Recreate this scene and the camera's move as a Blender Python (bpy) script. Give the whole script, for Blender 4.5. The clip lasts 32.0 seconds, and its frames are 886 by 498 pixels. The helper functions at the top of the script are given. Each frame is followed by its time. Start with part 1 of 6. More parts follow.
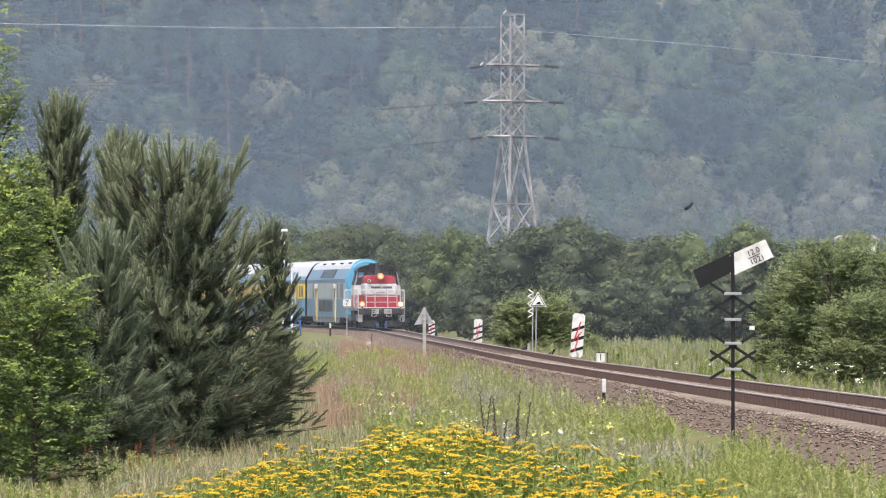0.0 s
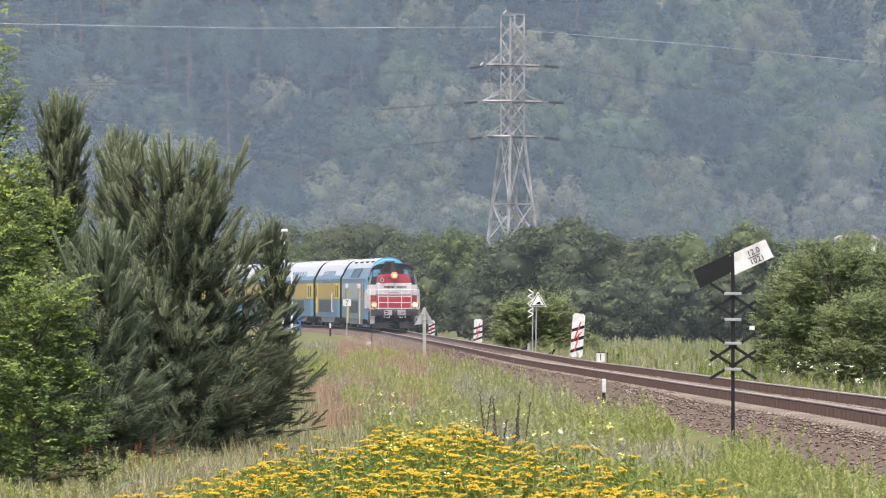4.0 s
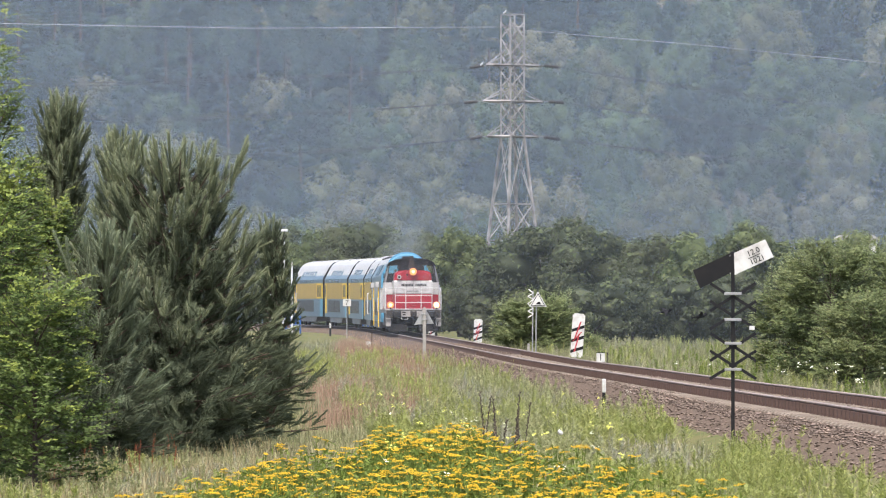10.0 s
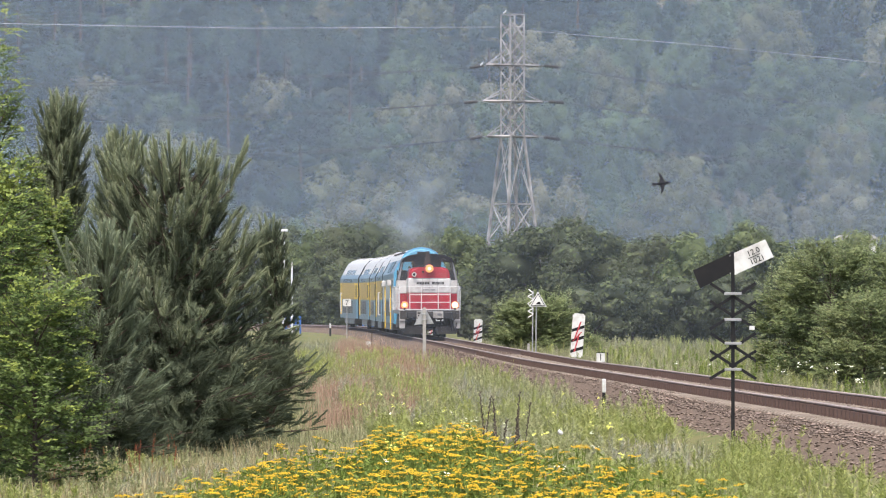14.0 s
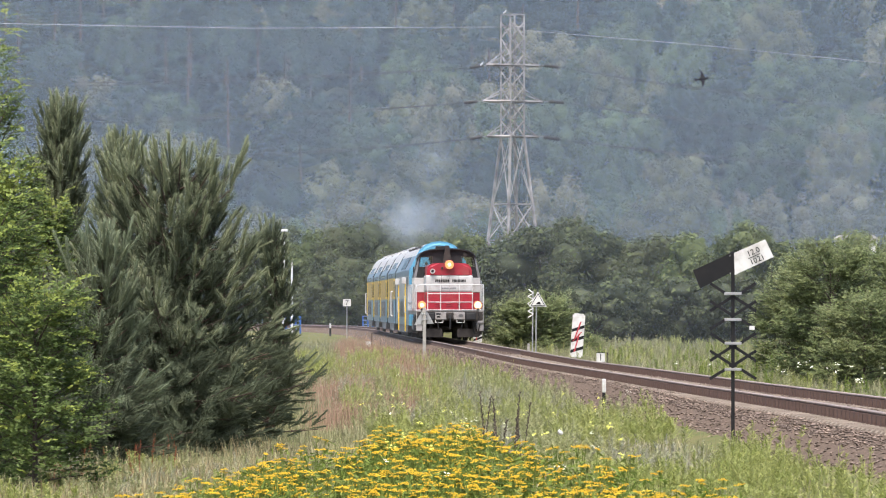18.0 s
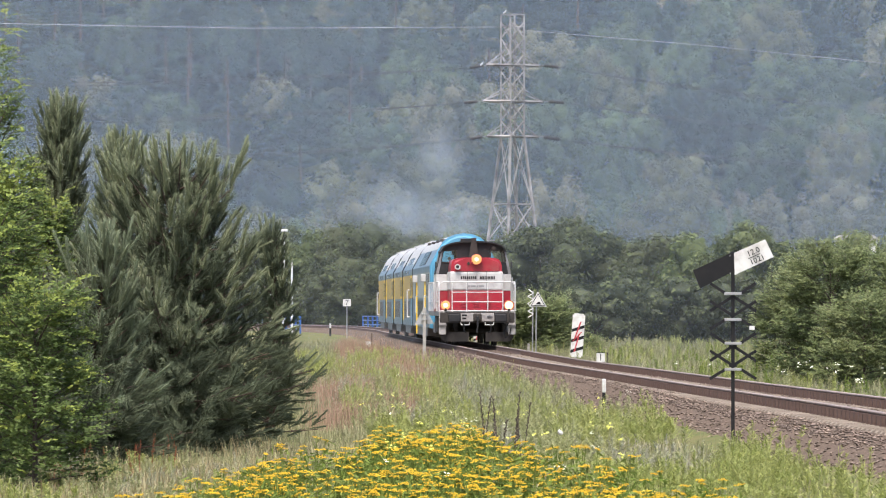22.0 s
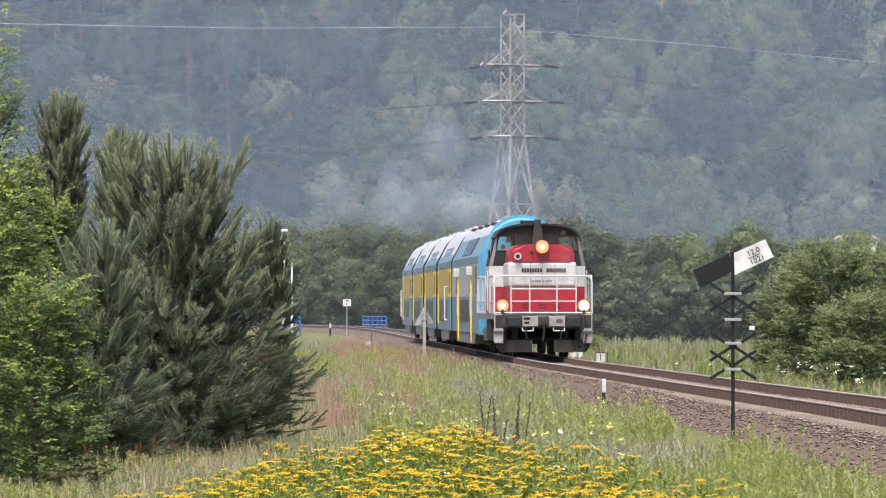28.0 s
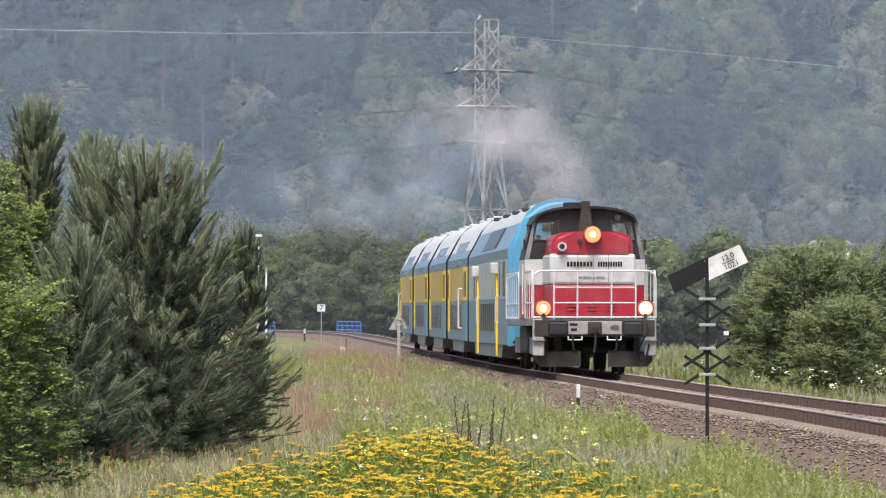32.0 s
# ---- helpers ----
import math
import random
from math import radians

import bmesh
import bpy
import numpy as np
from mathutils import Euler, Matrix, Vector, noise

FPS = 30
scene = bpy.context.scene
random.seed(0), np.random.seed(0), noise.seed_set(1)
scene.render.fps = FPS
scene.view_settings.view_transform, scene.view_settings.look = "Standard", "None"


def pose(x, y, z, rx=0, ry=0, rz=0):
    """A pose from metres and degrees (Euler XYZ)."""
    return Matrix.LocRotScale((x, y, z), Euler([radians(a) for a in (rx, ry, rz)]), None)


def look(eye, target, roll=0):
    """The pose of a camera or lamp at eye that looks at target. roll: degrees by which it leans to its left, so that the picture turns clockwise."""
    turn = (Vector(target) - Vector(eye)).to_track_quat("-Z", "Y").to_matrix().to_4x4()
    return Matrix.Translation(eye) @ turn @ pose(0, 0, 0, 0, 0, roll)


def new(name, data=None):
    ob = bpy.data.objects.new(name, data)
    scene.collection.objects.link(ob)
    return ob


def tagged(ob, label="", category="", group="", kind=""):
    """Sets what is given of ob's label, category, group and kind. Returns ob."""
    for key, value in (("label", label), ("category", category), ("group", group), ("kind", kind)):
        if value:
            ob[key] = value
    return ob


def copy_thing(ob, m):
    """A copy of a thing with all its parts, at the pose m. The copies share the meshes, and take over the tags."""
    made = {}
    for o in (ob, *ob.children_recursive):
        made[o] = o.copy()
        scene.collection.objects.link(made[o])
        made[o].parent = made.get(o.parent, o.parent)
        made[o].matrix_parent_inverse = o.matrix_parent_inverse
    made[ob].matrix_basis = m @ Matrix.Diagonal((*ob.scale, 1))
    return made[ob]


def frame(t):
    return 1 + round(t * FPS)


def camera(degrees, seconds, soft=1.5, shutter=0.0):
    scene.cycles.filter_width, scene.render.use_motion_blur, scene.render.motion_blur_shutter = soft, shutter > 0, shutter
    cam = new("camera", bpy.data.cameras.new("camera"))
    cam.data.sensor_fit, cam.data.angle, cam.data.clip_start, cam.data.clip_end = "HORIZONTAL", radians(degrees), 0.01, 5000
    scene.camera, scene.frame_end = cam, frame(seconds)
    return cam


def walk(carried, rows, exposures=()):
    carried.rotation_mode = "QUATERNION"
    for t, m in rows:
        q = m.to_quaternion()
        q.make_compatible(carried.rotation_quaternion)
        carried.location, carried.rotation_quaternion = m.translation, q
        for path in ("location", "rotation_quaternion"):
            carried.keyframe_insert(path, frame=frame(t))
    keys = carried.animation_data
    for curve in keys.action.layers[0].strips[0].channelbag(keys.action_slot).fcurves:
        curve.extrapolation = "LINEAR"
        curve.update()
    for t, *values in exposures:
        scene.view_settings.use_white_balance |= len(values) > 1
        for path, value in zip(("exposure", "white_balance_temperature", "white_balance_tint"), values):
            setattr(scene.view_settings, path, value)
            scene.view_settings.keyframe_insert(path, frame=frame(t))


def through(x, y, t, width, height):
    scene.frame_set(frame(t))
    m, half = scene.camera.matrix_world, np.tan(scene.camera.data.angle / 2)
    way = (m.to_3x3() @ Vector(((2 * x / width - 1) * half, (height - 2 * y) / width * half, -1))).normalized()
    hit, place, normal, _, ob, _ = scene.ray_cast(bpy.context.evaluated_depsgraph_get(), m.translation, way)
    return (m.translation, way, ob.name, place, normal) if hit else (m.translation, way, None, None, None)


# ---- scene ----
F = 11600.0          # focal length in picture widths of 1568
EYE = (0.0, 0.0, 1.495)
cam = camera(2 * math.degrees(math.atan(784 / F)), 32.0, soft=1.15)


def aim(t, right, down):
    """A row of the path: the eye stays, the view swings by small angles."""
    yaw = math.atan(right / F)
    pitch = math.atan((97 + down) / F)
    return (t, look(EYE, (math.sin(yaw) * 100, math.cos(yaw) * 100, EYE[2] + math.tan(pitch) * 100)))


walk(cam, [aim(0, 0, 0), aim(10, 0, 0), aim(20, 0, 0), aim(29.0, 0, 0), aim(29.5, 0, 0), aim(30, 3, 0), aim(30.5, 8, 0.6),
           aim(31, 18.4, 4), aim(31.5, 30.6, 6.3), aim(32, 45.4, 9.3)], [(0, 1.35, 6330, 11), (28, 1.33, 6330, 11), (32, 1.24, 6330, 11)])

# ---- world and light ----
world = bpy.data.worlds.new("world")
scene.world = world
world.use_nodes = True
wn = world.node_tree
sky = wn.nodes.new("ShaderNodeTexSky")
sky.sky_type = "NISHITA"
sky.sun_disc = False
sky.sun_elevation = radians(63)
sky.sun_rotation = radians(196)
sky.air_density, sky.dust_density, sky.ozone_density = 1.0, 4.0, 1.0
wn.links.new(sky.outputs[0], wn.nodes["Background"].inputs[0])
wn.nodes["Background"].inputs[1].default_value = 0.125
sun = new("sun", bpy.data.lights.new("sun", "SUN"))
sun.data.energy, sun.data.angle, sun.data.color = 2.0, radians(18), (1.0, 0.95, 0.88)
sun.matrix_world = look((-16, -55, 112), (0, 0, 0))

# ---- plan of the line ----
def tx(d):
    return 8.81 - 0.0303 * d - (max(0.0, d - 390.0) ** 2) / 1106.0


ZD = (0, 60, 91, 119, 156, 172, 190, 219, 278, 375, 402, 440, 2000)
ZZ = (0.17, 0.15, 0.12, 0.045, -0.025, -0.065, -0.09, -0.09, -0.092, -0.105, -0.075, 0.02, 0.02)


def tz(d):
    return float(np.interp(d, ZD, ZZ))


def ty(x, d):
    """Sideways distance from the line's middle."""
    return (x - tx(d)) / math.sqrt(1 + slope(d) ** 2)


def slope(d):
    return -0.0303 - 2 * max(0.0, d - 390.0) / 1106.0


def at(px, py, d):
    """The place at depth d seen in the direction px, py of the resting view."""
    return Vector(((px - 784) * d / F, d, EYE[2] + (538 - py) * d / F))


def smooth(a, b, v):
    u = min(1.0, max(0.0, (v - a) / (b - a)))
    return u * u * (3 - 2 * u)


def ground_z(x, d):
    """Height of the ground: meadow, track bed, valley and hillside."""
    base = -0.62 + 0.12 * noise.noise(Vector((x * 0.15, d * 0.08, 0))) + 0.05 * noise.noise(Vector((x * 0.6, d * 0.5, 3)))
    base -= 0.25 * smooth(60, 40, d)
    base += 0.35 * smooth(300, 420, d) * smooth(0.5, -6, x - tx(min(d, 520))) * 0.4
    if d < 520:
        u = abs(ty(x, d))
        top = tz(d) - 0.42
        k = smooth(3.6, 1.75, u)
        base = base * (1 - k) + top * k
    hill = max(0.0, d - 640.0)
    base += 125.0 * (1 - math.exp(-hill / 370.0)) + (5 * noise.noise(Vector((x * 0.012, d * 0.01, 7)))) * smooth(640, 760, d)
    return base


# ---- materials ----
def nodes_of(name):
    m = bpy.data.materials.new(name)
    m.use_nodes = True
    n = m.node_tree
    return m, n, n.nodes["Principled BSDF"]


def mat(name, c1, c2=None, scale=6.0, rough=0.6, metal=0.0, bump=0.0, bump_scale=40.0, fine=None, vary=0.0, coord="Object", dirt=None, dirt_scale=1.2, sheen=0.5):
    """A surface with two colours mixed by coarse noise, fine grain, relief, and a change from piece to piece."""
    m, n, b = nodes_of(name)
    L = n.links.new
    c2 = c2 or tuple(v * 0.75 for v in c1)
    tc = n.nodes.new("ShaderNodeTexCoord")
    src = tc.outputs[coord]
    nz = n.nodes.new("ShaderNodeTexNoise")
    nz.inputs["Scale"].default_value, nz.inputs["Detail"].default_value = scale, 6
    L(src, nz.inputs["Vector"])
    ramp = n.nodes.new("ShaderNodeValToRGB")
    ramp.color_ramp.elements[0].position, ramp.color_ramp.elements[1].position = 0.35, 0.68
    ramp.color_ramp.elements[0].color, ramp.color_ramp.elements[1].color = (*c1, 1), (*c2, 1)
    L(nz.outputs["Fac"], ramp.inputs[0])
    out = ramp.outputs[0]
    if dirt:
        dz = n.nodes.new("ShaderNodeTexNoise")
        dz.inputs["Scale"].default_value, dz.inputs["Detail"].default_value, dz.inputs["Roughness"].default_value = dirt_scale, 8, 0.7
        L(src, dz.inputs["Vector"])
        dr = n.nodes.new("ShaderNodeValToRGB")
        dr.color_ramp.elements[0].position, dr.color_ramp.elements[1].position = 0.48, 0.75
        L(dz.outputs["Fac"], dr.inputs[0])
        mx = n.nodes.new("ShaderNodeMix")
        mx.data_type = "RGBA"
        L(dr.outputs[0], mx.inputs["Factor"])
        L(out, mx.inputs["A"])
        mx.inputs["B"].default_value = (*dirt, 1)
        out = mx.outputs["Result"]
    if vary:
        oi = n.nodes.new("ShaderNodeObjectInfo")
        hs = n.nodes.new("ShaderNodeHueSaturation")
        mr = n.nodes.new("ShaderNodeMapRange")
        mr.inputs["To Min"].default_value, mr.inputs["To Max"].default_value = 1 - vary, 1 + vary
        L(oi.outputs["Random"], mr.inputs["Value"])
        L(mr.outputs[0], hs.inputs["Value"])
        L(out, hs.inputs["Color"])
        out = hs.outputs[0]
    L(out, b.inputs["Base Color"])
    b.inputs["Roughness"].default_value, b.inputs["Metallic"].default_value = rough, metal
    b.inputs["Specular IOR Level"].default_value = sheen
    if bump:
        bz = n.nodes.new("ShaderNodeTexNoise")
        bz.inputs["Scale"].default_value, bz.inputs["Detail"].default_value = bump_scale, 5
        L(src, bz.inputs["Vector"])
        bp = n.nodes.new("ShaderNodeBump")
        bp.inputs["Strength"].default_value, bp.inputs["Distance"].default_value = bump, 0.02
        L(bz.outputs["Fac"], bp.inputs["Height"])
        L(bp.outputs[0], b.inputs["Normal"])
    return m


def leaf_mat(name, c1, c2, scale, through=0.35, spread=0.35, rough=0.6, gloss=0.15):
    """Leaves: colour drifts from crown to crown and from leaf to leaf, and light shines through."""
    m, n, b = nodes_of(name)
    L = n.links.new
    geo = n.nodes.new("ShaderNodeNewGeometry")
    nz = n.nodes.new("ShaderNodeTexNoise")
    nz.inputs["Scale"].default_value, nz.inputs["Detail"].default_value = scale, 3
    L(geo.outputs["Position"], nz.inputs["Vector"])
    ramp = n.nodes.new("ShaderNodeValToRGB")
    ramp.color_ramp.elements[0].position, ramp.color_ramp.elements[1].position = 0.36, 0.64
    ramp.color_ramp.elements[0].color, ramp.color_ramp.elements[1].color = (*c1, 1), (*c2, 1)
    L(nz.outputs["Fac"], ramp.inputs[0])
    hs = n.nodes.new("ShaderNodeHueSaturation")
    mr = n.nodes.new("ShaderNodeMapRange")
    mr.inputs["To Min"].default_value, mr.inputs["To Max"].default_value = 1 - spread, 1 + spread
    L(geo.outputs["Random Per Island"], mr.inputs["Value"])
    L(mr.outputs[0], hs.inputs["Value"])
    L(ramp.outputs[0], hs.inputs["Color"])
    L(hs.outputs[0], b.inputs["Base Color"])
    b.inputs["Roughness"].default_value = rough
    b.inputs["Specular IOR Level"].default_value = gloss
    tr = n.nodes.new("ShaderNodeBsdfTranslucent")
    L(hs.outputs[0], tr.inputs["Color"])
    mx = n.nodes.new("ShaderNodeMixShader")
    mx.inputs[0].default_value = through
    L(b.outputs[0], mx.inputs[1])
    L(tr.outputs[0], mx.inputs[2])
    L(mx.outputs[0], n.nodes["Material Output"].inputs[0])
    return m


def glow(name, colour, strength):
    m, n, b = nodes_of(name)
    b.inputs["Base Color"].default_value = (0.25, 0.16, 0.08, 1)
    b.inputs["Emission Color"].default_value = (*colour, 1)
    b.inputs["Emission Strength"].default_value = strength
    b.inputs["Roughness"].default_value = 0.2
    return m


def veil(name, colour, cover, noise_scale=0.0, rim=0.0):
    """A thin layer of haze or smoke; rim fades it out towards its edge in the layer's own space."""
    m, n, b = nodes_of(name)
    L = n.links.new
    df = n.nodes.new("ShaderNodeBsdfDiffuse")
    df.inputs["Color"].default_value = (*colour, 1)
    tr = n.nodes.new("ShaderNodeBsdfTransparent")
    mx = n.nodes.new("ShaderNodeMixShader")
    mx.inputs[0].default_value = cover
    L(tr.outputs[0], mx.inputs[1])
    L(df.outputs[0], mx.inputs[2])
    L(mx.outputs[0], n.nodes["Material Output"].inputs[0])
    if noise_scale:
        tc = n.nodes.new("ShaderNodeTexCoord")
        nz = n.nodes.new("ShaderNodeTexNoise")
        nz.inputs["Scale"].default_value, nz.inputs["Detail"].default_value = noise_scale, 5
        L(tc.outputs["Object"], nz.inputs["Vector"])
        mr = n.nodes.new("ShaderNodeMapRange")
        mr.inputs["From Min"].default_value, mr.inputs["From Max"].default_value = 0.3, 0.75
        mr.inputs["To Min"].default_value, mr.inputs["To Max"].default_value = 0.35 * cover, 1.4 * cover
        L(nz.outputs["Fac"], mr.inputs["Value"])
        val = mr.outputs[0]
        if rim:
            ln = n.nodes.new("ShaderNodeVectorMath")
            ln.operation = "LENGTH"
            L(tc.outputs["Object"], ln.inputs[0])
            fr = n.nodes.new("ShaderNodeMapRange")
            fr.interpolation_type = "SMOOTHSTEP"
            fr.inputs["From Min"].default_value, fr.inputs["From Max"].default_value = 0.15 * rim, rim
            fr.inputs["To Min"].default_value, fr.inputs["To Max"].default_value = 1.0, 0.0
            L(ln.outputs["Value"], fr.inputs["Value"])
            mu = n.nodes.new("ShaderNodeMath")
            mu.operation = "MULTIPLY"
            L(val, mu.inputs[0])
            L(fr.outputs[0], mu.inputs[1])
            val = mu.outputs[0]
        L(val, mx.inputs[0])
    return m


M_GROUND = mat("meadow_soil", (0.085, 0.10, 0.035), (0.15, 0.13, 0.06), 0.9, 0.95, bump=0.6, bump_scale=9, sheen=0.05)
def forest_floor(m):
    """Under the hillside trees the soil is darker."""
    n = m.node_tree
    L = n.links.new
    b = n.nodes["Principled BSDF"]
    old = b.inputs["Base Color"].links[0].from_socket
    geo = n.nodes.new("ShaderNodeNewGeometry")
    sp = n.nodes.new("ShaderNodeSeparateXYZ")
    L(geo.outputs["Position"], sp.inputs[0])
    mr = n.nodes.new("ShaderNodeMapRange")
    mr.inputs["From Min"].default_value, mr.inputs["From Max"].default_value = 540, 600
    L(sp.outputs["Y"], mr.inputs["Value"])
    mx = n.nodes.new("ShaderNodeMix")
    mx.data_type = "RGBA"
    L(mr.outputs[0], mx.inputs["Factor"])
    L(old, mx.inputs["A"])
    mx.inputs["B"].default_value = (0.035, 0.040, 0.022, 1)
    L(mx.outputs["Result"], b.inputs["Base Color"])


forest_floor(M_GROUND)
M_BALLAST = mat("ballast_stone", (0.150, 0.113, 0.088), (0.062, 0.047, 0.037), 16, 1.0, bump=0.8, bump_scale=30, vary=0.2, sheen=0.0)
M_RAIL = mat("rusty_rail_steel", (0.066, 0.045, 0.038), (0.10, 0.067, 0.056), 5, 0.9, 0.0, sheen=0.1, bump=0.2)
M_RAILTOP = mat("worn_rail_head", (0.30, 0.245, 0.22), (0.22, 0.17, 0.15), 3, 0.7, 0.0, sheen=0.1)
M_SLEEPER = mat("concrete_sleeper", (0.25, 0.208, 0.168), (0.19, 0.157, 0.125), 7, 1.0, bump=0.3, vary=0.15, sheen=0.0)
M_RED = mat("red_loco_paint", (0.30, 0.012, 0.026), (0.25, 0.012, 0.024), 1.6, 0.32, dirt=(0.25, 0.05, 0.05), dirt_scale=2.2)
M_WHITE = mat("white_loco_paint", (0.46, 0.445, 0.435), (0.40, 0.38, 0.37), 2.0, 0.38, dirt=(0.29, 0.265, 0.25), dirt_scale=2.0)
M_BEAM = mat("dirty_pale_beam_paint", (0.33, 0.31, 0.295), (0.24, 0.22, 0.205), 3.0, 0.55, dirt=(0.13, 0.11, 0.095), dirt_scale=2.5)
M_RAILWHITE = mat("white_handrail_paint", (0.49, 0.48, 0.47), (0.42, 0.405, 0.39), 4, 0.45)
M_BLACK = mat("black_paint", (0.018, 0.018, 0.020), (0.028, 0.027, 0.027), 3, 0.6, bump=0.08, sheen=0.2)
M_SOOT = mat("grimy_dark_steel", (0.034, 0.030, 0.028), (0.052, 0.045, 0.040), 3, 0.85, 0.0, bump=0.3, sheen=0.15)
M_GREYBLUE = mat("grey_frame_paint", (0.20, 0.20, 0.21), (0.13, 0.125, 0.125), 2.5, 0.6, dirt=(0.09, 0.075, 0.065))
M_GLASS = mat("dark_window_glass", (0.045, 0.047, 0.05), (0.03, 0.032, 0.036), 2, 0.3, sheen=0.05)
# Pale blue base colour stands for sky reflected in the upper windows.
M_SLOPEGLASS = mat("sky_toned_upper_window", (0.15, 0.20, 0.25), (0.11, 0.15, 0.19), 2, 0.25, sheen=0.4)
M_LAMP = glow("lit_lamp_lens", (1.0, 0.34, 0.09), 0.42)
M_LAMPHOT = glow("lit_lamp_core", (1.0, 0.66, 0.36), 1.0)
M_YELLOW = mat("yellow_coach_paint", (0.44, 0.285, 0.06), (0.38, 0.25, 0.06), 1.1, 0.45, dirt=(0.36, 0.25, 0.06), dirt_scale=0.8)
M_YELLOW2 = mat("bright_yellow_paint", (0.82, 0.53, 0.02), (0.72, 0.47, 0.02), 3, 0.4)
M_BLUE = mat("blue_coach_paint", (0.112, 0.175, 0.235), (0.095, 0.145, 0.19), 1.2, 0.42, dirt=(0.09, 0.13, 0.18), dirt_scale=0.9)
M_SKYBLUE = mat("sky_blue_end_paint", (0.078, 0.285, 0.43), (0.07, 0.25, 0.38), 1.4, 0.36, dirt=(0.08, 0.20, 0.30), dirt_scale=1.3)
M_COACHGREY = mat("pale_grey_coach_paint", (0.33, 0.34, 0.33), (0.27, 0.285, 0.28), 1.3, 0.5, dirt=(0.19, 0.19, 0.18), dirt_scale=0.9)
M_ROOF = mat("weathered_roof_paint", (0.45, 0.435, 0.425), (0.36, 0.345, 0.335), 0.9, 0.38, dirt=(0.40, 0.37, 0.35), dirt_scale=0.8)
M_UNDER = mat("grey_skirt_paint", (0.17, 0.18, 0.19), (0.11, 0.11, 0.115), 1.4, 0.65, dirt=(0.07, 0.06, 0.052))
M_SIGNWHITE = mat("white_sign_enamel", (0.58, 0.57, 0.54), (0.50, 0.49, 0.46), 5, 0.45, dirt=(0.40, 0.37, 0.33), dirt_scale=5)
M_SIGNBLACK = mat("black_sign_enamel", (0.012, 0.012, 0.013), (0.017, 0.016, 0.016), 6, 0.7, sheen=0.15)
M_SIGNRED = mat("red_sign_paint", (0.42, 0.03, 0.04), (0.33, 0.03, 0.04), 6, 0.5)
M_GALV = mat("galvanised_steel", (0.36, 0.36, 0.35), (0.26, 0.255, 0.25), 6, 0.5, 0.5, bump=0.1)
M_PYLON = mat("grey_pylon_steel", (0.33, 0.31, 0.30), (0.11, 0.10, 0.097), 0.8, 0.65, 0.1)
M_CONCRETE = mat("grey_concrete", (0.32, 0.30, 0.27), (0.24, 0.225, 0.2), 5, 0.9, bump=0.3)
M_BRIDGEBLUE = mat("blue_rail_paint", (0.035, 0.12, 0.36), (0.03, 0.10, 0.28), 3, 0.45)
M_POLE = mat("white_pole_paint", (0.68, 0.68, 0.67), (0.56, 0.56, 0.55), 3, 0.5)
M_BARK = mat("bark", (0.085, 0.062, 0.048), (0.05, 0.038, 0.03), 9, 0.95, bump=0.6, bump_scale=25)
M_PINEBARK = mat("reddish_pine_bark", (0.10, 0.062, 0.045), (0.06, 0.045, 0.036), 4, 0.95, bump=0.4)
M_WIRE = mat("dark_cable", (0.03, 0.03, 0.032), (0.045, 0.045, 0.047), 2, 0.6)
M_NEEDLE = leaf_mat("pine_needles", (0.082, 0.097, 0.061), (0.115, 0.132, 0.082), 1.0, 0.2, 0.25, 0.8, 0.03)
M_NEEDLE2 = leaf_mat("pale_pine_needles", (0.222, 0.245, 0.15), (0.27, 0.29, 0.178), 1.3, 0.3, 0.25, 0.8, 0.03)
M_LEAF = leaf_mat("fresh_green_leaves", (0.14, 0.185, 0.058), (0.10, 0.14, 0.046), 1.1, 0.45, 0.4)
M_LEAFTIP = leaf_mat("yellow_green_leaves", (0.26, 0.30, 0.07), (0.19, 0.24, 0.06), 1.1, 0.45, 0.4)
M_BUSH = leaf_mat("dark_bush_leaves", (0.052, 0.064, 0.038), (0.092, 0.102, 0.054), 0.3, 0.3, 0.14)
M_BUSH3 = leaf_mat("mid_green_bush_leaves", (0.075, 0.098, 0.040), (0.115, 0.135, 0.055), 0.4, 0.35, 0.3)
M_FEATHER = leaf_mat("feathery_bush_leaves", (0.10, 0.126, 0.054), (0.145, 0.165, 0.068), 0.7, 0.4, 0.25)
M_FEATHERTIP = leaf_mat("pale_feathery_leaf_tips", (0.165, 0.20, 0.085), (0.215, 0.24, 0.11), 0.7, 0.45, 0.25)
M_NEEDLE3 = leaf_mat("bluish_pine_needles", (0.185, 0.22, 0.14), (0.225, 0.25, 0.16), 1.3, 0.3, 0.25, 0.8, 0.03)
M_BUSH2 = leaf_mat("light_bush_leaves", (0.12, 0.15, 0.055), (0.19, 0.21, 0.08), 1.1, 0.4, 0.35)
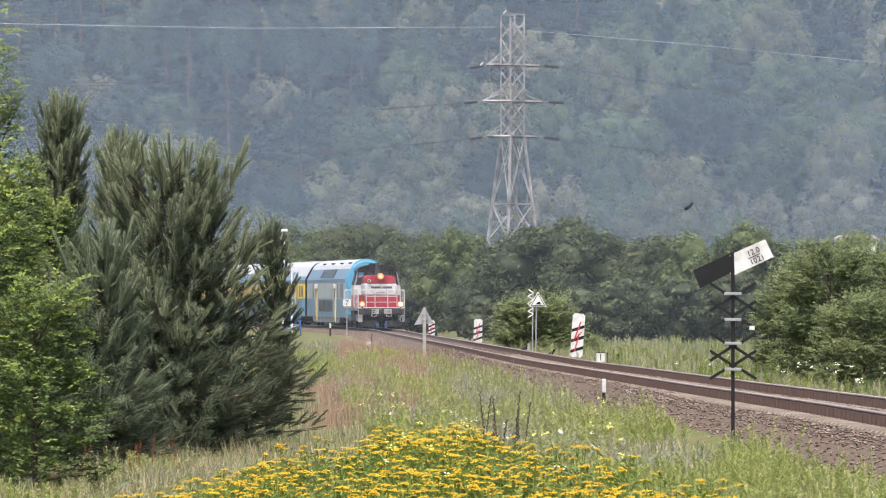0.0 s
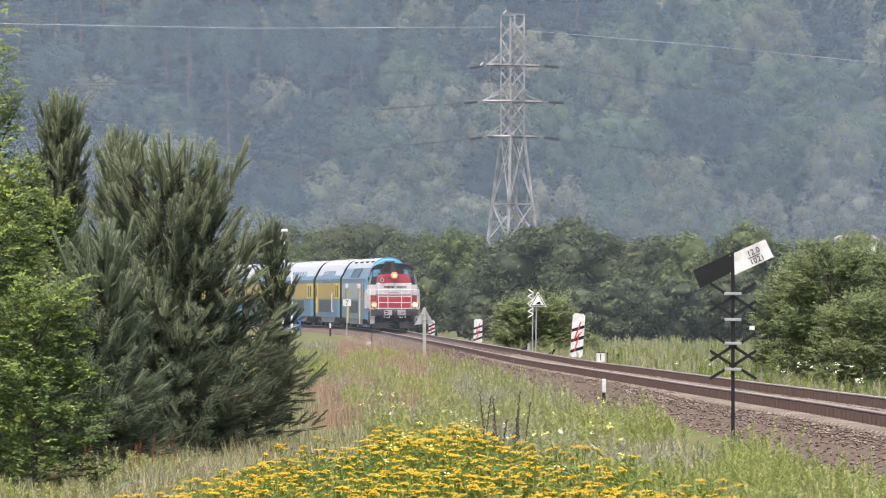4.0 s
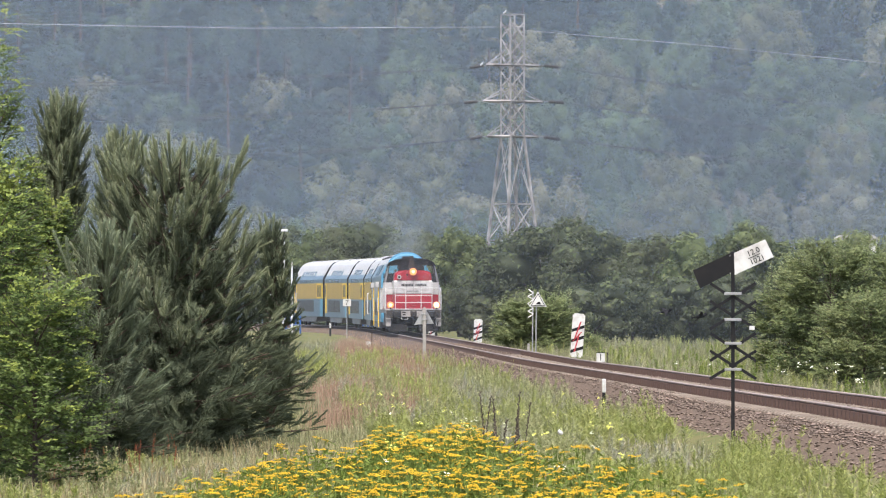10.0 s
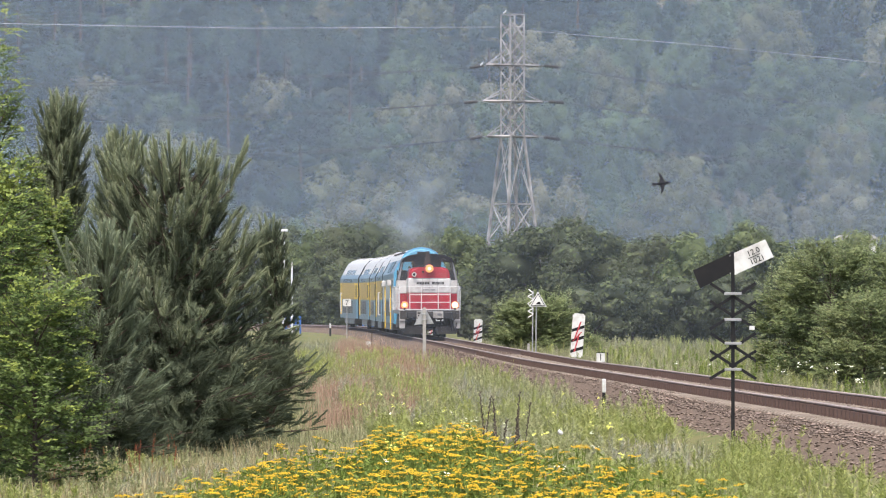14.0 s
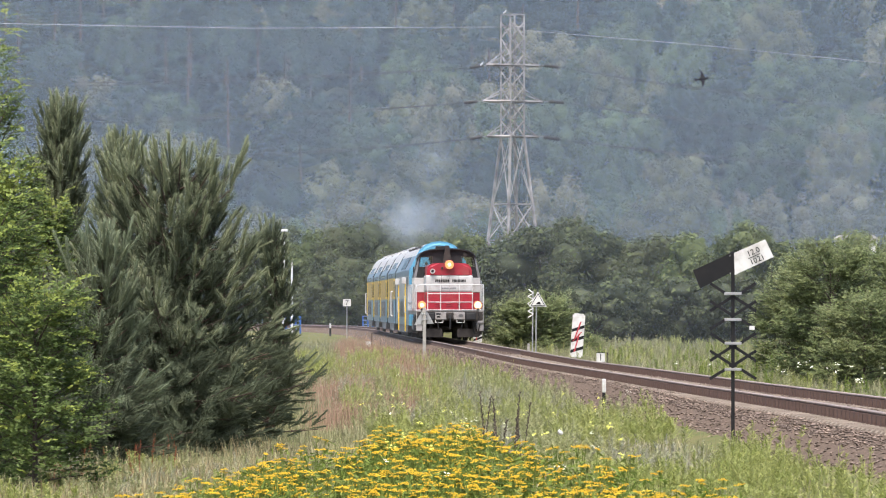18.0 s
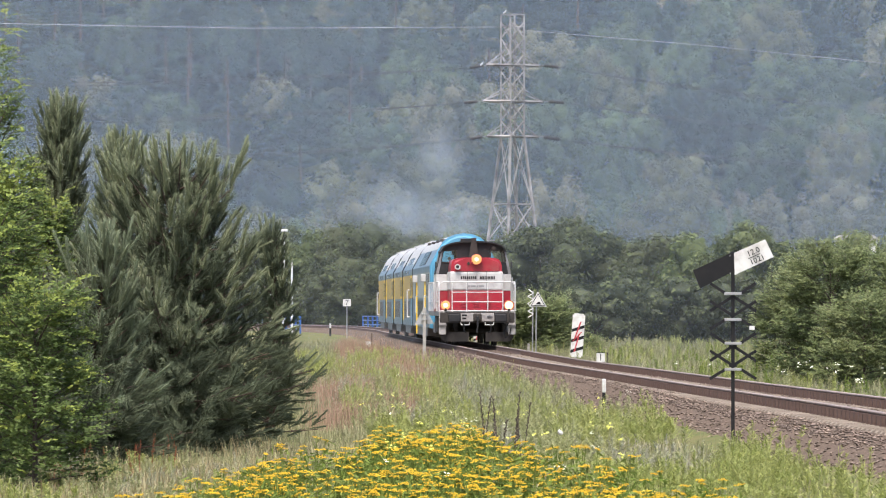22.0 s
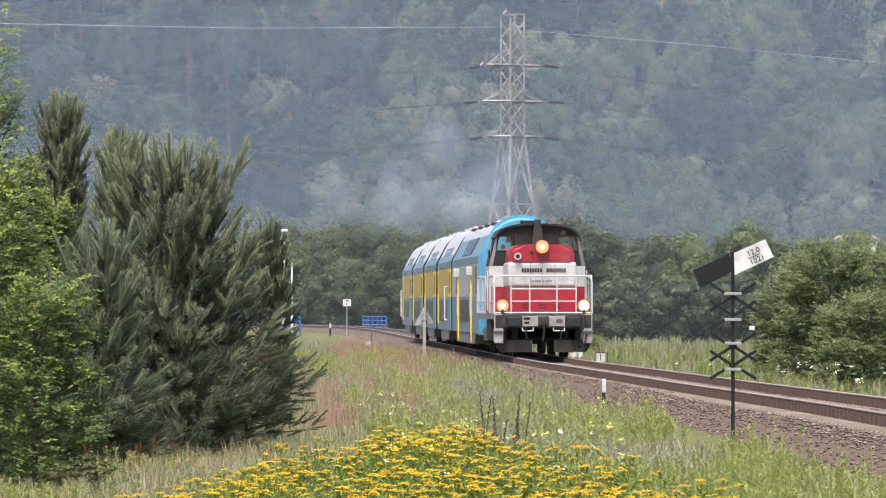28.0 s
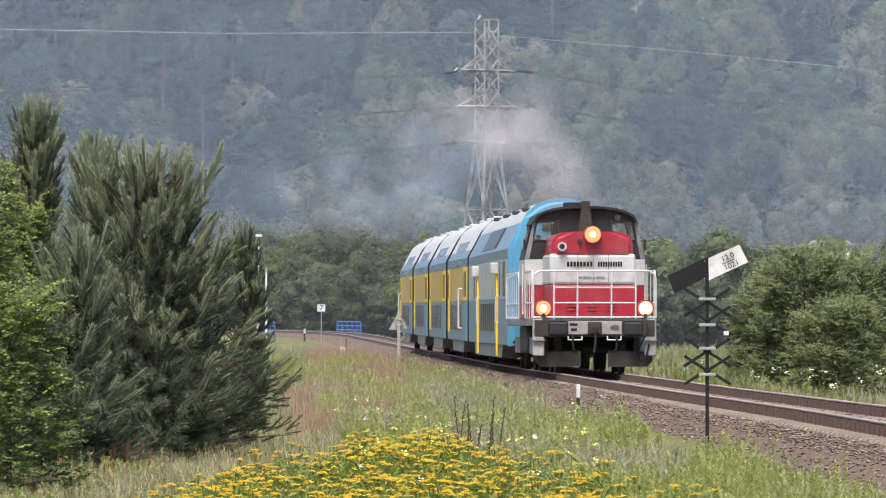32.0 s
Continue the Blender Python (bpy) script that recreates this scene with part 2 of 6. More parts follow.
def leafy_relief(m, size, deep):
    """Small leaf clumps on a far crown: relief and a light-dark mottle at leaf-spray size."""
    n = m.node_tree
    L = n.links.new
    geo = n.nodes.new("ShaderNodeNewGeometry")
    nz = n.nodes.new("ShaderNodeTexNoise")
    nz.inputs["Scale"].default_value, nz.inputs["Detail"].default_value, nz.inputs["Roughness"].default_value = size, 4, 0.65
    L(geo.outputs["Position"], nz.inputs["Vector"])
    bp = n.nodes.new("ShaderNodeBump")
    bp.inputs["Strength"].default_value, bp.inputs["Distance"].default_value = 1.0, deep
    L(nz.outputs["Fac"], bp.inputs["Height"])
    hs = [q for q in n.nodes if q.type == "HUE_SAT"][0]
    old = hs.inputs["Value"].links[0].from_socket
    mr = n.nodes.new("ShaderNodeMapRange")
    mr.inputs["From Min"].default_value, mr.inputs["From Max"].default_value = 0.3, 0.7
    mr.inputs["To Min"].default_value, mr.inputs["To Max"].default_value = 0.68, 1.32
    L(nz.outputs["Fac"], mr.inputs["Value"])
    mu = n.nodes.new("ShaderNodeMath")
    mu.operation = "MULTIPLY"
    L(old, mu.inputs[0])
    L(mr.outputs[0], mu.inputs[1])
    L(mu.outputs[0], hs.inputs["Value"])
    for q in n.nodes:
        if q.type in ("BSDF_PRINCIPLED", "BSDF_TRANSLUCENT"):
            L(bp.outputs[0], q.inputs["Normal"])
    return m


# Tones run dark to light for crown contrast; the blackish one paints shade.
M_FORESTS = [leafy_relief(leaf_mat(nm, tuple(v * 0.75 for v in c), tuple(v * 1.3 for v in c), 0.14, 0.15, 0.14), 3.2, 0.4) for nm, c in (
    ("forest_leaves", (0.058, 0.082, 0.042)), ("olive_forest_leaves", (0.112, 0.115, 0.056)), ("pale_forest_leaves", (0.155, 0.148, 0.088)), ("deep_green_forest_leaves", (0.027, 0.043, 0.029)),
    ("hillside_pine_needles", (0.044, 0.064, 0.047)), ("mid_green_forest_leaves", (0.088, 0.118, 0.054)), ("shade_black_leaves", (0.014, 0.022, 0.016)))]
M_GRASS = leaf_mat("meadow_grass", (0.20, 0.215, 0.095), (0.33, 0.29, 0.175), 0.8, 0.35, 0.35)
M_DOCK = leaf_mat("rust_red_dock", (0.30, 0.125, 0.06), (0.24, 0.10, 0.055), 0.8, 0.3, 0.3)
M_FRESHHERB = leaf_mat("fresh_weed_leaves", (0.30, 0.335, 0.10), (0.355, 0.365, 0.135), 0.7, 0.4, 0.3)
M_GREYHERB = leaf_mat("grey_green_weeds", (0.32, 0.335, 0.24), (0.40, 0.36, 0.265), 0.7, 0.4, 0.3)
M_FIELD = leaf_mat("field_grass_blades", (0.175, 0.19, 0.092), (0.265, 0.245, 0.15), 0.5, 0.35, 0.35)
M_DRY = leaf_mat("dry_grass", (0.34, 0.28, 0.155), (0.28, 0.20, 0.115), 0.6, 0.3, 0.3)
M_SORREL = leaf_mat("reddish_dry_weeds", (0.34, 0.215, 0.155), (0.29, 0.19, 0.13), 0.6, 0.3, 0.3)
M_HERB = leaf_mat("tansy_leaves", (0.14, 0.195, 0.035), (0.20, 0.24, 0.06), 0.8, 0.35, 0.35)
M_TANSY = leaf_mat("tansy_flowers", (0.38, 0.235, 0.010), (0.47, 0.315, 0.018), 3, 0.15, 0.25)
M_PALEFLOWER = leaf_mat("pale_flowers", (0.62, 0.64, 0.42), (0.70, 0.70, 0.62), 2, 0.2, 0.2)
M_LIGHTYELLOW = leaf_mat("light_yellow_flowers", (0.66, 0.66, 0.10), (0.7, 0.7, 0.2), 2, 0.2, 0.2)
M_HAZE = veil("distance_haze", (0.42, 0.54, 0.71), 0.165)
M_HAZE2 = veil("thin_distance_haze", (0.50, 0.58, 0.70), 0.042)
M_BANKHERB = leaf_mat("bank_herb_leaves", (0.305, 0.32, 0.145), (0.37, 0.36, 0.195), 0.7, 0.4, 0.3)
M_BIRD = mat("dark_plumage", (0.012, 0.012, 0.014), (0.02, 0.02, 0.022), 9, 0.8, sheen=0.1)
M_BIRDWHITE = mat("white_plumage", (0.6, 0.6, 0.58), (0.5, 0.5, 0.48), 9, 0.7)
M_INSUL = mat("brown_insulator_glaze", (0.02, 0.017, 0.016), (0.03, 0.025, 0.022), 3, 0.5)
M_HOUSEWALL = mat("white_house_render", (0.68, 0.67, 0.65), (0.58, 0.57, 0.55), 2, 0.8)
M_RUBBER = mat("black_bellows_rubber", (0.014, 0.014, 0.015), (0.02, 0.02, 0.02), 4, 0.9, sheen=0.1)


# ---- mesh helpers ----
def put(name, bm, material, parent=None, label="", shade=False):
    me = bpy.data.meshes.new(name)
    bmesh.ops.recalc_face_normals(bm, faces=bm.faces)
    bm.to_mesh(me)
    bm.free()
    me.materials.append(material)
    if shade:
        me.polygons.foreach_set("use_smooth", [True] * len(me.polygons))
    ob = new(name, me)
    if parent:
        ob.parent = parent
    if label:
        ob["label"] = label
    return ob


def part(name, bm, material, parent, label="", shade=False):
    return put(name, bm, material, parent, label, shade)


def share(name, ob, m, parent=None):
    """Another object on the same mesh."""
    o = new(name, ob.data)
    o.parent = parent
    o.matrix_basis = m
    return o


def box(x0, x1, y0, y1, z0, z1, bev=0.0, bm=None):
    b = bmesh.new()
    bmesh.ops.create_cube(b, size=1, matrix=Matrix.Translation(((x0 + x1) / 2, (y0 + y1) / 2, (z0 + z1) / 2)) @ Matrix.Diagonal((abs(x1 - x0), abs(y1 - y0), abs(z1 - z0), 1)))
    if bev:
        bmesh.ops.bevel(b, geom=b.edges[:], offset=bev, segments=2, affect="EDGES", profile=0.5)
    return join(bm, b)


def join(bm, b):
    if bm is None:
        return b
    tmp = bpy.data.meshes.new("tmp")
    b.to_mesh(tmp)
    b.free()
    bm.from_mesh(tmp)
    bpy.data.meshes.remove(tmp)
    return bm


def cyl(p0, p1, r0, r1=None, n=12, bm=None):
    p0, p1 = Vector(p0), Vector(p1)
    r1 = r0 if r1 is None else r1
    bm = bm or bmesh.new()
    q = (p1 - p0).to_track_quat("Z", "Y")
    rings = []
    for p, r in ((p0, r0), (p1, r1)):
        rings.append([bm.verts.new(p + q @ Vector((r * math.cos(2 * math.pi * k / n), r * math.sin(2 * math.pi * k / n), 0))) for k in range(n)])
    for k in range(n):
        bm.faces.new((rings[0][k], rings[0][(k + 1) % n], rings[1][(k + 1) % n], rings[1][k]))
    bm.faces.new(rings[0][::-1])
    bm.faces.new(rings[1])
    return bm


def tube(pts, r, n=6, bm=None):
    bm = bm or bmesh.new()
    for a, b in zip(pts[:-1], pts[1:]):
        cyl(a, b, r, r, n, bm)
    return bm


def prism(poly, a, b, axis="y", bm=None):
    """A closed outline, drawn across the axis, drawn out from a to b."""
    bm = bm or bmesh.new()
    rings = []
    for v in (a, b):
        if axis == "y":
            rings.append([bm.verts.new((p[0], v, p[1])) for p in poly])
        elif axis == "x":
            rings.append([bm.verts.new((v, p[0], p[1])) for p in poly])
        else:
            rings.append([bm.verts.new((p[0], p[1], v)) for p in poly])
    n = len(poly)
    for k in range(n):
        bm.faces.new((rings[0][k], rings[0][(k + 1) % n], rings[1][(k + 1) % n], rings[1][k]))
    bm.faces.new(rings[0][::-1])
    bm.faces.new(rings[1])
    return bm


def bulk(name, V, Q, material, parent=None, mats=None, index=None):
    """One mesh out of arrays: V of shape (n, 3), Q rows of corner numbers, all of one length."""
    me = bpy.data.meshes.new(name)
    V = np.asarray(V, dtype=np.float32)
    Q = np.asarray(Q, dtype=np.int32)
    me.vertices.add(len(V))
    me.vertices.foreach_set("co", V.ravel())
    k = Q.shape[1]
    me.loops.add(Q.size)
    me.loops.foreach_set("vertex_index", Q.ravel())
    me.polygons.add(len(Q))
    me.polygons.foreach_set("loop_start", np.arange(0, Q.size, k, dtype=np.int32))
    for m in ([material] if mats is None else mats):
        me.materials.append(m)
    if index is not None:
        me.polygons.foreach_set("material_index", np.asarray(index, dtype=np.int32))
    me.update(calc_edges=True)
    ob = new(name, me)
    if parent:
        ob.parent = parent
    return ob


def thing(name, label, category, group="", kind="", m=None):
    e = new(name)
    tagged(e, label, category, group, kind)
    if m is not None:
        e.matrix_basis = m
    return e


def sign_text(text, size, material, parent, m, name="lettering"):
    """Characters in the built-in font, as a thin mesh."""
    c = bpy.data.curves.new(name, "FONT")
    c.body, c.size, c.align_x, c.align_y, c.extrude = text, size, "CENTER", "CENTER", 0.002
    tmp = bpy.data.objects.new(name, c)
    scene.collection.objects.link(tmp)
    dg = bpy.context.evaluated_depsgraph_get()
    me = bpy.data.meshes.new_from_object(tmp.evaluated_get(dg))
    bpy.data.objects.remove(tmp)
    me.materials.clear()
    me.materials.append(material)
    ob = new(name, me)
    ob.parent = parent
    ob.matrix_basis = m
    return ob


RNG = np.random.default_rng(7)


def rot_frames(n, dirs):
    """For each direction, two vectors across it, spun by chance."""
    d = dirs / np.linalg.norm(dirs, axis=1)[:, None]
    ref = np.where(np.abs(d[:, 2:3]) > 0.9, np.array([[1.0, 0, 0]]), np.array([[0, 0, 1.0]]))
    a = np.cross(d, ref)
    a /= np.linalg.norm(a, axis=1)[:, None]
    b = np.cross(d, a)
    s = RNG.uniform(0, 2 * np.pi, n)[:, None]
    return d, a * np.cos(s) + b * np.sin(s), b * np.cos(s) - a * np.sin(s)


def leaf_quads(P, size, flat=0.5, long=1.6, lift=None):
    """Folded diamond leaves at the points P, facing mostly upward or outward."""
    n = len(P)
    N = RNG.normal(size=(n, 3))
    if lift is not None:
        N = N * (1 - flat) + lift * flat * 1.6
    N, A, B = rot_frames(n, N)
    s = (np.asarray(size) * RNG.uniform(0.6, 1.3, n))[:, None]
    V = np.stack([P - A * s * long * 0.5, P + B * s * 0.5 + N * s * 0.12, P + A * s * long * 0.5, P - B * s * 0.5 + N * s * 0.12], 1)
    return V.reshape(-1, 3), np.arange(4 * n).reshape(-1, 4)


def leaf_tris(P, size, flat, lift):
    """Three-cornered leaf sprays, for woods that stay far off."""
    n = len(P)
    N, A, B = rot_frames(n, RNG.normal(size=(n, 3)) * (1 - flat) + lift * flat * 1.6)
    s = (np.asarray(size) * RNG.uniform(0.6, 1.35, n))[:, None]
    V = np.stack([P - A * s * 0.6 - B * s * 0.45, P - A * s * 0.5 + B * s * 0.5, P + A * s * 0.8], 1)
    return V.reshape(-1, 3), np.arange(3 * n).reshape(-1, 3)


# ---- ground ----
def build_ground():
    ds = np.concatenate([np.arange(-60, 30, 10), np.arange(30, 130, 1.0), np.arange(130, 460, 3.0), np.arange(460, 700, 10), np.arange(700, 1500, 20), [1700, 2200, 3200, 4600]])
    us = np.concatenate([[-3000, -900, -300, -120, -60, -40], np.arange(-30, -5, 1.5), np.arange(-5, 5.01, 0.35), np.arange(6, 32, 1.5), [40, 60, 120, 300, 900, 3000]])
    V, Q = [], []
    for d in ds:
        c = tx(min(max(d, 0), 470))
        for u in us:
            x = c + u
            V.append((x, d, ground_z(x, d)))
    w = len(us)
    for i in range(len(ds) - 1):
        for j in range(w - 1):
            Q.append((i * w + j, i * w + j + 1, (i + 1) * w + j + 1, (i + 1) * w + j))
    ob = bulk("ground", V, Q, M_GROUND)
    ob.data.polygons.foreach_set("use_smooth", [True] * len(ob.data.polygons))
    tagged(ob, "grassy meadow soil running up to a wooded hillside", "ground", kind="structure")


build_ground()


# ---- railway line ----
def line_frame(d, u=0.0, z=0.0):
    """Pose on the line at depth d: x across, y away along the line."""
    s = slope(d)
    n = math.sqrt(1 + s * s)
    x = tx(d) + u / n
    y = d - u * s / n
    return Matrix.Translation((x, y, tz(d) + z)) @ Matrix.Rotation(math.atan2(-s, 1), 4, "Z")


def sweep(profile, ds, u, name, material, parent):
    V, Q = [], []
    k = len(profile)
    for d in ds:
        m = line_frame(d)
        for px, pz in profile:
            V.append(m @ Vector((u + px, 0, pz)))
    for i in range(len(ds) - 1):
        for j in range(k):
            Q.append((i * k + j, i * k + (j + 1) % k, (i + 1) * k + (j + 1) % k, (i + 1) * k + j))
    return bulk(name, [tuple(v) for v in V], Q, material, parent)


RAIL_FOOT = [(-0.07, -0.172), (0.07, -0.172), (0.07, -0.16), (0.03, -0.14), (0.03, -0.045), (0.026, -0.034), (0.026, -0.01), (-0.026, -0.01), (-0.026, -0.034), (-0.03, -0.045), (-0.03, -0.14), (-0.07, -0.16)]
RAIL_HEAD = [(-0.036, -0.032), (0.036, -0.032), (0.036, -0.006), (0.026, 0.0), (-0.026, 0.0), (-0.036, -0.006)]


def build_track():
    t = thing("railway_track", "single railway line with rusty rails on concrete sleepers", "railway track", kind="structure")
    ds = np.concatenate([np.arange(40, 370, 4.0), np.arange(370, 640, 3.0)])
    for u in (-0.755, 0.755):
        r = sweep(RAIL_FOOT, ds, u, "rail", M_RAIL, t)
        sweep(RAIL_HEAD, ds, u, "rail_head", M_RAILTOP, r)["label"] = "bright worn top of the rail"
    bm = prism([(-1.25, -0.32), (1.25, -0.32), (1.25, -0.185), (1.22, -0.16), (-1.22, -0.16), (-1.25, -0.185)], -0.13, 0.13)
    first = part("sleeper", bm, M_SLEEPER, t)
    clip = None
    d, k = 48.0, 0
    while d < 226:
        m = line_frame(d)
        s = first if k == 0 else share("sleeper", first, m, t)
        if k == 0:
            first.matrix_basis = m
        for u in (-0.755, 0.755):
            if d > 224:
                continue
            if clip is None:
                b2 = box(-0.15, 0.15, -0.07, 0.07, -0.172, -0.148)
                for sx in (-0.1, 0.1):
                    box(sx - 0.035, sx + 0.035, -0.055, 0.055, -0.15, -0.036, 0, b2)
                clip = part("rail_fastening", b2, M_RAIL, first)
                clip.matrix_basis = Matrix.Translation((u, 0, 0))
            else:
                share("rail_fastening", clip, Matrix.Translation((u, 0, 0)), s)
        d += 0.6
        k += 1
    V, Q = [], []
    while d < 470:
        m = line_frame(d)
        o = len(V)
        for y in (-0.13, 0.13):
            for px, pz in ((-1.25, -0.32), (1.25, -0.32), (1.22, -0.175), (-1.22, -0.175)):
                V.append(tuple(m @ Vector((px, y, pz))))
        for f in ((0, 1, 2, 3), (7, 6, 5, 4), (3, 2, 6, 7), (0, 3, 7, 4), (1, 5, 6, 2)):
            Q.append([o + i for i in f])
        d += 0.6
    far = bulk("far_sleepers", V, Q, M_SLEEPER, t)
    far["kind"] = "stuff"
    # bed of broken stone: a shaped shoulder and loose stones on it
    V, Q, k = [], [], 10
    ds = np.concatenate([np.arange(40, 370, 2.0), np.arange(370, 640, 3.0)])
    for d in ds:
        low = 0.045 * smooth(98, 130, d)
        m = line_frame(d)
        for px, pz in [(-3.1, -0.95), (3.1, -0.95), (2.9, -0.72), (1.75, -0.30 + low), (1.36, -0.205 + low), (1.06, -0.167), (-1.06, -0.167), (-1.36, -0.205 + low), (-1.75, -0.30 + low), (-2.9, -0.72)]:
            V.append(tuple(m @ Vector((px, 0, pz))))
    for i in range(len(ds) - 1):
        for j in range(k):
            Q.append((i * k + j, i * k + (j + 1) % k, (i + 1) * k + (j + 1) % k, (i + 1) * k + j))
    tagged(bulk("ballast_bed", V, Q, M_BALLAST), "brown-grey broken stone bed of the railway", "track ballast", kind="structure")
    n = 14500
    dd = np.concatenate([RNG.uniform(62, 125, 8000), RNG.uniform(125, 260, 6500)])
    uu = RNG.choice([-1, 1, -1], n) * np.where(np.arange(n) % 5 < 2, np.where(dd < 118, RNG.uniform(1.32, 1.7, n), RNG.uniform(0.95, 1.6, n)), np.where(np.arange(n) % 5 == 2, RNG.uniform(0.0, 0.64, n), np.clip(np.abs(RNG.normal(2.05, 0.5, n)), 1.3, 2.85)))
    P = np.zeros((n, 3))
    for i in range(n):
        u = uu[i]
        z = -0.167 - 0.127 * min(0.30, max(0.0, abs(u) - 1.06)) - 0.245 * min(0.39, max(0.0, abs(u) - 1.36)) - 0.365 * max(0.0, abs(u) - 1.75)
        P[i] = line_frame(dd[i]) @ Vector((u, 0, z + 0.045 * smooth(98, 130, dd[i]) * smooth(1.06, 1.36, abs(u)) * smooth(2.9, 1.75, abs(u))))
    tet = np.array([(1, 0.2, 0.6), (-0.9, 0.5, 0.5), (-0.2, -1, 0.55), (0.1, 0.1, 1.1), (0.7, -0.6, -0.3), (-0.6, -0.3, -0.4), (0, 0.8, -0.3)])
    fc = np.array([(0, 1, 3), (1, 2, 3), (2, 0, 3), (0, 4, 2), (2, 5, 1), (1, 6, 0), (4, 5, 2), (5, 6, 1), (6, 4, 0)])
    s = RNG.uniform(0.014, 0.031, n)
    a = RNG.uniform(0, 6.28, n)
    ca, sa = np.cos(a), np.sin(a)
    T = tet[None] * (1 + RNG.uniform(-0.35, 0.35, (n, 7, 1)))
    X = T[..., 0] * ca[:, None] - T[..., 1] * sa[:, None]
    Y = T[..., 0] * sa[:, None] + T[..., 1] * ca[:, None]
    W = np.stack([X, Y, T[..., 2] * 0.8], 2) * s[:, None, None] + P[:, None]
    st = bulk("ballast_stones", W.reshape(-1, 3), (fc[None] + 7 * np.arange(n)[:, None, None]).reshape(-1, 3), M_STONE)
    tagged(st, "loose brown-grey crushed stones along the line", "ballast stones", kind="stuff")


M_STONE = leaf_mat("crushed_stone", (0.235, 0.182, 0.148), (0.15, 0.117, 0.095), 2.0, 0.0, 0.5, 1.0, 0.0)
build_track()


# ---- locomotive ----
LOCO_LEN = 14.24


def build_loco():
    L = thing("diesel_locomotive", "red and white diesel shunting locomotive with lit headlamps", "locomotive")
    part("underframe", box(-1.42, 1.42, 0.0, 14.2, 1.12, 1.30, 0.02), M_GREYBLUE, L, "grey steel underframe")
    beam = part("buffer_beam", box(-1.42, 1.42, -0.06, 0.1, 0.86, 1.27, 0.03), M_SOOT, L)
    part("beam_panel", box(-0.64, 0.64, -0.085, -0.055, 0.92, 1.23, 0.01), M_BEAM, beam, "dirty white beam panel")
    # numbers on the beam as plain bars, and an oval plate
    for k, (w, z) in enumerate(((0.19, 1.15), (0.15, 1.03))):
        part("number_bars", box(-0.52 - w / 2 + 0.03, -0.52 + w / 2 + 0.03, -0.09, -0.084, z - 0.032, z + 0.032), M_SIGNBLACK, beam)
    bm = bmesh.new()
    ring = [bm.verts.new((0.47 + 0.11 * math.cos(a * math.pi / 8), -0.092, 1.08 + 0.065 * math.sin(a * math.pi / 8))) for a in range(16)]
    bm.faces.new(ring)
    bmesh.ops.solidify(bm, geom=bm.faces[:], thickness=0.01)
    part("oval_plate", bm, M_GREYBLUE, beam)
    for sx in (-1, 1):
        b = part("buffer", cyl((0.875 * sx, -0.05, 1.06), (0.875 * sx, -0.5, 1.06), 0.13, 0.11, 16), M_SOOT, L)
        part("buffer_head", box(0.875 * sx - 0.235, 0.875 * sx + 0.235, -0.58, -0.5, 0.88, 1.23, 0.06), M_BLACK, b)
        # step boxes at the corners
        st = part("step_plate", box(1.18 * sx, 1.45 * sx, -0.05, 0.12, 0.42, 1.29, 0.025), M_BEAM, L, "dirty white corner step plate")
        part("step", box(1.16 * sx, 1.46 * sx, -0.12, 0.1, 0.76, 0.80, 0.01), M_GREYBLUE, st)
        # headlamps
        h = part("headlamp", cyl((1.2 * sx, 0.25, 1.53), (1.2 * sx, -0.03, 1.53), 0.20, 0.20, 24), M_RED, L, "round red headlamp housing")
        part("lens", cyl((1.2 * sx, -0.031, 1.53), (1.2 * sx, -0.05, 1.53), 0.175, 0.16, 24), M_LAMP, h, "glowing lens")
        part("lamp_core", cyl((1.2 * sx, -0.051, 1.53), (1.2 * sx, -0.075, 1.53), 0.09 if sx < 0 else 0.15, 0.06, 20), M_LAMPHOT, h, "bright glowing lamp core")
        tail = part("tail_lamp", cyl((1.2 * sx, -0.03, 1.36), (1.2 * sx, -0.1, 1.36), 0.055, 0.05, 14), M_SOOT, L)
        # snow plough blades
        pl = prism([(0.32 * sx, 0.16), (1.25 * sx, 0.16), (1.38 * sx, 0.3), (1.38 * sx, 0.52), (0.32 * sx, 0.52)], 0.28, 0.33)
        for v in pl.verts:
            v.co.y -= (1.4 - abs(v.co.x)) * 0.22
        part("snow_plough", pl, M_SOOT, L, "dark grey plough blade")
        part("hose", tube([(0.5 * sx, -0.06, 0.9), (0.52 * sx, -0.2, 0.75), (0.5 * sx, -0.22, 0.55), (0.42 * sx, -0.15, 0.5)], 0.025), M_RUBBER, L)
        part("grab_handle", tube([(0.3 * sx, -0.08, 0.88), (0.3 * sx, -0.1, 0.79), (0.62 * sx, -0.1, 0.79), (0.62 * sx, -0.08, 0.88)], 0.016), M_RAILWHITE, L)
    part("brake_hose", tube([(1.22, -0.06, 1.2), (1.25, -0.2, 1.0), (1.0, -0.22, 0.55), (1.05, -0.2, 0.3), (1.2, -0.15, 0.35), (1.28, -0.1, 0.7)], 0.022), M_RUBBER, L)
    cp = part("coupling", box(-0.16, 0.16, -0.16, -0.06, 0.92, 1.22, 0.03), M_SOOT, L)
    part("hook", box(-0.05, 0.05, -0.34, -0.1, 0.95, 1.12, 0.02), M_BLACK, cp)
    part("chain", tube([(0, -0.3, 0.98), (0.01, -0.32, 0.75), (-0.02, -0.3, 0.5)], 0.035), M_BLACK, cp)

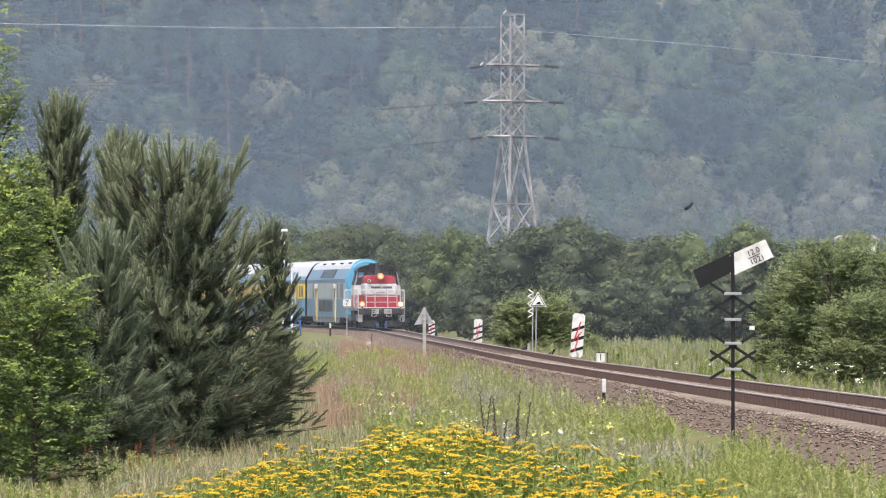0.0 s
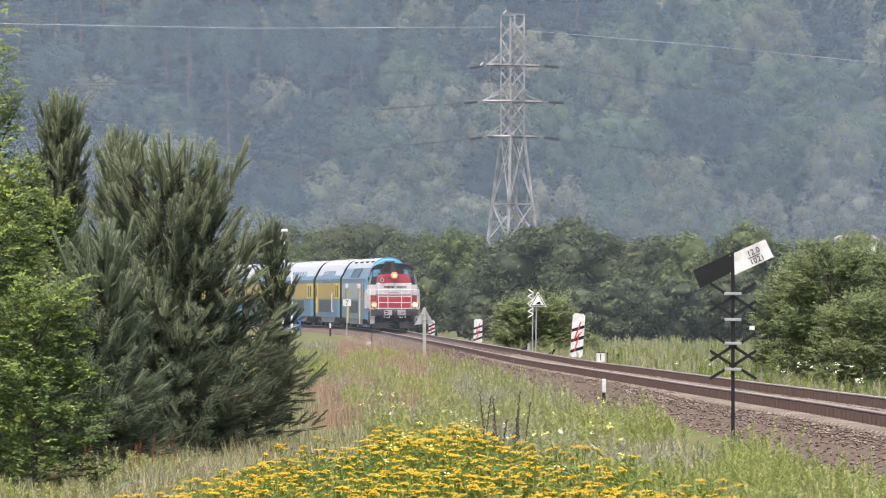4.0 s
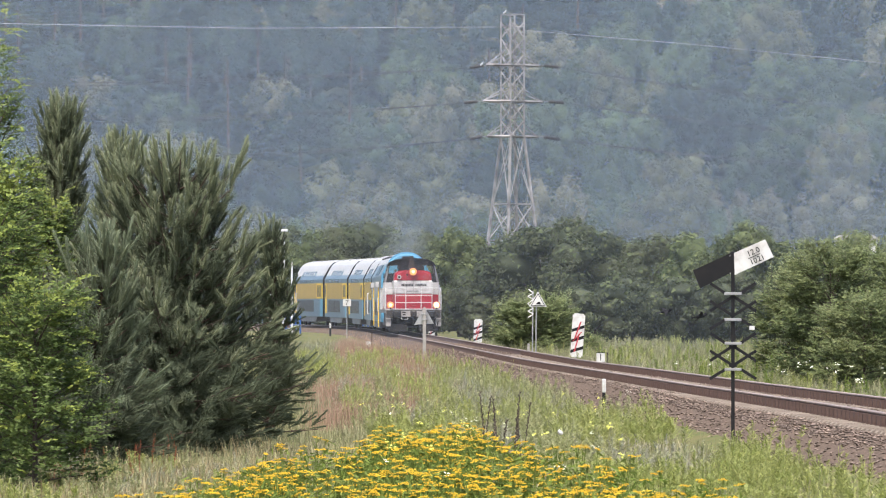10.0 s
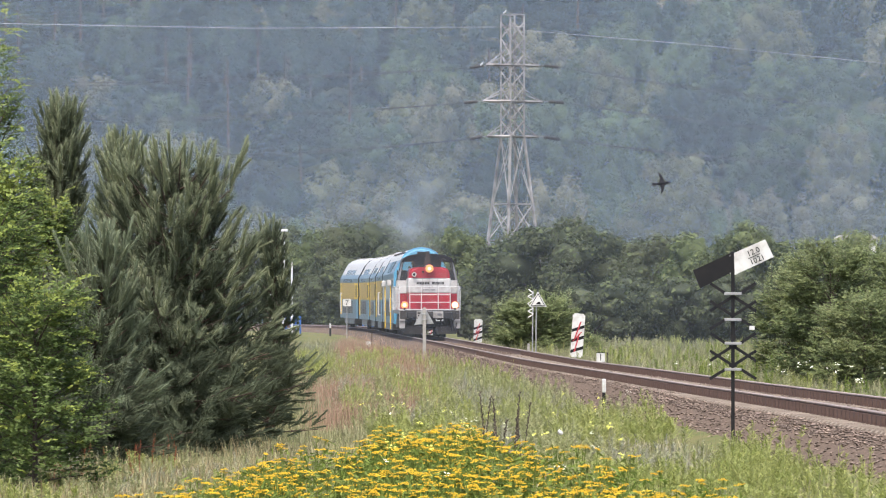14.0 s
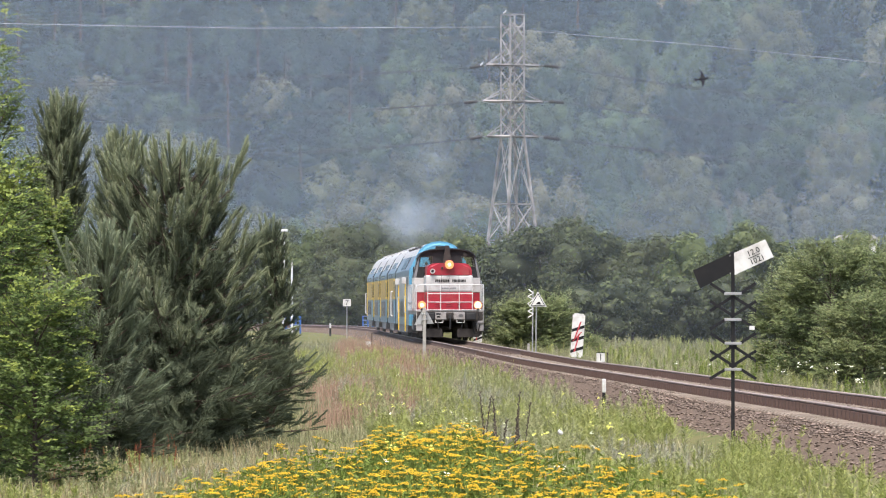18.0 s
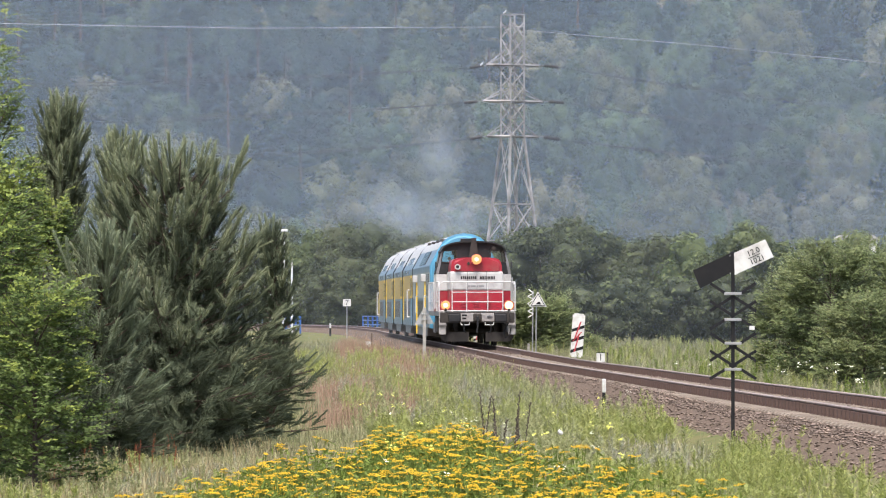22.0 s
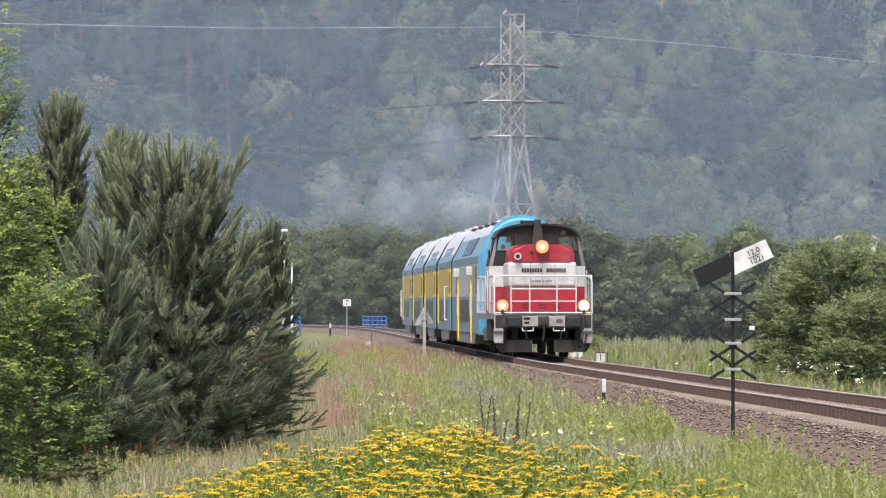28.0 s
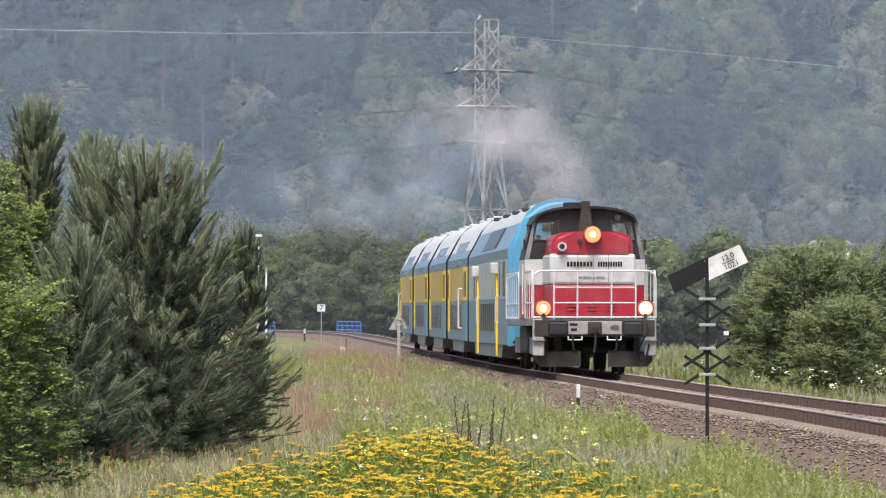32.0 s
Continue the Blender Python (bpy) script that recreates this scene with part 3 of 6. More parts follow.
    # short bonnet: red foot, white band, red rounded top
    part("bonnet_base", box(-1.0, 1.0, 0.85, 4.02, 1.30, 2.09, 0.02), M_RED, L, "red lower bonnet")
    part("bonnet_band", box(-1.02, 1.02, 0.845, 4.02, 2.09, 2.82, 0.07), M_WHITE, L, "white bonnet band")
    topp = [(-0.97, 2.82), (0.97, 2.82), (0.965, 3.04), (0.93, 3.17), (0.85, 3.27), (0.70, 3.325), (0.4, 3.345), (-0.4, 3.345), (-0.70, 3.325), (-0.85, 3.27), (-0.93, 3.17), (-0.965, 3.04)]
    bt = prism(topp, 0.84, 4.02)
    bmesh.ops.bevel(bt, geom=[e for e in bt.edges if all(v.co.y < 1 for v in e.verts) and max(v.co.z for v in e.verts) > 3.0], offset=0.12, segments=3, affect="EDGES")
    part("bonnet_top", bt, M_RED, L, "rounded red bonnet top")
    for sx in (-0.34, 0.02, 0.38):
        part("band_seam", box(sx - 0.008, sx + 0.008, 0.836, 0.846, 2.1, 2.82), M_GREYBLUE, L)
    for sx in (-0.5, 0, 0.45):
        for k in range(3):
            part("louvre", box(sx - 0.11, sx + 0.11, 0.82, 0.852, 1.48 + 0.09 * k, 1.51 + 0.09 * k, 0.004), M_RED, L)
    # lettering on the white band as bars
    for x0, x1, count in ((-0.60, 0.02, 8), (0.13, 0.72, 10)):
        bm = bmesh.new()
        step = (x1 - x0) / count
        for k in range(count):
            box(x0 + k * step, x0 + (k + 0.72) * step, 0.832, 0.842, 2.52, 2.635, 0, bm)
        part("lettering_bar", bm, M_SIGNBLACK, L)["kind"] = "stuff"
    for k, w in enumerate((0.07, 0.2, 0.06, 0.2)):
        x = -0.28 + (0, 0.16, 0.32, 0.47)[k]
        part("running_number_bar", box(x - w / 2, x + w / 2, 0.832, 0.842, 2.235, 2.285), M_GREYBLUE, L)
    # top lamp and horn
    hl = part("top_lamp", cyl((0, 1.1, 3.27), (0, 0.66, 3.27), 0.21, 0.21, 28), M_RED, L, "red top lamp housing")
    part("lens", cyl((0, 0.659, 3.27), (0, 0.64, 3.27), 0.19, 0.17, 28), M_LAMP, hl, "glowing lens")
    part("lamp_core", cyl((0, 0.639, 3.27), (0, 0.61, 3.27), 0.08, 0.05, 20), M_LAMPHOT, hl, "bright glowing lamp core")
    hn = part("horn", cyl((-0.72, 0.9, 2.99), (-0.72, 0.7, 2.99), 0.07, 0.11, 20), M_WHITE, L, "white round horn")
    part("horn_mouth", cyl((-0.72, 0.701, 2.99), (-0.72, 0.69, 2.99), 0.065, 0.06, 16), M_BLACK, hn)
    part("bonnet_knob", cyl((-0.3, 0.86, 3.12), (-0.3, 0.76, 3.12), 0.055, 0.05, 14), M_SOOT, L)

    # cab
    part("cab_base", box(-1.45, 1.45, 4.02, 6.9, 1.30, 2.09, 0.02), M_RED, L, "red lower cab wall")
    part("cab_band", box(-1.45, 1.45, 4.0, 6.92, 2.09, 2.72, 0.02), M_WHITE, L, "white cab band")
    # dark upper cab, leaning in towards the roof, with openings for the windscreens
    def vault(x, half, foot, rise):
        return foot + rise * math.sqrt(max(0.0, 1 - (abs(x) / half) ** 2.7))

    arch = [(x * 1.235, vault(x * 1.235, 1.235, 3.58, 0.375)) for x in [-1 + k / 10 for k in range(21)]]
    for y0, y1 in ((4.0, 4.08), (6.84, 6.92)):
        for sx in (-1, 1):
            part("window_post", prism([(1.34 * sx, 2.72), (1.45 * sx, 2.72), (1.245 * sx, 3.60), (1.165 * sx, 3.60)], y0, y1), M_GREYBLUE, L, "grey slanting corner post")
            part("cab_lower_panel", prism([(0.62 * sx, 2.72), (1.34 * sx, 2.72), (1.255 * sx, 3.17), (0.62 * sx, 3.17)], y0, y1), M_BLACK, L)
        part("cab_centre", box(-0.62, 0.62, y0, y1, 2.72, 3.66), M_BLACK, L)
        part("cab_brow", prism([(-1.235, 3.60), (-1.17, 3.60), (-1.15, 3.665), (1.15, 3.665), (1.17, 3.60), (1.235, 3.60)] + arch[::-1][1:-1], y0, y1), M_BLACK, L)
        for sx in (-1, 1):
            w = part("windscreen", prism([(0.62 * sx, 3.17), (1.25 * sx, 3.17), (1.16 * sx, 3.66), (0.62 * sx, 3.66)], y0 + 0.03, y0 + 0.045), M_CABGLASS, L, "cab windscreen")
            g = [(0.70, 3.18), (1.19, 3.18), (1.235, 3.22), (1.225, 3.30), (1.165, 3.58), (1.12, 3.645), (0.70, 3.655), (0.645, 3.60), (0.645, 3.24), (0.70, 3.18)]
            part("window_frame", tube([(p[0] * sx, y0 - 0.005, p[1]) for p in g], 0.022), M_SOOT, w)
    for sx in (-1, 1):
        part("cab_side", prism([(1.40 * sx, 2.72), (1.45 * sx, 2.72), (1.385 * sx, 3.0), (1.335 * sx, 3.0)], 4.08, 6.84), M_BLACK, L)
        part("side_pillar", prism([(1.335 * sx, 3.0), (1.385 * sx, 3.0), (1.24 * sx, 3.62), (1.19 * sx, 3.62)], 5.3, 5.55), M_BLACK, L)
        part("side_window", prism([(1.35 * sx, 3.0), (1.365 * sx, 3.0), (1.225 * sx, 3.6), (1.21 * sx, 3.6)], 4.12, 6.8), M_CABGLASS, L)
    xs = [-1 + k / 12 for k in range(25)]
    roof = [(x * 1.285, vault(x * 1.285, 1.285, 3.575, 0.43)) for x in xs] + [(x * 1.245, vault(x * 1.245, 1.245, 3.56, 0.385)) for x in xs[::-1]]
    part("cab_roof", prism(roof, 3.85, 7.05), M_BLACK, L, "arched black cab roof")
    part("exhaust_stack", prism([(-0.2, 3.2), (0.2, 3.2), (0.15, 3.6), (0.10, 3.95), (0.09, 4.12), (-0.09, 4.12), (-0.10, 3.95), (-0.15, 3.6)], 3.55, 3.95), M_SOOT, L, "sooty exhaust stack before the cab")
    part("roof_fan_box", box(-0.48, 0.0, 4.3, 4.9, 3.98, 4.1, 0.02), M_BLACK, L)
    part("marker_lamp", cyl((0.78, 4.0, 3.72), (0.78, 3.9, 3.72), 0.09, 0.08, 16), M_SOOT, L)
    for sx in (-1, 1):
        part("mirror", box(1.42 * sx, 1.48 * sx, 3.98, 4.05, 2.95, 3.2, 0.01), M_BLACK, L)
    part("control_desk", box(-1.2, 1.2, 4.6, 5.1, 2.4, 2.98, 0.04), M_GREYBLUE, L)

    # long bonnet behind the cab
    part("long_bonnet_base", box(-0.84, 0.84, 6.92, 12.6, 1.30, 2.09, 0.02), M_RED, L, "red lower long bonnet")
    part("long_bonnet_band", box(-0.84, 0.84, 6.92, 12.61, 2.09, 2.82, 0.02), M_WHITE, L)
    part("long_bonnet_top", prism([(p[0] * 0.84, p[1]) for p in topp], 6.92, 12.6), M_RED, L)
    for k in range(6):
        for sx in (-1, 1):
            part("bonnet_door", box(0.84 * sx, 0.852 * sx, 7.1 + k * 0.9, 7.9 + k * 0.9, 2.12, 2.75, 0.004), M_WHITE, L)

    # front and side handrails
    def rail_set(y, front):
        s = -1 if front else 1
        top = [(-1.44, y, 1.3), (-1.44, y, 2.2), (-1.40, y, 2.34), (-1.28, y, 2.41), (1.28, y, 2.41), (1.40, y, 2.34), (1.44, y, 2.2), (1.44, y, 1.3)]
        r = part("front_handrail" if front else "rear_handrail", tube(top, 0.024, 8), M_RAILWHITE, L, "white tubular handrail")
        for x in (-0.95, -0.4, 0.4, 0.97):
            part("post", tube([(x, y, 1.28), (x, y, 2.41)], 0.021, 8), M_RAILWHITE, r)
        for z in (2.02, 1.66):
            part("cross_rail", tube([(-0.95, y, z), (0.97, y, z)], 0.018, 8), M_RAILWHITE, r)
        part("kick_bar", tube([(-1.42, y, 1.32), (1.42, y, 1.32)], 0.022, 8), M_RAILWHITE, r)

    rail_set(-0.02, True)
    rail_set(14.2, False)
    for sx in (-1, 1):
        for y0, y1 in ((0.15, 3.9), (7.0, 14.0)):
            r = part("side_handrail", tube([(1.44 * sx, y0, 1.3), (1.44 * sx, y0, 2.2), (1.44 * sx, y0 + 0.25, 2.42), (1.44 * sx, y1, 2.42), (1.44 * sx, y1, 1.3)], 0.022, 8), M_RAILWHITE, L, "white side handrail")
            k = y0 + 0.5
            while k < y1 - 0.2:
                part("baluster", tube([(1.44 * sx, k, 1.3), (1.44 * sx, k, 2.42)], 0.012, 6), M_RAILWHITE, r)
                k += 1.15
            part("cross_rail", tube([(1.44 * sx, y0, 1.66), (1.44 * sx, y1, 1.66)], 0.016, 6), M_RAILWHITE, r)
        part("cab_grab_rail", tube([(1.49 * sx, 4.15, 1.4), (1.49 * sx, 4.15, 2.6)], 0.02), M_RAILWHITE, L)
        part("fuel_tank", box(0.5 * sx, 1.35 * sx, 5.4, 8.8, 0.45, 1.12, 0.06), M_SOOT, L)
    wheels = []
    for by in (3.3, 10.9):
        bg = part("bogie_frame", box(-1.15, 1.15, by - 0.5, by + 0.5, 0.55, 0.95, 0.03), M_SOOT, L)
        for sx in (-1, 1):
            part("side_frame", box(1.0 * sx, 1.18 * sx, by - 1.75, by + 1.75, 0.5, 0.82, 0.04), M_SOOT, bg)
            for k in (-1.2, -0.8, 0.8, 1.2):
                part("spring", cyl((1.22 * sx, by + k, 0.45), (1.22 * sx, by + k, 0.85), 0.09, 0.09, 12), M_GREYBLUE, bg)
        for ay in (by - 1.2, by + 1.2):
            bm = cyl((-0.95, 0, 0), (0.95, 0, 0), 0.08, 0.08, 12)
            for sx in (-1, 1):
                cyl((0.72 * sx, 0, 0), (0.82 * sx, 0, 0), 0.55, 0.55, 28, bm)
                cyl((0.69 * sx, 0, 0), (0.72 * sx, 0, 0), 0.575, 0.575, 28, bm)
                cyl((0.82 * sx, 0, 0), (0.835 * sx, 0.0, 0), 0.4, 0.4, 20, bm)
                box(0.83 * sx, 0.84 * sx, -0.36, 0.36, -0.03, 0.03, 0, bm)
            w = part("wheelset", bm, M_SOOT, L)
            w.location = (0, ay, 0.55)
            wheels.append((w, ay))
    return L, wheels


M_CABGLASS = None


def clear_glass():
    m, n, b = nodes_of("cab_glass")
    b.inputs["Base Color"].default_value = (0.75, 0.85, 0.85, 1)
    b.inputs["Roughness"].default_value = 0.05
    b.inputs["Transmission Weight"].default_value = 0.0
    tr = n.nodes.new("ShaderNodeBsdfTransparent")
    tr.inputs["Color"].default_value = (0.92, 0.95, 0.95, 1)
    gl = n.nodes.new("ShaderNodeBsdfGlossy")
    gl.inputs["Roughness"].default_value = 0.06
    mx = n.nodes.new("ShaderNodeMixShader")
    mx.inputs[0].default_value = 0.09
    n.links.new(tr.outputs[0], mx.inputs[1])
    n.links.new(gl.outputs[0], mx.inputs[2])
    n.links.new(mx.outputs[0], n.nodes["Material Output"].inputs[0])
    return m


M_CABGLASS = clear_glass()
loco, loco_wheels = build_loco()

# ---- double-deck coaches ----
GREY_LEN, SEC_LEN, GAP = 26.4, 17.3, 1.3
HW = 1.37


def coach_bogie(parent, y):
    b = part("bogie", box(-1.1, 1.1, y - 1.6, y + 1.6, 0.38, 0.72, 0.05), M_SOOT, parent)
    for ay in (y - 1.2, y + 1.2):
        for sx in (-1, 1):
            part("wheel", cyl((0.7 * sx, ay, 0.46), (0.83 * sx, ay, 0.46), 0.46, 0.46, 20), M_SOOT, b)


def shell(L, length, upper, lowerc, slantc, zs):
    """The body's bands from the skirt to the roof."""
    xs = HW - (zs - 3.12) / 0.74 * (HW - 0.98)
    part("lower_wall", box(-HW, HW, 0, length, 0.62, 1.82, 0.015), lowerc, L)
    part("upper_wall", box(-HW - 0.004, HW + 0.004, 0, length, 1.82, 2.86, 0.012), upper, L)
    part("cant_band", box(-HW, HW, 0, length, 2.86, 3.12, 0.012), M_BLUE, L, "blue band under the roof slope")
    part("roof_slope", prism([(-HW, 3.12), (HW, 3.12), (xs, zs), (-xs, zs)], 0, length), slantc, L)
    rf = [(-xs, zs), (xs, zs), (0.98, 3.86), (0.86, 4.05), (0.66, 4.22), (0.36, 4.35), (0, 4.40), (-0.36, 4.35), (-0.66, 4.22), (-0.86, 4.05), (-0.98, 3.86)]
    part("roof", prism(rf, 0, length), M_ROOF, L, "weathered pale grey roof")
    part("skirt", prism([(3.6, 0.62), (length - 3.6, 0.62), (length - 4.4, 0.28), (4.4, 0.28)], -HW + 0.03, HW - 0.03, "x"), M_UNDER, L, "grey lower skirt between the bogies")


def slope_panel(L, name, y0, y1, z0, z1, material, out=0.012):
    """A panel laid on both slopes of the roof."""
    for sx in (-1, 1):
        xa = HW - (z0 - 3.12) / 0.74 * (HW - 0.98)
        xb = HW - (z1 - 3.12) / 0.74 * (HW - 0.98)
        o = Vector((0.88, 0, 0.47)) * out
        bm = bmesh.new()
        vs = []
        for q in (0.0, 1.0):
            for x, y, z in ((xa, y0, z0), (xa, y1, z0), (xb, y1, z1), (xb, y0, z1)):
                vs.append(bm.verts.new((sx * (x + o.x * (q * 2 - 1)), y, z + o.z * (q * 2 - 1))))
        for f in ((0, 1, 2, 3), (7, 6, 5, 4), (0, 4, 5, 1), (1, 5, 6, 2), (2, 6, 7, 3), (3, 7, 4, 0)):
            bm.faces.new([vs[i] for i in f])
        part(name, bm, material, L)


def wall_panel(L, name, y0, y1, z0, z1, material, out=0.012, label=""):
    res = []
    for sx in (-1, 1):
        res.append(part(name, box(sx * (HW - 0.02), sx * (HW + out), y0, y1, z0, z1), material, L, label))
    return res


def build_grey_coach():
    L = thing("grey_double_deck_coach", "pale grey and blue double-deck coach with sky-blue end", "railway coach")
    shell(L, GREY_LEN, M_COACHGREY, M_BLUE, M_BLUE, 3.78)
    # rounded sky-blue end
    outline = [(-HW, 0.6), (HW, 0.6), (HW, 3.12), (0.98, 3.86), (0.86, 4.06), (0.66, 4.23), (0.36, 4.36), (0, 4.41), (-0.36, 4.36), (-0.66, 4.23), (-0.86, 4.06), (-0.98, 3.86), (-HW, 3.12)]
    bm = prism([(p[0] * 1.004, p[1] * 1.002) for p in outline], -0.32, 0.02)
    bmesh.ops.bevel(bm, geom=[e for e in bm.edges if all(v.co.y < -0.3 for v in e.verts)], offset=0.16, segments=3, affect="EDGES")
    end = part("coach_end", bm, M_SKYBLUE, L, "sky-blue coach end")
    part("end_door", box(-0.45, 0.45, -0.36, -0.31, 0.9, 2.9, 0.02), M_GREYBLUE, end)
    part("destination_box", box(-0.5, 0.5, -0.35, -0.31, 3.55, 3.75, 0.01), M_SIGNBLACK, end)
    for sx in (-1, 1):
        part("tail_lamp", cyl((0.6 * sx, -0.32, 3.4), (0.6 * sx, -0.37, 3.4), 0.07, 0.06, 14), M_SOOT, end)
    for y in (6.2, 19.0):
        for sx in (-1, 1):
            d = part("door", box(sx * (HW - 0.03), sx * (HW + 0.01), y + 0.1, y + 1.5, 0.66, 2.7, 0.01), M_COACHGREY, L)
            part("yellow_door_post", box(sx * HW, sx * (HW + 0.05), y - 0.12, y + 0.12, 0.32, 2.5, 0.01), M_YELLOW2, d, "bright yellow door post")
            part("door_window", box(sx * HW, sx * (HW + 0.016), y + 0.35, y + 1.2, 1.9, 2.6), M_GLASS, d)
            part("white_lamp_box", box(sx * HW, sx * (HW + 0.2), y - 0.22, y + 0.22, 2.5, 2.8, 0.03), M_WHITE, L, "white lamp box over the door")
            part("grab_rail", tube([(sx * (HW + 0.02), y - 0.9, 1.9), (sx * (HW + 0.09), y - 0.9, 1.9), (sx * (HW + 0.09), y - 0.9, 1.2), (sx * (HW + 0.02), y - 0.9, 1.2)], 0.022), M_RAILWHITE, L)
    for k in range(7):
        wall_panel(L, "lower_window", 8.6 + k * 1.35, 9.8 + k * 1.35, 0.98, 1.72, M_GLASS)
    for y in (1.6, 2.5, 4.6, 21.6):
        wall_panel(L, "tall_window", y, y + 0.5, 1.9, 2.8, M_GLASS)
    slope_panel(L, "slope_grille", 8.2, 17.4, 3.2, 3.76, M_SOOT)
    for k in range(7):
        slope_panel(L, "grille_bar", 9.3 + k * 1.15, 9.55 + k * 1.15, 3.2, 3.76, M_BLUE, 0.03)
    for y in (1.6, 7.2, 13, 19):
        for sx in (-1, 1):
            part("roof_vent", box(sx * 0.62, sx * 0.9, y, y + 0.9, 4.1, 4.2, 0.02), M_SOOT, L)
    for y in (3.2, GREY_LEN - 3.2):
        coach_bogie(L, y)
    part("bellows", box(-0.7, 0.7, GREY_LEN, GREY_LEN + 0.5, 0.9, 3.2, 0.03), M_RUBBER, L)
    return L


def build_section(last, ends=0.0):
    L = thing("yellow_double_deck_section", "dull yellow and blue double-deck coach section with grey roof", "railway coach", "articulated coach sections")
    shell(L, SEC_LEN, M_YELLOW, M_BLUE, M_BLUE, 3.36)
    for sx in (-1, 1):
        d = part("door", box(sx * (HW - 0.03), sx * (HW + 0.012), 0.9, 3.6, 1.84, 2.84, 0.008), M_YELLOW2, L)
        for k in (1.2, 2.4):
            part("door_window", box(sx * HW, sx * (HW + 0.02), k, k + 0.7, 1.95, 2.72), M_GLASS, d)
        f = part("end_door", box(sx * (HW - 0.03), sx * (HW + 0.014), SEC_LEN - 1.7, SEC_LEN - 0.35, 0.85, 2.84, 0.008), M_YELLOW2, L)
        part("door_window", box(sx * HW, sx * (HW + 0.022), SEC_LEN - 1.3, SEC_LEN - 0.75, 1.95, 2.72), M_GLASS, f)
        part("yellow_edge", box(sx * HW, sx * (HW + 0.014), 0.02, 0.6, 1.84, 2.84), M_YELLOW2, L, "bright yellow edge panel")
        part("blue_edge", box(sx * HW, sx * (HW + 0.014), 0.02, 1.6, 0.64, 1.8), M_SKYBLUE, L, "sky-blue edge panel")
        if ends:
            part("grab_rail", tube([(sx * (HW + 0.02), ends, 2.2), (sx * (HW + 0.12), ends, 2.2), (sx * (HW + 0.12), ends, 1.0), (sx * (HW + 0.02), ends, 1.0)], 0.035), M_RAILWHITE, L)
    for k in range(7):
        for res in wall_panel(L, "lower_window", 5.4 + k * 1.35, 6.6 + k * 1.35, 0.95, 1.72, M_GLASS):
            o = part("window_bar", box(-0.014, 0.014, -0.05, 0.05, -0.385, 0.385), M_UNDER, res)
            o.location = (HW * 1.006 if res.data.vertices[0].co.x > 0 else -HW * 1.006, 6.0 + k * 1.35, 1.335)
        wall_panel(L, "band_window", 5.4 + k * 1.25, 6.35 + k * 1.25, 2.9, 3.09, M_SLOPEGLASS)
    for k in range(6):
        slope_panel(L, "slope_window", 5.5 + k * 1.4, 6.5 + k * 1.4, 3.36, 3.66, M_SLOPEGLASS)
    for k in range(3):
        part("roof_vent", box(-0.45, 0.45, 3.5 + k * 5, 4.3 + k * 5, 4.33, 4.41, 0.03), M_ROOF, L)
    frame_out = [(-HW + 0.01, 0.6), (HW - 0.01, 0.6), (HW - 0.01, 3.12), (0.97, 3.85), (0.65, 4.2), (0, 4.38), (-0.65, 4.2), (-0.97, 3.85), (-HW + 0.01, 3.12)]
    # Added black frame, wider than the body, paints the gap's dark recess.
    wide = [(p[0] * 1.02, p[1] * 1.008 if p[1] > 1 else p[1]) for p in frame_out]
    part("gap_frame", prism(wide, -0.46, -0.055), M_RUBBER, L, "added black frame darkening the gap before the section")
    part("front_end_wall", prism(frame_out, -0.05, -0.002), M_RUBBER, L, "black end wall")
    part("rear_end_wall", prism(frame_out, SEC_LEN + 0.002, SEC_LEN + 0.05), M_RUBBER, L, "black end wall")
    coach_bogie(L, SEC_LEN - 0.4 if not last else SEC_LEN - 3)
    if not last:
        part("bellows", prism([(-1.02, 0.6), (1.02, 0.6), (1.02, 3.0), (0.75, 3.65), (0.4, 3.95), (-0.4, 3.95), (-0.75, 3.65), (-1.02, 3.0)], SEC_LEN, SEC_LEN + GAP), M_RUBBER, L, "black rubber bellows")
    return L


grey_coach = build_grey_coach()
sections = [build_section(False, 4.4), build_section(False)]
sections.append(copy_thing(sections[1], Matrix()))
sections.append(build_section(True, SEC_LEN - 2.2))


# ---- trees ----
def branch_tubes(segs, n=5):
    """Tapered limbs: rows of start, end, start radius, end radius."""
    V, Q = [], []
    for p0, p1, r0, r1 in segs:
        p0, p1 = Vector(p0), Vector(p1)
        q = (p1 - p0).to_track_quat("Z", "Y")
        o = len(V)
        for p, r in ((p0, r0), (p1, r1)):
            for k in range(n):
                V.append(tuple(p + q @ Vector((r * math.cos(6.2832 * k / n), r * math.sin(6.2832 * k / n), 0))))
        for k in range(n):
            Q.append((o + k, o + (k + 1) % n, o + n + (k + 1) % n, o + n + k))
    return V, Q


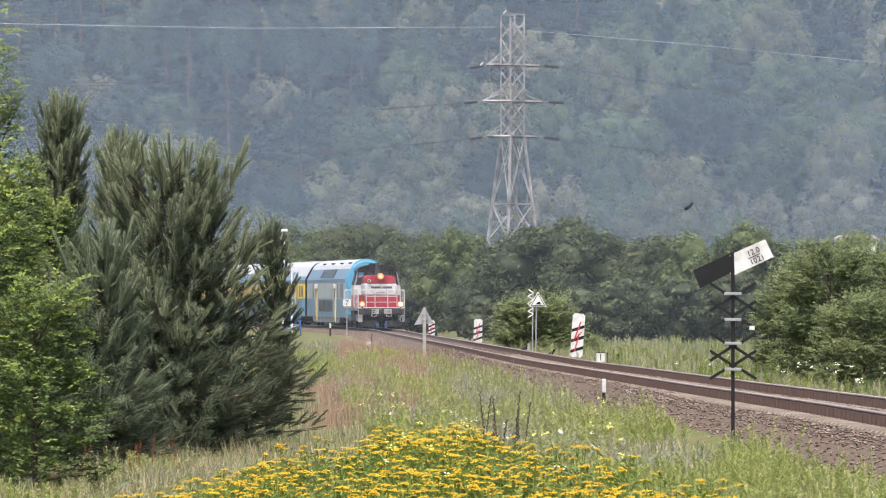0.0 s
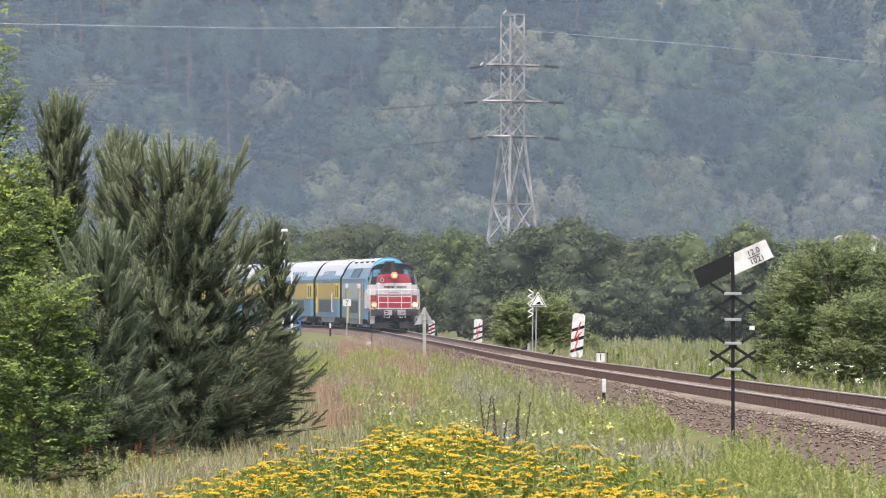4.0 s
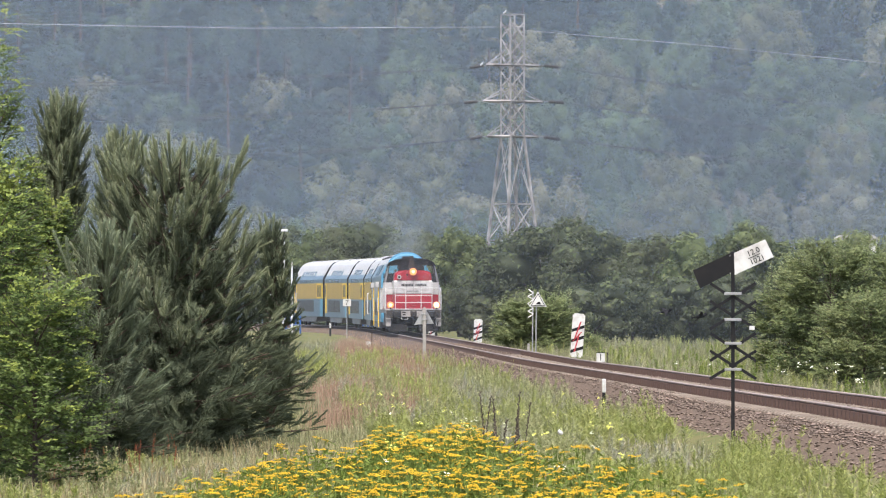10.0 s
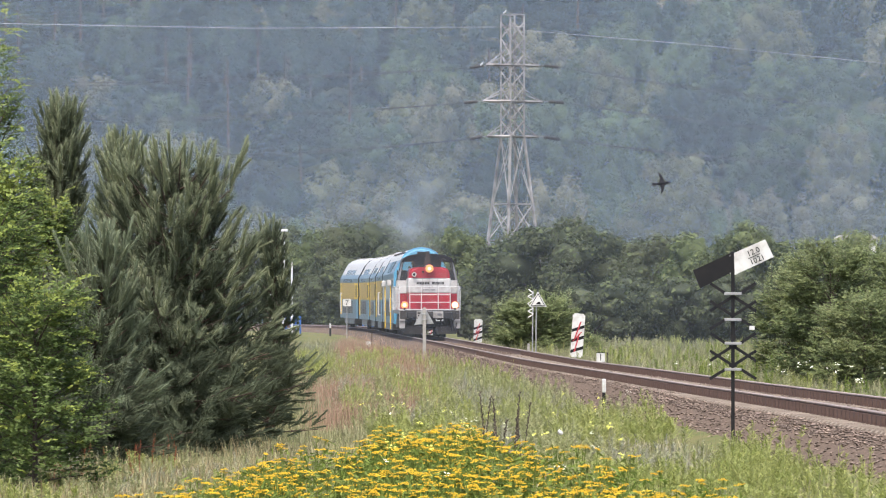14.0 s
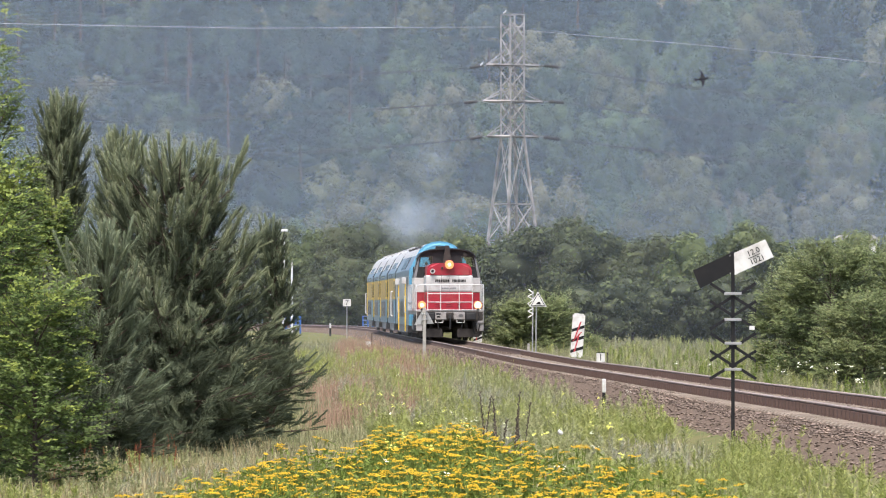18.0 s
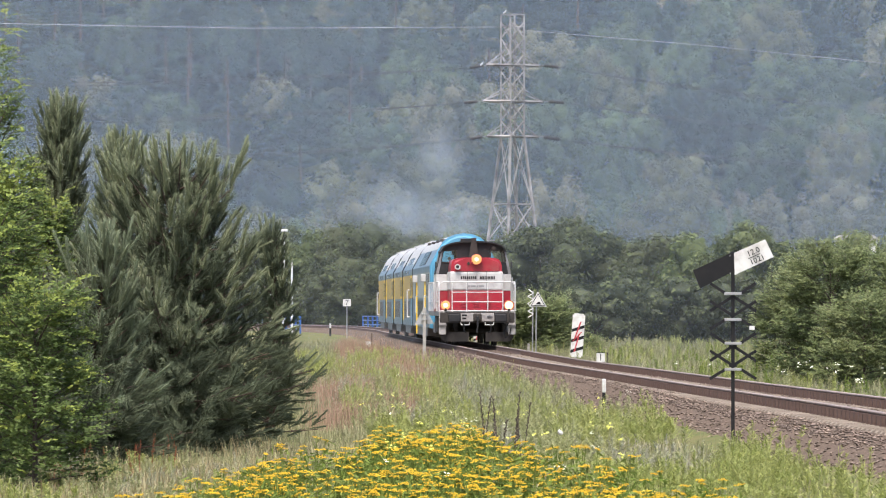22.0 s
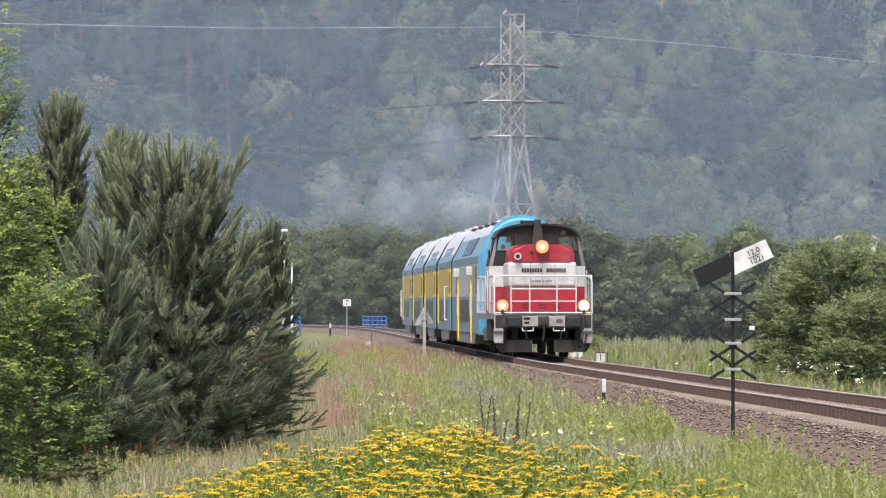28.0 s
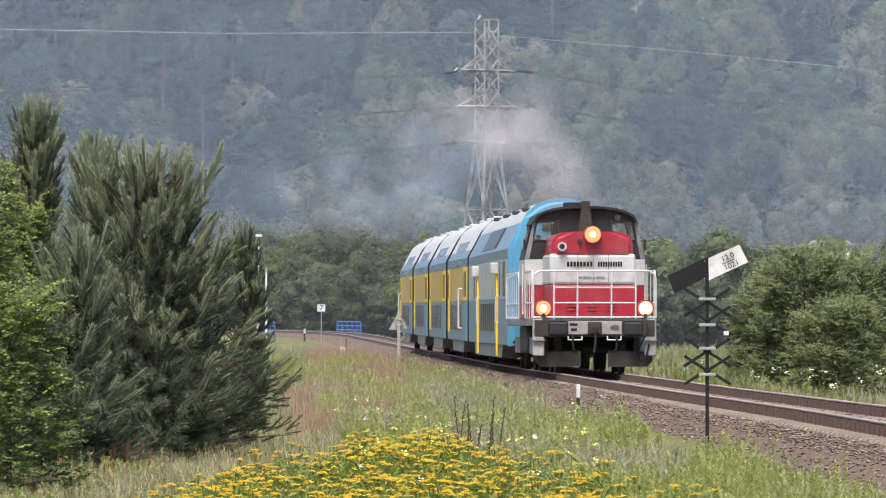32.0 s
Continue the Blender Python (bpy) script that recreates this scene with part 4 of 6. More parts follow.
def needle_shoot(n, length, needle, width, body):
    """One bottle-brush shoot along +Z: a dense blunt body of packed needles, and needles standing out from it that lean forward."""
    t = np.linspace(0.0, 1.0, n) ** 0.9
    a = np.arange(n) * 2.39996 + RNG.uniform(-0.3, 0.3, n)
    lean = RNG.uniform(0.95, 1.3, n) * (1 - 0.45 * t ** 8)
    out = np.stack([np.cos(a), np.sin(a), np.zeros(n)], 1)
    dirn = out * np.sin(lean)[:, None] + np.array([0, 0, 1.0]) * np.cos(lean)[:, None]
    base = np.stack([np.zeros(n), np.zeros(n), t * length], 1)
    side = np.stack([-np.sin(a), np.cos(a), np.zeros(n)], 1)
    ln = needle * RNG.uniform(0.8, 1.15, n)
    tip = base + dirn * ln[:, None]
    rings = []
    for z, r in ((0.0, 0.8), (1.0, 1.0)):
        g = np.arange(5) * 2 * math.pi / 5 + z
        k = r * body * RNG.uniform(0.8, 1.2, 5)
        rings.append(np.stack([np.cos(g) * k, np.sin(g) * k, z * length + RNG.uniform(-0.03, 0.03, 5) * length], 1))
    T = []
    for p, q in zip(rings[:-1], rings[1:]):
        for j in range(5):
            i = (j + 1) % 5
            T += [(p[j], p[i], q[i]), (p[j], q[i], q[j])]
    top = np.array([0, 0, 1.12 * length])
    T += [(rings[-1][j], rings[-1][(j + 1) % 5], top) for j in range(5)]
    return np.concatenate([np.stack([base - side * width, base + side * width, tip], 1), np.array(T)])


def pine(name, label, spot, height, radius, seed, density=1.0, open_foot=0.02, pale=0.35, lean=(0, 0), bushy=1.0, young=None, puff=1.0):
    """A bushy pine: whorls of upturned limbs that end in clusters of thick brush-like shoots."""
    rng = random.Random(seed)
    T = thing(name, label, "pine tree", m=Matrix.Translation(spot))
    segs, shoots = [], []
    H = height
    steps = 12
    trunk = []
    for k in range(steps + 1):
        f = k / steps
        trunk.append(Vector((lean[0] * f + 0.06 * math.sin(5 * f + seed), lean[1] * f + 0.06 * math.cos(4 * f + seed), -0.15 + (H * 0.88) * f)))
    for a, b, k in zip(trunk[:-1], trunk[1:], range(steps)):
        segs.append((a, b, 0.09 * H / 4.5 * (1 - k / steps) + 0.012, 0.09 * H / 4.5 * (1 - (k + 1) / steps) + 0.01))
    whorls = max(7, int(H / 0.24))
    wide = (0.95, 1.18, 1.26, 1.10, 0.66, 0.58, 0.54, 0.40, 0.14) if bushy else (0.6, 0.85, 1.0, 0.95, 0.88, 0.78, 0.66, 0.46, 0.12)
    for wv in range(whorls):
        f = open_foot + (1 - open_foot) * (wv + 0.5) / whorls
        prof = float(np.interp(f, (0, 0.1, 0.2, 0.32, 0.5, 0.68, 0.83, 0.93, 1), wide))
        n = int(round((10.0 - 5.0 * f) * density ** 0.4))
        a0 = rng.random() * 6.28
        for k in range(n):
            a = a0 + 6.2832 * k / n + rng.uniform(-0.4, 0.4)
            R = radius * prof * rng.choice((0.62, 0.8, 0.95, 1.0, 1.08)) + 0.06
            i = min(steps - 1, int(f * steps))
            start = trunk[i].lerp(trunk[i + 1], f * steps - i)
            up = R * (0.02 + 0.75 * f ** 1.3) + rng.uniform(-0.08, 0.08)
            mid = start + Vector((math.cos(a) * R * 0.55, math.sin(a) * R * 0.55, up * 0.3))
            end = start + Vector((math.cos(a) * R, math.sin(a) * R, up))
            segs.append((start, mid, 0.018 * (1 - 0.5 * f), 0.011))
            segs.append((mid, end, 0.011, 0.006))
            # crown shoots stand upright, those of the skirt reach outward and curl up
            rise = 0.05 + 3.2 * f ** 2
            m = max(2, int((R * 2.3 + 1.0) * density))
            for j in range(m):
                g = 0.35 + 0.65 * ((j + rng.uniform(0.3, 1.0)) / m) ** 0.8
                q = start.lerp(mid, g / 0.55) if g < 0.55 else mid.lerp(end, (g - 0.55) / 0.45)
                spread = 0.04 + 0.34 * (1.05 - g) * min(1.4, R)
                off = Vector((rng.gauss(0, 1), rng.gauss(0, 1), rng.gauss(0.1, 0.5))) * spread
                sp = q + off
                out = Vector((math.cos(a) * 0.75, math.sin(a) * 0.75, rise + 0.5 * rng.random())) + off * (0.3 / max(spread, 0.05))
                out.z = max(out.z, 0.05)
                out.normalize()
                segs.append((q, sp, 0.005, 0.003))
                long = rng.uniform(0.6, 1.0) * (0.62 + 0.5 * min(1.0, f * 1.4))
                shoots.append((sp, out, long, g))
                for c in range(rng.randint(1, 3)):
                    fan = Vector((rng.gauss(0, 1), rng.gauss(0, 1), rng.gauss(0, 0.3))) * (0.28 if f > 0.45 else 0.55)
                    dv = (out + fan).normalized()
                    shoots.append((sp + dv * 0.02, dv, long * rng.uniform(0.5, 0.8), g))
            # darker needles towards the trunk, putting the crown's inner shade into colour
            for j in range(max(2, int((R * (12.0 - 8.0 * f) + 1.0) * density))):
                g = rng.uniform(0.08, 0.8)
                q = start.lerp(mid, g / 0.55) if g < 0.55 else mid.lerp(end, (g - 0.55) / 0.45)
                off = Vector((rng.gauss(0, 1), rng.gauss(0, 1), rng.gauss(0, 0.6))) * (0.05 + 0.3 * (1.0 - g) * min(1.4, R))
                shoots.append((q + off, Vector((math.cos(a) + rng.gauss(0, 0.5), math.sin(a) + rng.gauss(0, 0.5), 0.3 + 1.2 * f)).normalized(), rng.uniform(0.7, 1.1), 0.0))
    for k in range(4):
        shoots.append((trunk[-1] + Vector((0.06 * k - 0.09, 0, 0)), Vector((0.16 * (k - 1.5), 0.05, 1)).normalized(), 1.1 - 0.2 * (k % 2), 1.0))
    V, Q = branch_tubes(segs, 5)
    bulk("trunk", V, Q, M_PINEBARK, T)
    fine = np.stack([needle_shoot(126, 0.50, 0.100, 0.0054, 0.02) for _ in range(6)])
    broad = np.stack([needle_shoot(40, 0.26, 0.12, 0.0085, 0.02) for _ in range(6)])

    # Young outer shoots are pale; lower ones stay dark to paint the crown's shade.
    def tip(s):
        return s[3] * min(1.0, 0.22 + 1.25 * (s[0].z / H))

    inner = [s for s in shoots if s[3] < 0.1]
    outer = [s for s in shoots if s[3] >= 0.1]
    for nm, mt, sel, proto in (("crown", M_NEEDLE, [s for s in outer if tip(s) < 1 - pale], fine), ("inner_crown", M_NEEDLE, inner, broad), ("young_lit_growth", young or M_NEEDLE2, [s for s in outer if tip(s) >= 1 - pale], fine)):
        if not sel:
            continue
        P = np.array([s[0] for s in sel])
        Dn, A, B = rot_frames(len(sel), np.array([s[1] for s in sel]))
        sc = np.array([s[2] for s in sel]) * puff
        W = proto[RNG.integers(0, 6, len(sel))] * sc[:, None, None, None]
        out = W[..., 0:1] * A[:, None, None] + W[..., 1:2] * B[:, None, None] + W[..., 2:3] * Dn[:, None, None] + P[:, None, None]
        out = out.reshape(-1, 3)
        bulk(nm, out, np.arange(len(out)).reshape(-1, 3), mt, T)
    return T


def unit_lump(fine):
    bm = bmesh.new()
    bmesh.ops.create_icosphere(bm, subdivisions=fine, radius=1.0)
    V = np.array([v.co[:] for v in bm.verts])
    Q = np.array([[v.index for v in f.verts] for f in bm.faces])
    bm.free()
    return V, Q


LUMP = unit_lump(1)
LUMP2 = unit_lump(2)


def crown_cores(seed, blobs, size, ball=LUMP, rough=0.35):
    """The dense leaf mass inside each lump of a crown, rough and uneven."""
    r = np.random.default_rng(seed + 77)
    V, Q = [], []
    for k, (c, rad) in enumerate(blobs):
        V.append(np.array(c) + ball[0] * np.array(rad) * (size * r.uniform(1 - rough, 1 + rough, (len(ball[0]), 1))))
        Q.append(ball[1] + k * len(ball[0]))
    return np.concatenate(V), np.concatenate(Q)


def sapling(name, label, spot, height, width, seed, sprays=620, leaflet=0.05, mats=None, category="tree", droop=0.35, foot=0.05, ripe=0.92):
    """A leafy young tree or bush: arching limbs set with twigs, each twig with leaflets on both sides."""
    r = np.random.default_rng(seed)
    mats = mats or (M_LEAF, M_LEAFTIP)
    T = thing(name, label, category, m=Matrix.Translation(spot))
    H, R = height, width / 2
    segs = [(Vector((0, 0, -0.2)), Vector((0, 0, H * 0.85)), 0.016 * H, 0.004 * H)]
    limbs = 30
    S, D, G = [], [], []
    per = max(4, sprays // limbs)
    for k in range(limbs):
        f = (k + 0.5) / limbs
        z0 = H * (foot + 0.72 * f)
        a = k * 2.39996 + r.uniform(-0.3, 0.3)
        reach = R * math.sqrt(max(0.06, 1 - max(0.0, f - 0.25) ** 1.7)) * r.uniform(0.7, 1.12)
        rise = H * (0.06 + 0.22 * f) * r.uniform(0.6, 1.2)
        o = Vector((math.cos(a), math.sin(a), 0))
        last = Vector((0, 0, z0))
        for j in range(1, 6):
            q = j / 5
            p = Vector((0, 0, z0)) + o * reach * q + Vector((0, 0, rise * (q * 1.5 - 0.55 * q * q)))
            segs.append((last, p, 0.0055 * H * (1.15 - q), 0.0055 * H * (0.98 - q) + 0.002))
            last = p
        q = r.uniform(0.15, 1.0, per) ** 0.75
        side = np.array([-math.sin(a), math.cos(a), 0.0])
        fan = r.normal(0, 0.20 * R, (per, 1)) * (1.15 - q[:, None] * 0.8)
        P = np.outer(q * reach, np.array(o)) + np.stack([np.zeros(per), np.zeros(per), z0 + rise * (q * 1.5 - 0.55 * q * q)], 1) + side * fan + np.stack([np.zeros(per), np.zeros(per), r.normal(0, 0.035 * H, per)], 1)
        dirs = np.array(o) * 0.7 + side * np.sign(fan) * r.uniform(0, 0.9, (per, 1)) + np.array([0, 0, 0.45]) + r.normal(0, 0.3, (per, 3))
        S.append(P)
        D.append(dirs)
        G.append(q)
    P, dirs, G = np.concatenate(S), np.concatenate(D), np.concatenate(G)
    # the leading shoots stand clear of the crown
    m = max(6, sprays // 30)
    P = np.concatenate([P, np.stack([r.normal(0, 0.28 * R, m), r.normal(0, 0.28 * R, m), H * r.uniform(0.8, 0.97, m)], 1)])
    dirs = np.concatenate([dirs, r.normal(0, 0.25, (m, 3)) + np.array([0, 0, 1.1])])
    G = np.concatenate([G, np.ones(m)])
    n = len(P)
    dirs /= np.linalg.norm(dirs, axis=1)[:, None]
    ln = r.uniform(3.2, 6.4, n) * leaflet
    across = np.cross(dirs, np.array([0, 0, 1.0]))
    across /= np.linalg.norm(across, axis=1)[:, None] + 1e-6
    for p, d, l in zip(P[::3], dirs[::3], ln[::3]):
        segs.append((Vector(p), Vector(p + d * l), 0.003, 0.0015))
    V, Q = branch_tubes(segs, 4)
    bulk("trunk", V, Q, M_BARK, T)
    k = 12
    t = np.linspace(0.05, 1.0, k)
    C = P[:, None] + dirs[:, None] * (ln[:, None] * t[None])[..., None]
    C[..., 2] -= (t[None] ** 2) * ln[:, None] * droop
    sg = np.where(np.arange(k) % 2 == 0, 1.0, -1.0)[None, :, None]
    out = across[:, None] * sg * 0.9 + dirs[:, None] * 0.5 + r.normal(0, 0.22, (n, k, 3))
    out /= np.linalg.norm(out, axis=2)[..., None]
    size = (r.uniform(0.75, 1.2, (n, k)) * leaflet * (1.15 - 0.35 * t[None]))[..., None]
    wid = np.cross(out, np.array([0, -0.5, 1.0])[None, None] + r.normal(0, 0.35, (n, k, 3)))
    wid /= np.linalg.norm(wid, axis=2)[..., None] + 1e-6
    L = np.stack([C, C + out * size * 0.5 + wid * size * 0.3, C + out * size, C + out * size * 0.5 - wid * size * 0.3], 2).reshape(n, -1, 3)
    tips = (G + 0.25 * P[:, 2] / H + r.normal(0, 0.12, n)) > ripe
    for nm, mt, keep in (("crown", mats[0], ~tips), ("young_lit_growth", mats[1], tips)):
        W = L[keep].reshape(-1, 3)
        bulk(nm, W, np.arange(len(W)).reshape(-1, 4), mt, T)
    return T


def crown_points(rng_seed, blobs, per, inner=0.35):
    """Leaf places on many lumps of a crown, denser near each lump's skin."""
    P, N = [], []
    r = np.random.default_rng(rng_seed)
    for c, rad in blobs:
        d = r.normal(size=(per, 3))
        d /= np.linalg.norm(d, axis=1)[:, None]
        k = r.uniform(inner, 1.0, per) ** 0.4
        lump = 1 + 0.22 * np.sin(d[:, 0] * 5 + c[0]) * np.sin(d[:, 1] * 4 + c[2]) + 0.15 * np.sin(d[:, 2] * 9 + c[1])
        P.append(np.array(c) + d * np.array(rad) * (k * lump)[:, None])
        N.append(d + np.array([0, 0, 0.5]))
    return np.concatenate(P), np.concatenate(N)


def crown_lumps(seed, main=12, sub=7, zc=0.55, up=0.33, low=-0.5, size=(0.17, 0.24), flat=0.85, reach=0.33):
    """A crown one metre wide and high: large lumps over a dome, and small leaf clumps over each of them."""
    r = np.random.default_rng(seed)
    mains, subs = [((0, 0, zc), (reach * 0.8, reach * 0.8, up * 0.8))], []
    for j in range(main):
        se = 0.95 - (0.95 - low) * (j + 0.5) / main
        rr = reach * math.sqrt(1 - se * se) * r.uniform(0.8, 1.15)
        a = j * 2.39996 + seed + r.uniform(-0.3, 0.3)
        c = np.array([math.cos(a) * rr, math.sin(a) * rr, zc + up * se * r.uniform(0.85, 1.12)])
        q = r.uniform(*size)
        mains.append((tuple(c), (q, q, q * flat)))
        out = c - np.array([0, 0, zc - 0.15])
        out /= np.linalg.norm(out)
        d = r.normal(size=(sub, 3)) + out * 1.1
        d /= np.linalg.norm(d, axis=1)[:, None]
        for v in d:
            w = q * r.uniform(0.32, 0.55)
            subs.append((tuple(c + v * np.array([q, q, q * flat]) * 0.85), (w, w, w * 0.8)))
    return mains, subs


def broad_tree(name, label, spot, height, width, seed, leaf, material, main=15, foot=0.0, category="tree", top=None):
    """A leafy tree or bush: trunk, forking limbs and a crown of lumps, each covered with clumps of leaves."""
    T = thing(name, label, category, m=Matrix.Translation(spot))
    H, W = height, width
    zc = 0.5 + foot * 0.5
    mains, subs = crown_lumps(seed, main, 9, zc, 0.36 - foot * 0.3, -0.92, (0.14, 0.23), 0.8 if H > 0.7 * W else 1.0, 0.36)
    sc = np.array([W, W, H])
    fork = Vector((0, 0, H * 0.2))
    segs = [(Vector((0, 0, -0.2)), fork, 0.028 * H, 0.02 * H)]
    for c, q in mains[1:]:
        e = Vector(np.array(c) * sc)
        mid = fork.lerp(e, 0.5) + Vector((0, 0, -0.04 * H))
        segs.append((fork, mid, 0.013 * H, 0.008 * H))
        segs.append((mid, e, 0.008 * H, 0.003 * H))
    V, Q = branch_tubes(segs, 5)
    bulk("trunk", V, Q, M_BARK, T)
    CV, CQ = crown_cores(seed, mains, 0.70, LUMP2, 0.35)
    need = 6.0 * W * H / (leaf * leaf)
    P, N = crown_points(seed, subs, max(8, int(0.55 * need / len(subs))), 0.25)
    P2, N2 = crown_points(seed + 1, mains, max(20, int(0.45 * need / len(mains))), 0.45)
    P, N = np.concatenate([P, P2]), np.concatenate([N, N2])
    V, Q = leaf_tris(P * sc, np.where(np.arange(len(P)) % 4 == 0, leaf * 1.5, leaf), 0.78, N)
    # Upward-facing leaves go to the lighter top material, light from above in colour.
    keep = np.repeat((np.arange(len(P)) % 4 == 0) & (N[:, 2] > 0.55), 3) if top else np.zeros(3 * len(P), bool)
    bulk("inner_crown", CV * sc, CQ, material, T)
    W0 = V[~keep]
    bulk("crown", W0, np.arange(len(W0)).reshape(-1, 3), material, T)
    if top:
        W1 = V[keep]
        bulk("young_lit_growth", W1, np.arange(len(W1)).reshape(-1, 3), top, T)
    return T


def on_ground(px, d):
    x = (px - 784) * d / F
    return Vector((x, d, ground_z(x, d)))


def top_at(py, d, foot):
    return EYE[2] + (538 - py) * d / F - foot.z


def near_trees():
    def p(name, label, px, d, top, wpx, seed, **kw):
        f = on_ground(px, d)
        pine(name, label, f, top_at(top, d, f), wpx * d / F / 2, seed, **kw)

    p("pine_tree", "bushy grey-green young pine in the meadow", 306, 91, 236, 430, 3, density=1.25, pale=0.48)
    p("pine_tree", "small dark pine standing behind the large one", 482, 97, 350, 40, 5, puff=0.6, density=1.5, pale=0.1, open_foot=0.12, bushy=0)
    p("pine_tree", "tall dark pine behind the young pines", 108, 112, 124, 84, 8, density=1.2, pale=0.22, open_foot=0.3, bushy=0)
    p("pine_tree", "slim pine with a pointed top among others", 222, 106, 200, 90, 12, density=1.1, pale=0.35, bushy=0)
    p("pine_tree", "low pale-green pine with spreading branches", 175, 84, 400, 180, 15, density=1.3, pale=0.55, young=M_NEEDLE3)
    for px, d, top, wpx, seed in ((14, 78, 285, 110, 21), (-28, 97, 78, 150, 22), (62, 72, 500, 250, 23), (-20, 74, 350, 200, 24), (85, 94, 345, 90, 25)):
        f = on_ground(px, d)
        sapling("leafy_sapling", "light green leafy sapling at the meadow's edge", f, top_at(top, d, f), wpx * d / F, seed, 1250, 0.062, ripe=1.08)


near_trees()


def hedge_trees():
    """Bushes and trees beyond the line, up to the foot of the hill."""
    rows = ((1335, 330, 386, 150, 34, 2), (1250, 345, 420, 190, 35, 2), (1175, 350, 415, 180, 36, 0),
            (985, 352, 374, 270, 37, 0), (900, 360, 425, 170, 38, 0), (1095, 356, 408, 150, 39, 0), (930, 318, 540, 120, 41, 0),
            (814, 416, 405, 150, 42, 2), (745, 456, 400, 140, 43, 0), (638, 500, 388, 190, 44, 0), (545, 510, 410, 150, 45, 2), (700, 455, 430, 150, 46, 0),
            (690, 470, 480, 130, 47, 0), (604, 494, 470, 150, 48, 0), (540, 508, 490, 120, 49, 0), (470, 520, 400, 180, 50, 0), (850, 360, 480, 130, 51, 0),
            (772, 432, 490, 130, 52, 0), (1120, 335, 480, 150, 53, 0), (1210, 330, 480, 150, 54, 0), (1300, 325, 465, 130, 55, 0), (1495, 345, 412, 150, 56, 2), (1600, 340, 420, 160, 57, 0),
            (380, 562, 410, 200, 58, 0), (890, 352, 500, 130, 59, 0), (1050, 330, 500, 150, 60, 0), (1390, 332, 440, 140, 61, 0), (1440, 328, 425, 150, 63, 2))
    for px, d, top, wpx, seed, light in rows:
        f = on_ground(px, d)
        h = top_at(top, d, f)
        w = wpx * d / F
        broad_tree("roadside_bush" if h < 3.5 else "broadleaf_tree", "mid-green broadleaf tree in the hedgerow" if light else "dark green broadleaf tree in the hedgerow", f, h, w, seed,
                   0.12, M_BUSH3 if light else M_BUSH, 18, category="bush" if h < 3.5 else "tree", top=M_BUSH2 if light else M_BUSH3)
    # feathery bushes nearer to the line
    for px, d, top, wpx, seed, sprays, leaf in ((1470, 163, 428, 200, 31, 2600, 0.08), (1570, 172, 430, 190, 32, 2400, 0.08), (1405, 178, 480, 150, 33, 1700, 0.08), (1530, 158, 520, 190, 64, 1700, 0.075),
                                                (950, 285, 525, 170, 40, 1300, 0.13), (1040, 262, 596, 60, 62, 200, 0.09)):
        f = on_ground(px, d)
        sapling("roadside_bush", "light green feathery bush beside the railway", f, top_at(top, d, f), wpx * d / F, seed, sprays, leaf, (M_FEATHER, M_FEATHERTIP), "bush", 0.2, 0.0)


hedge_trees()


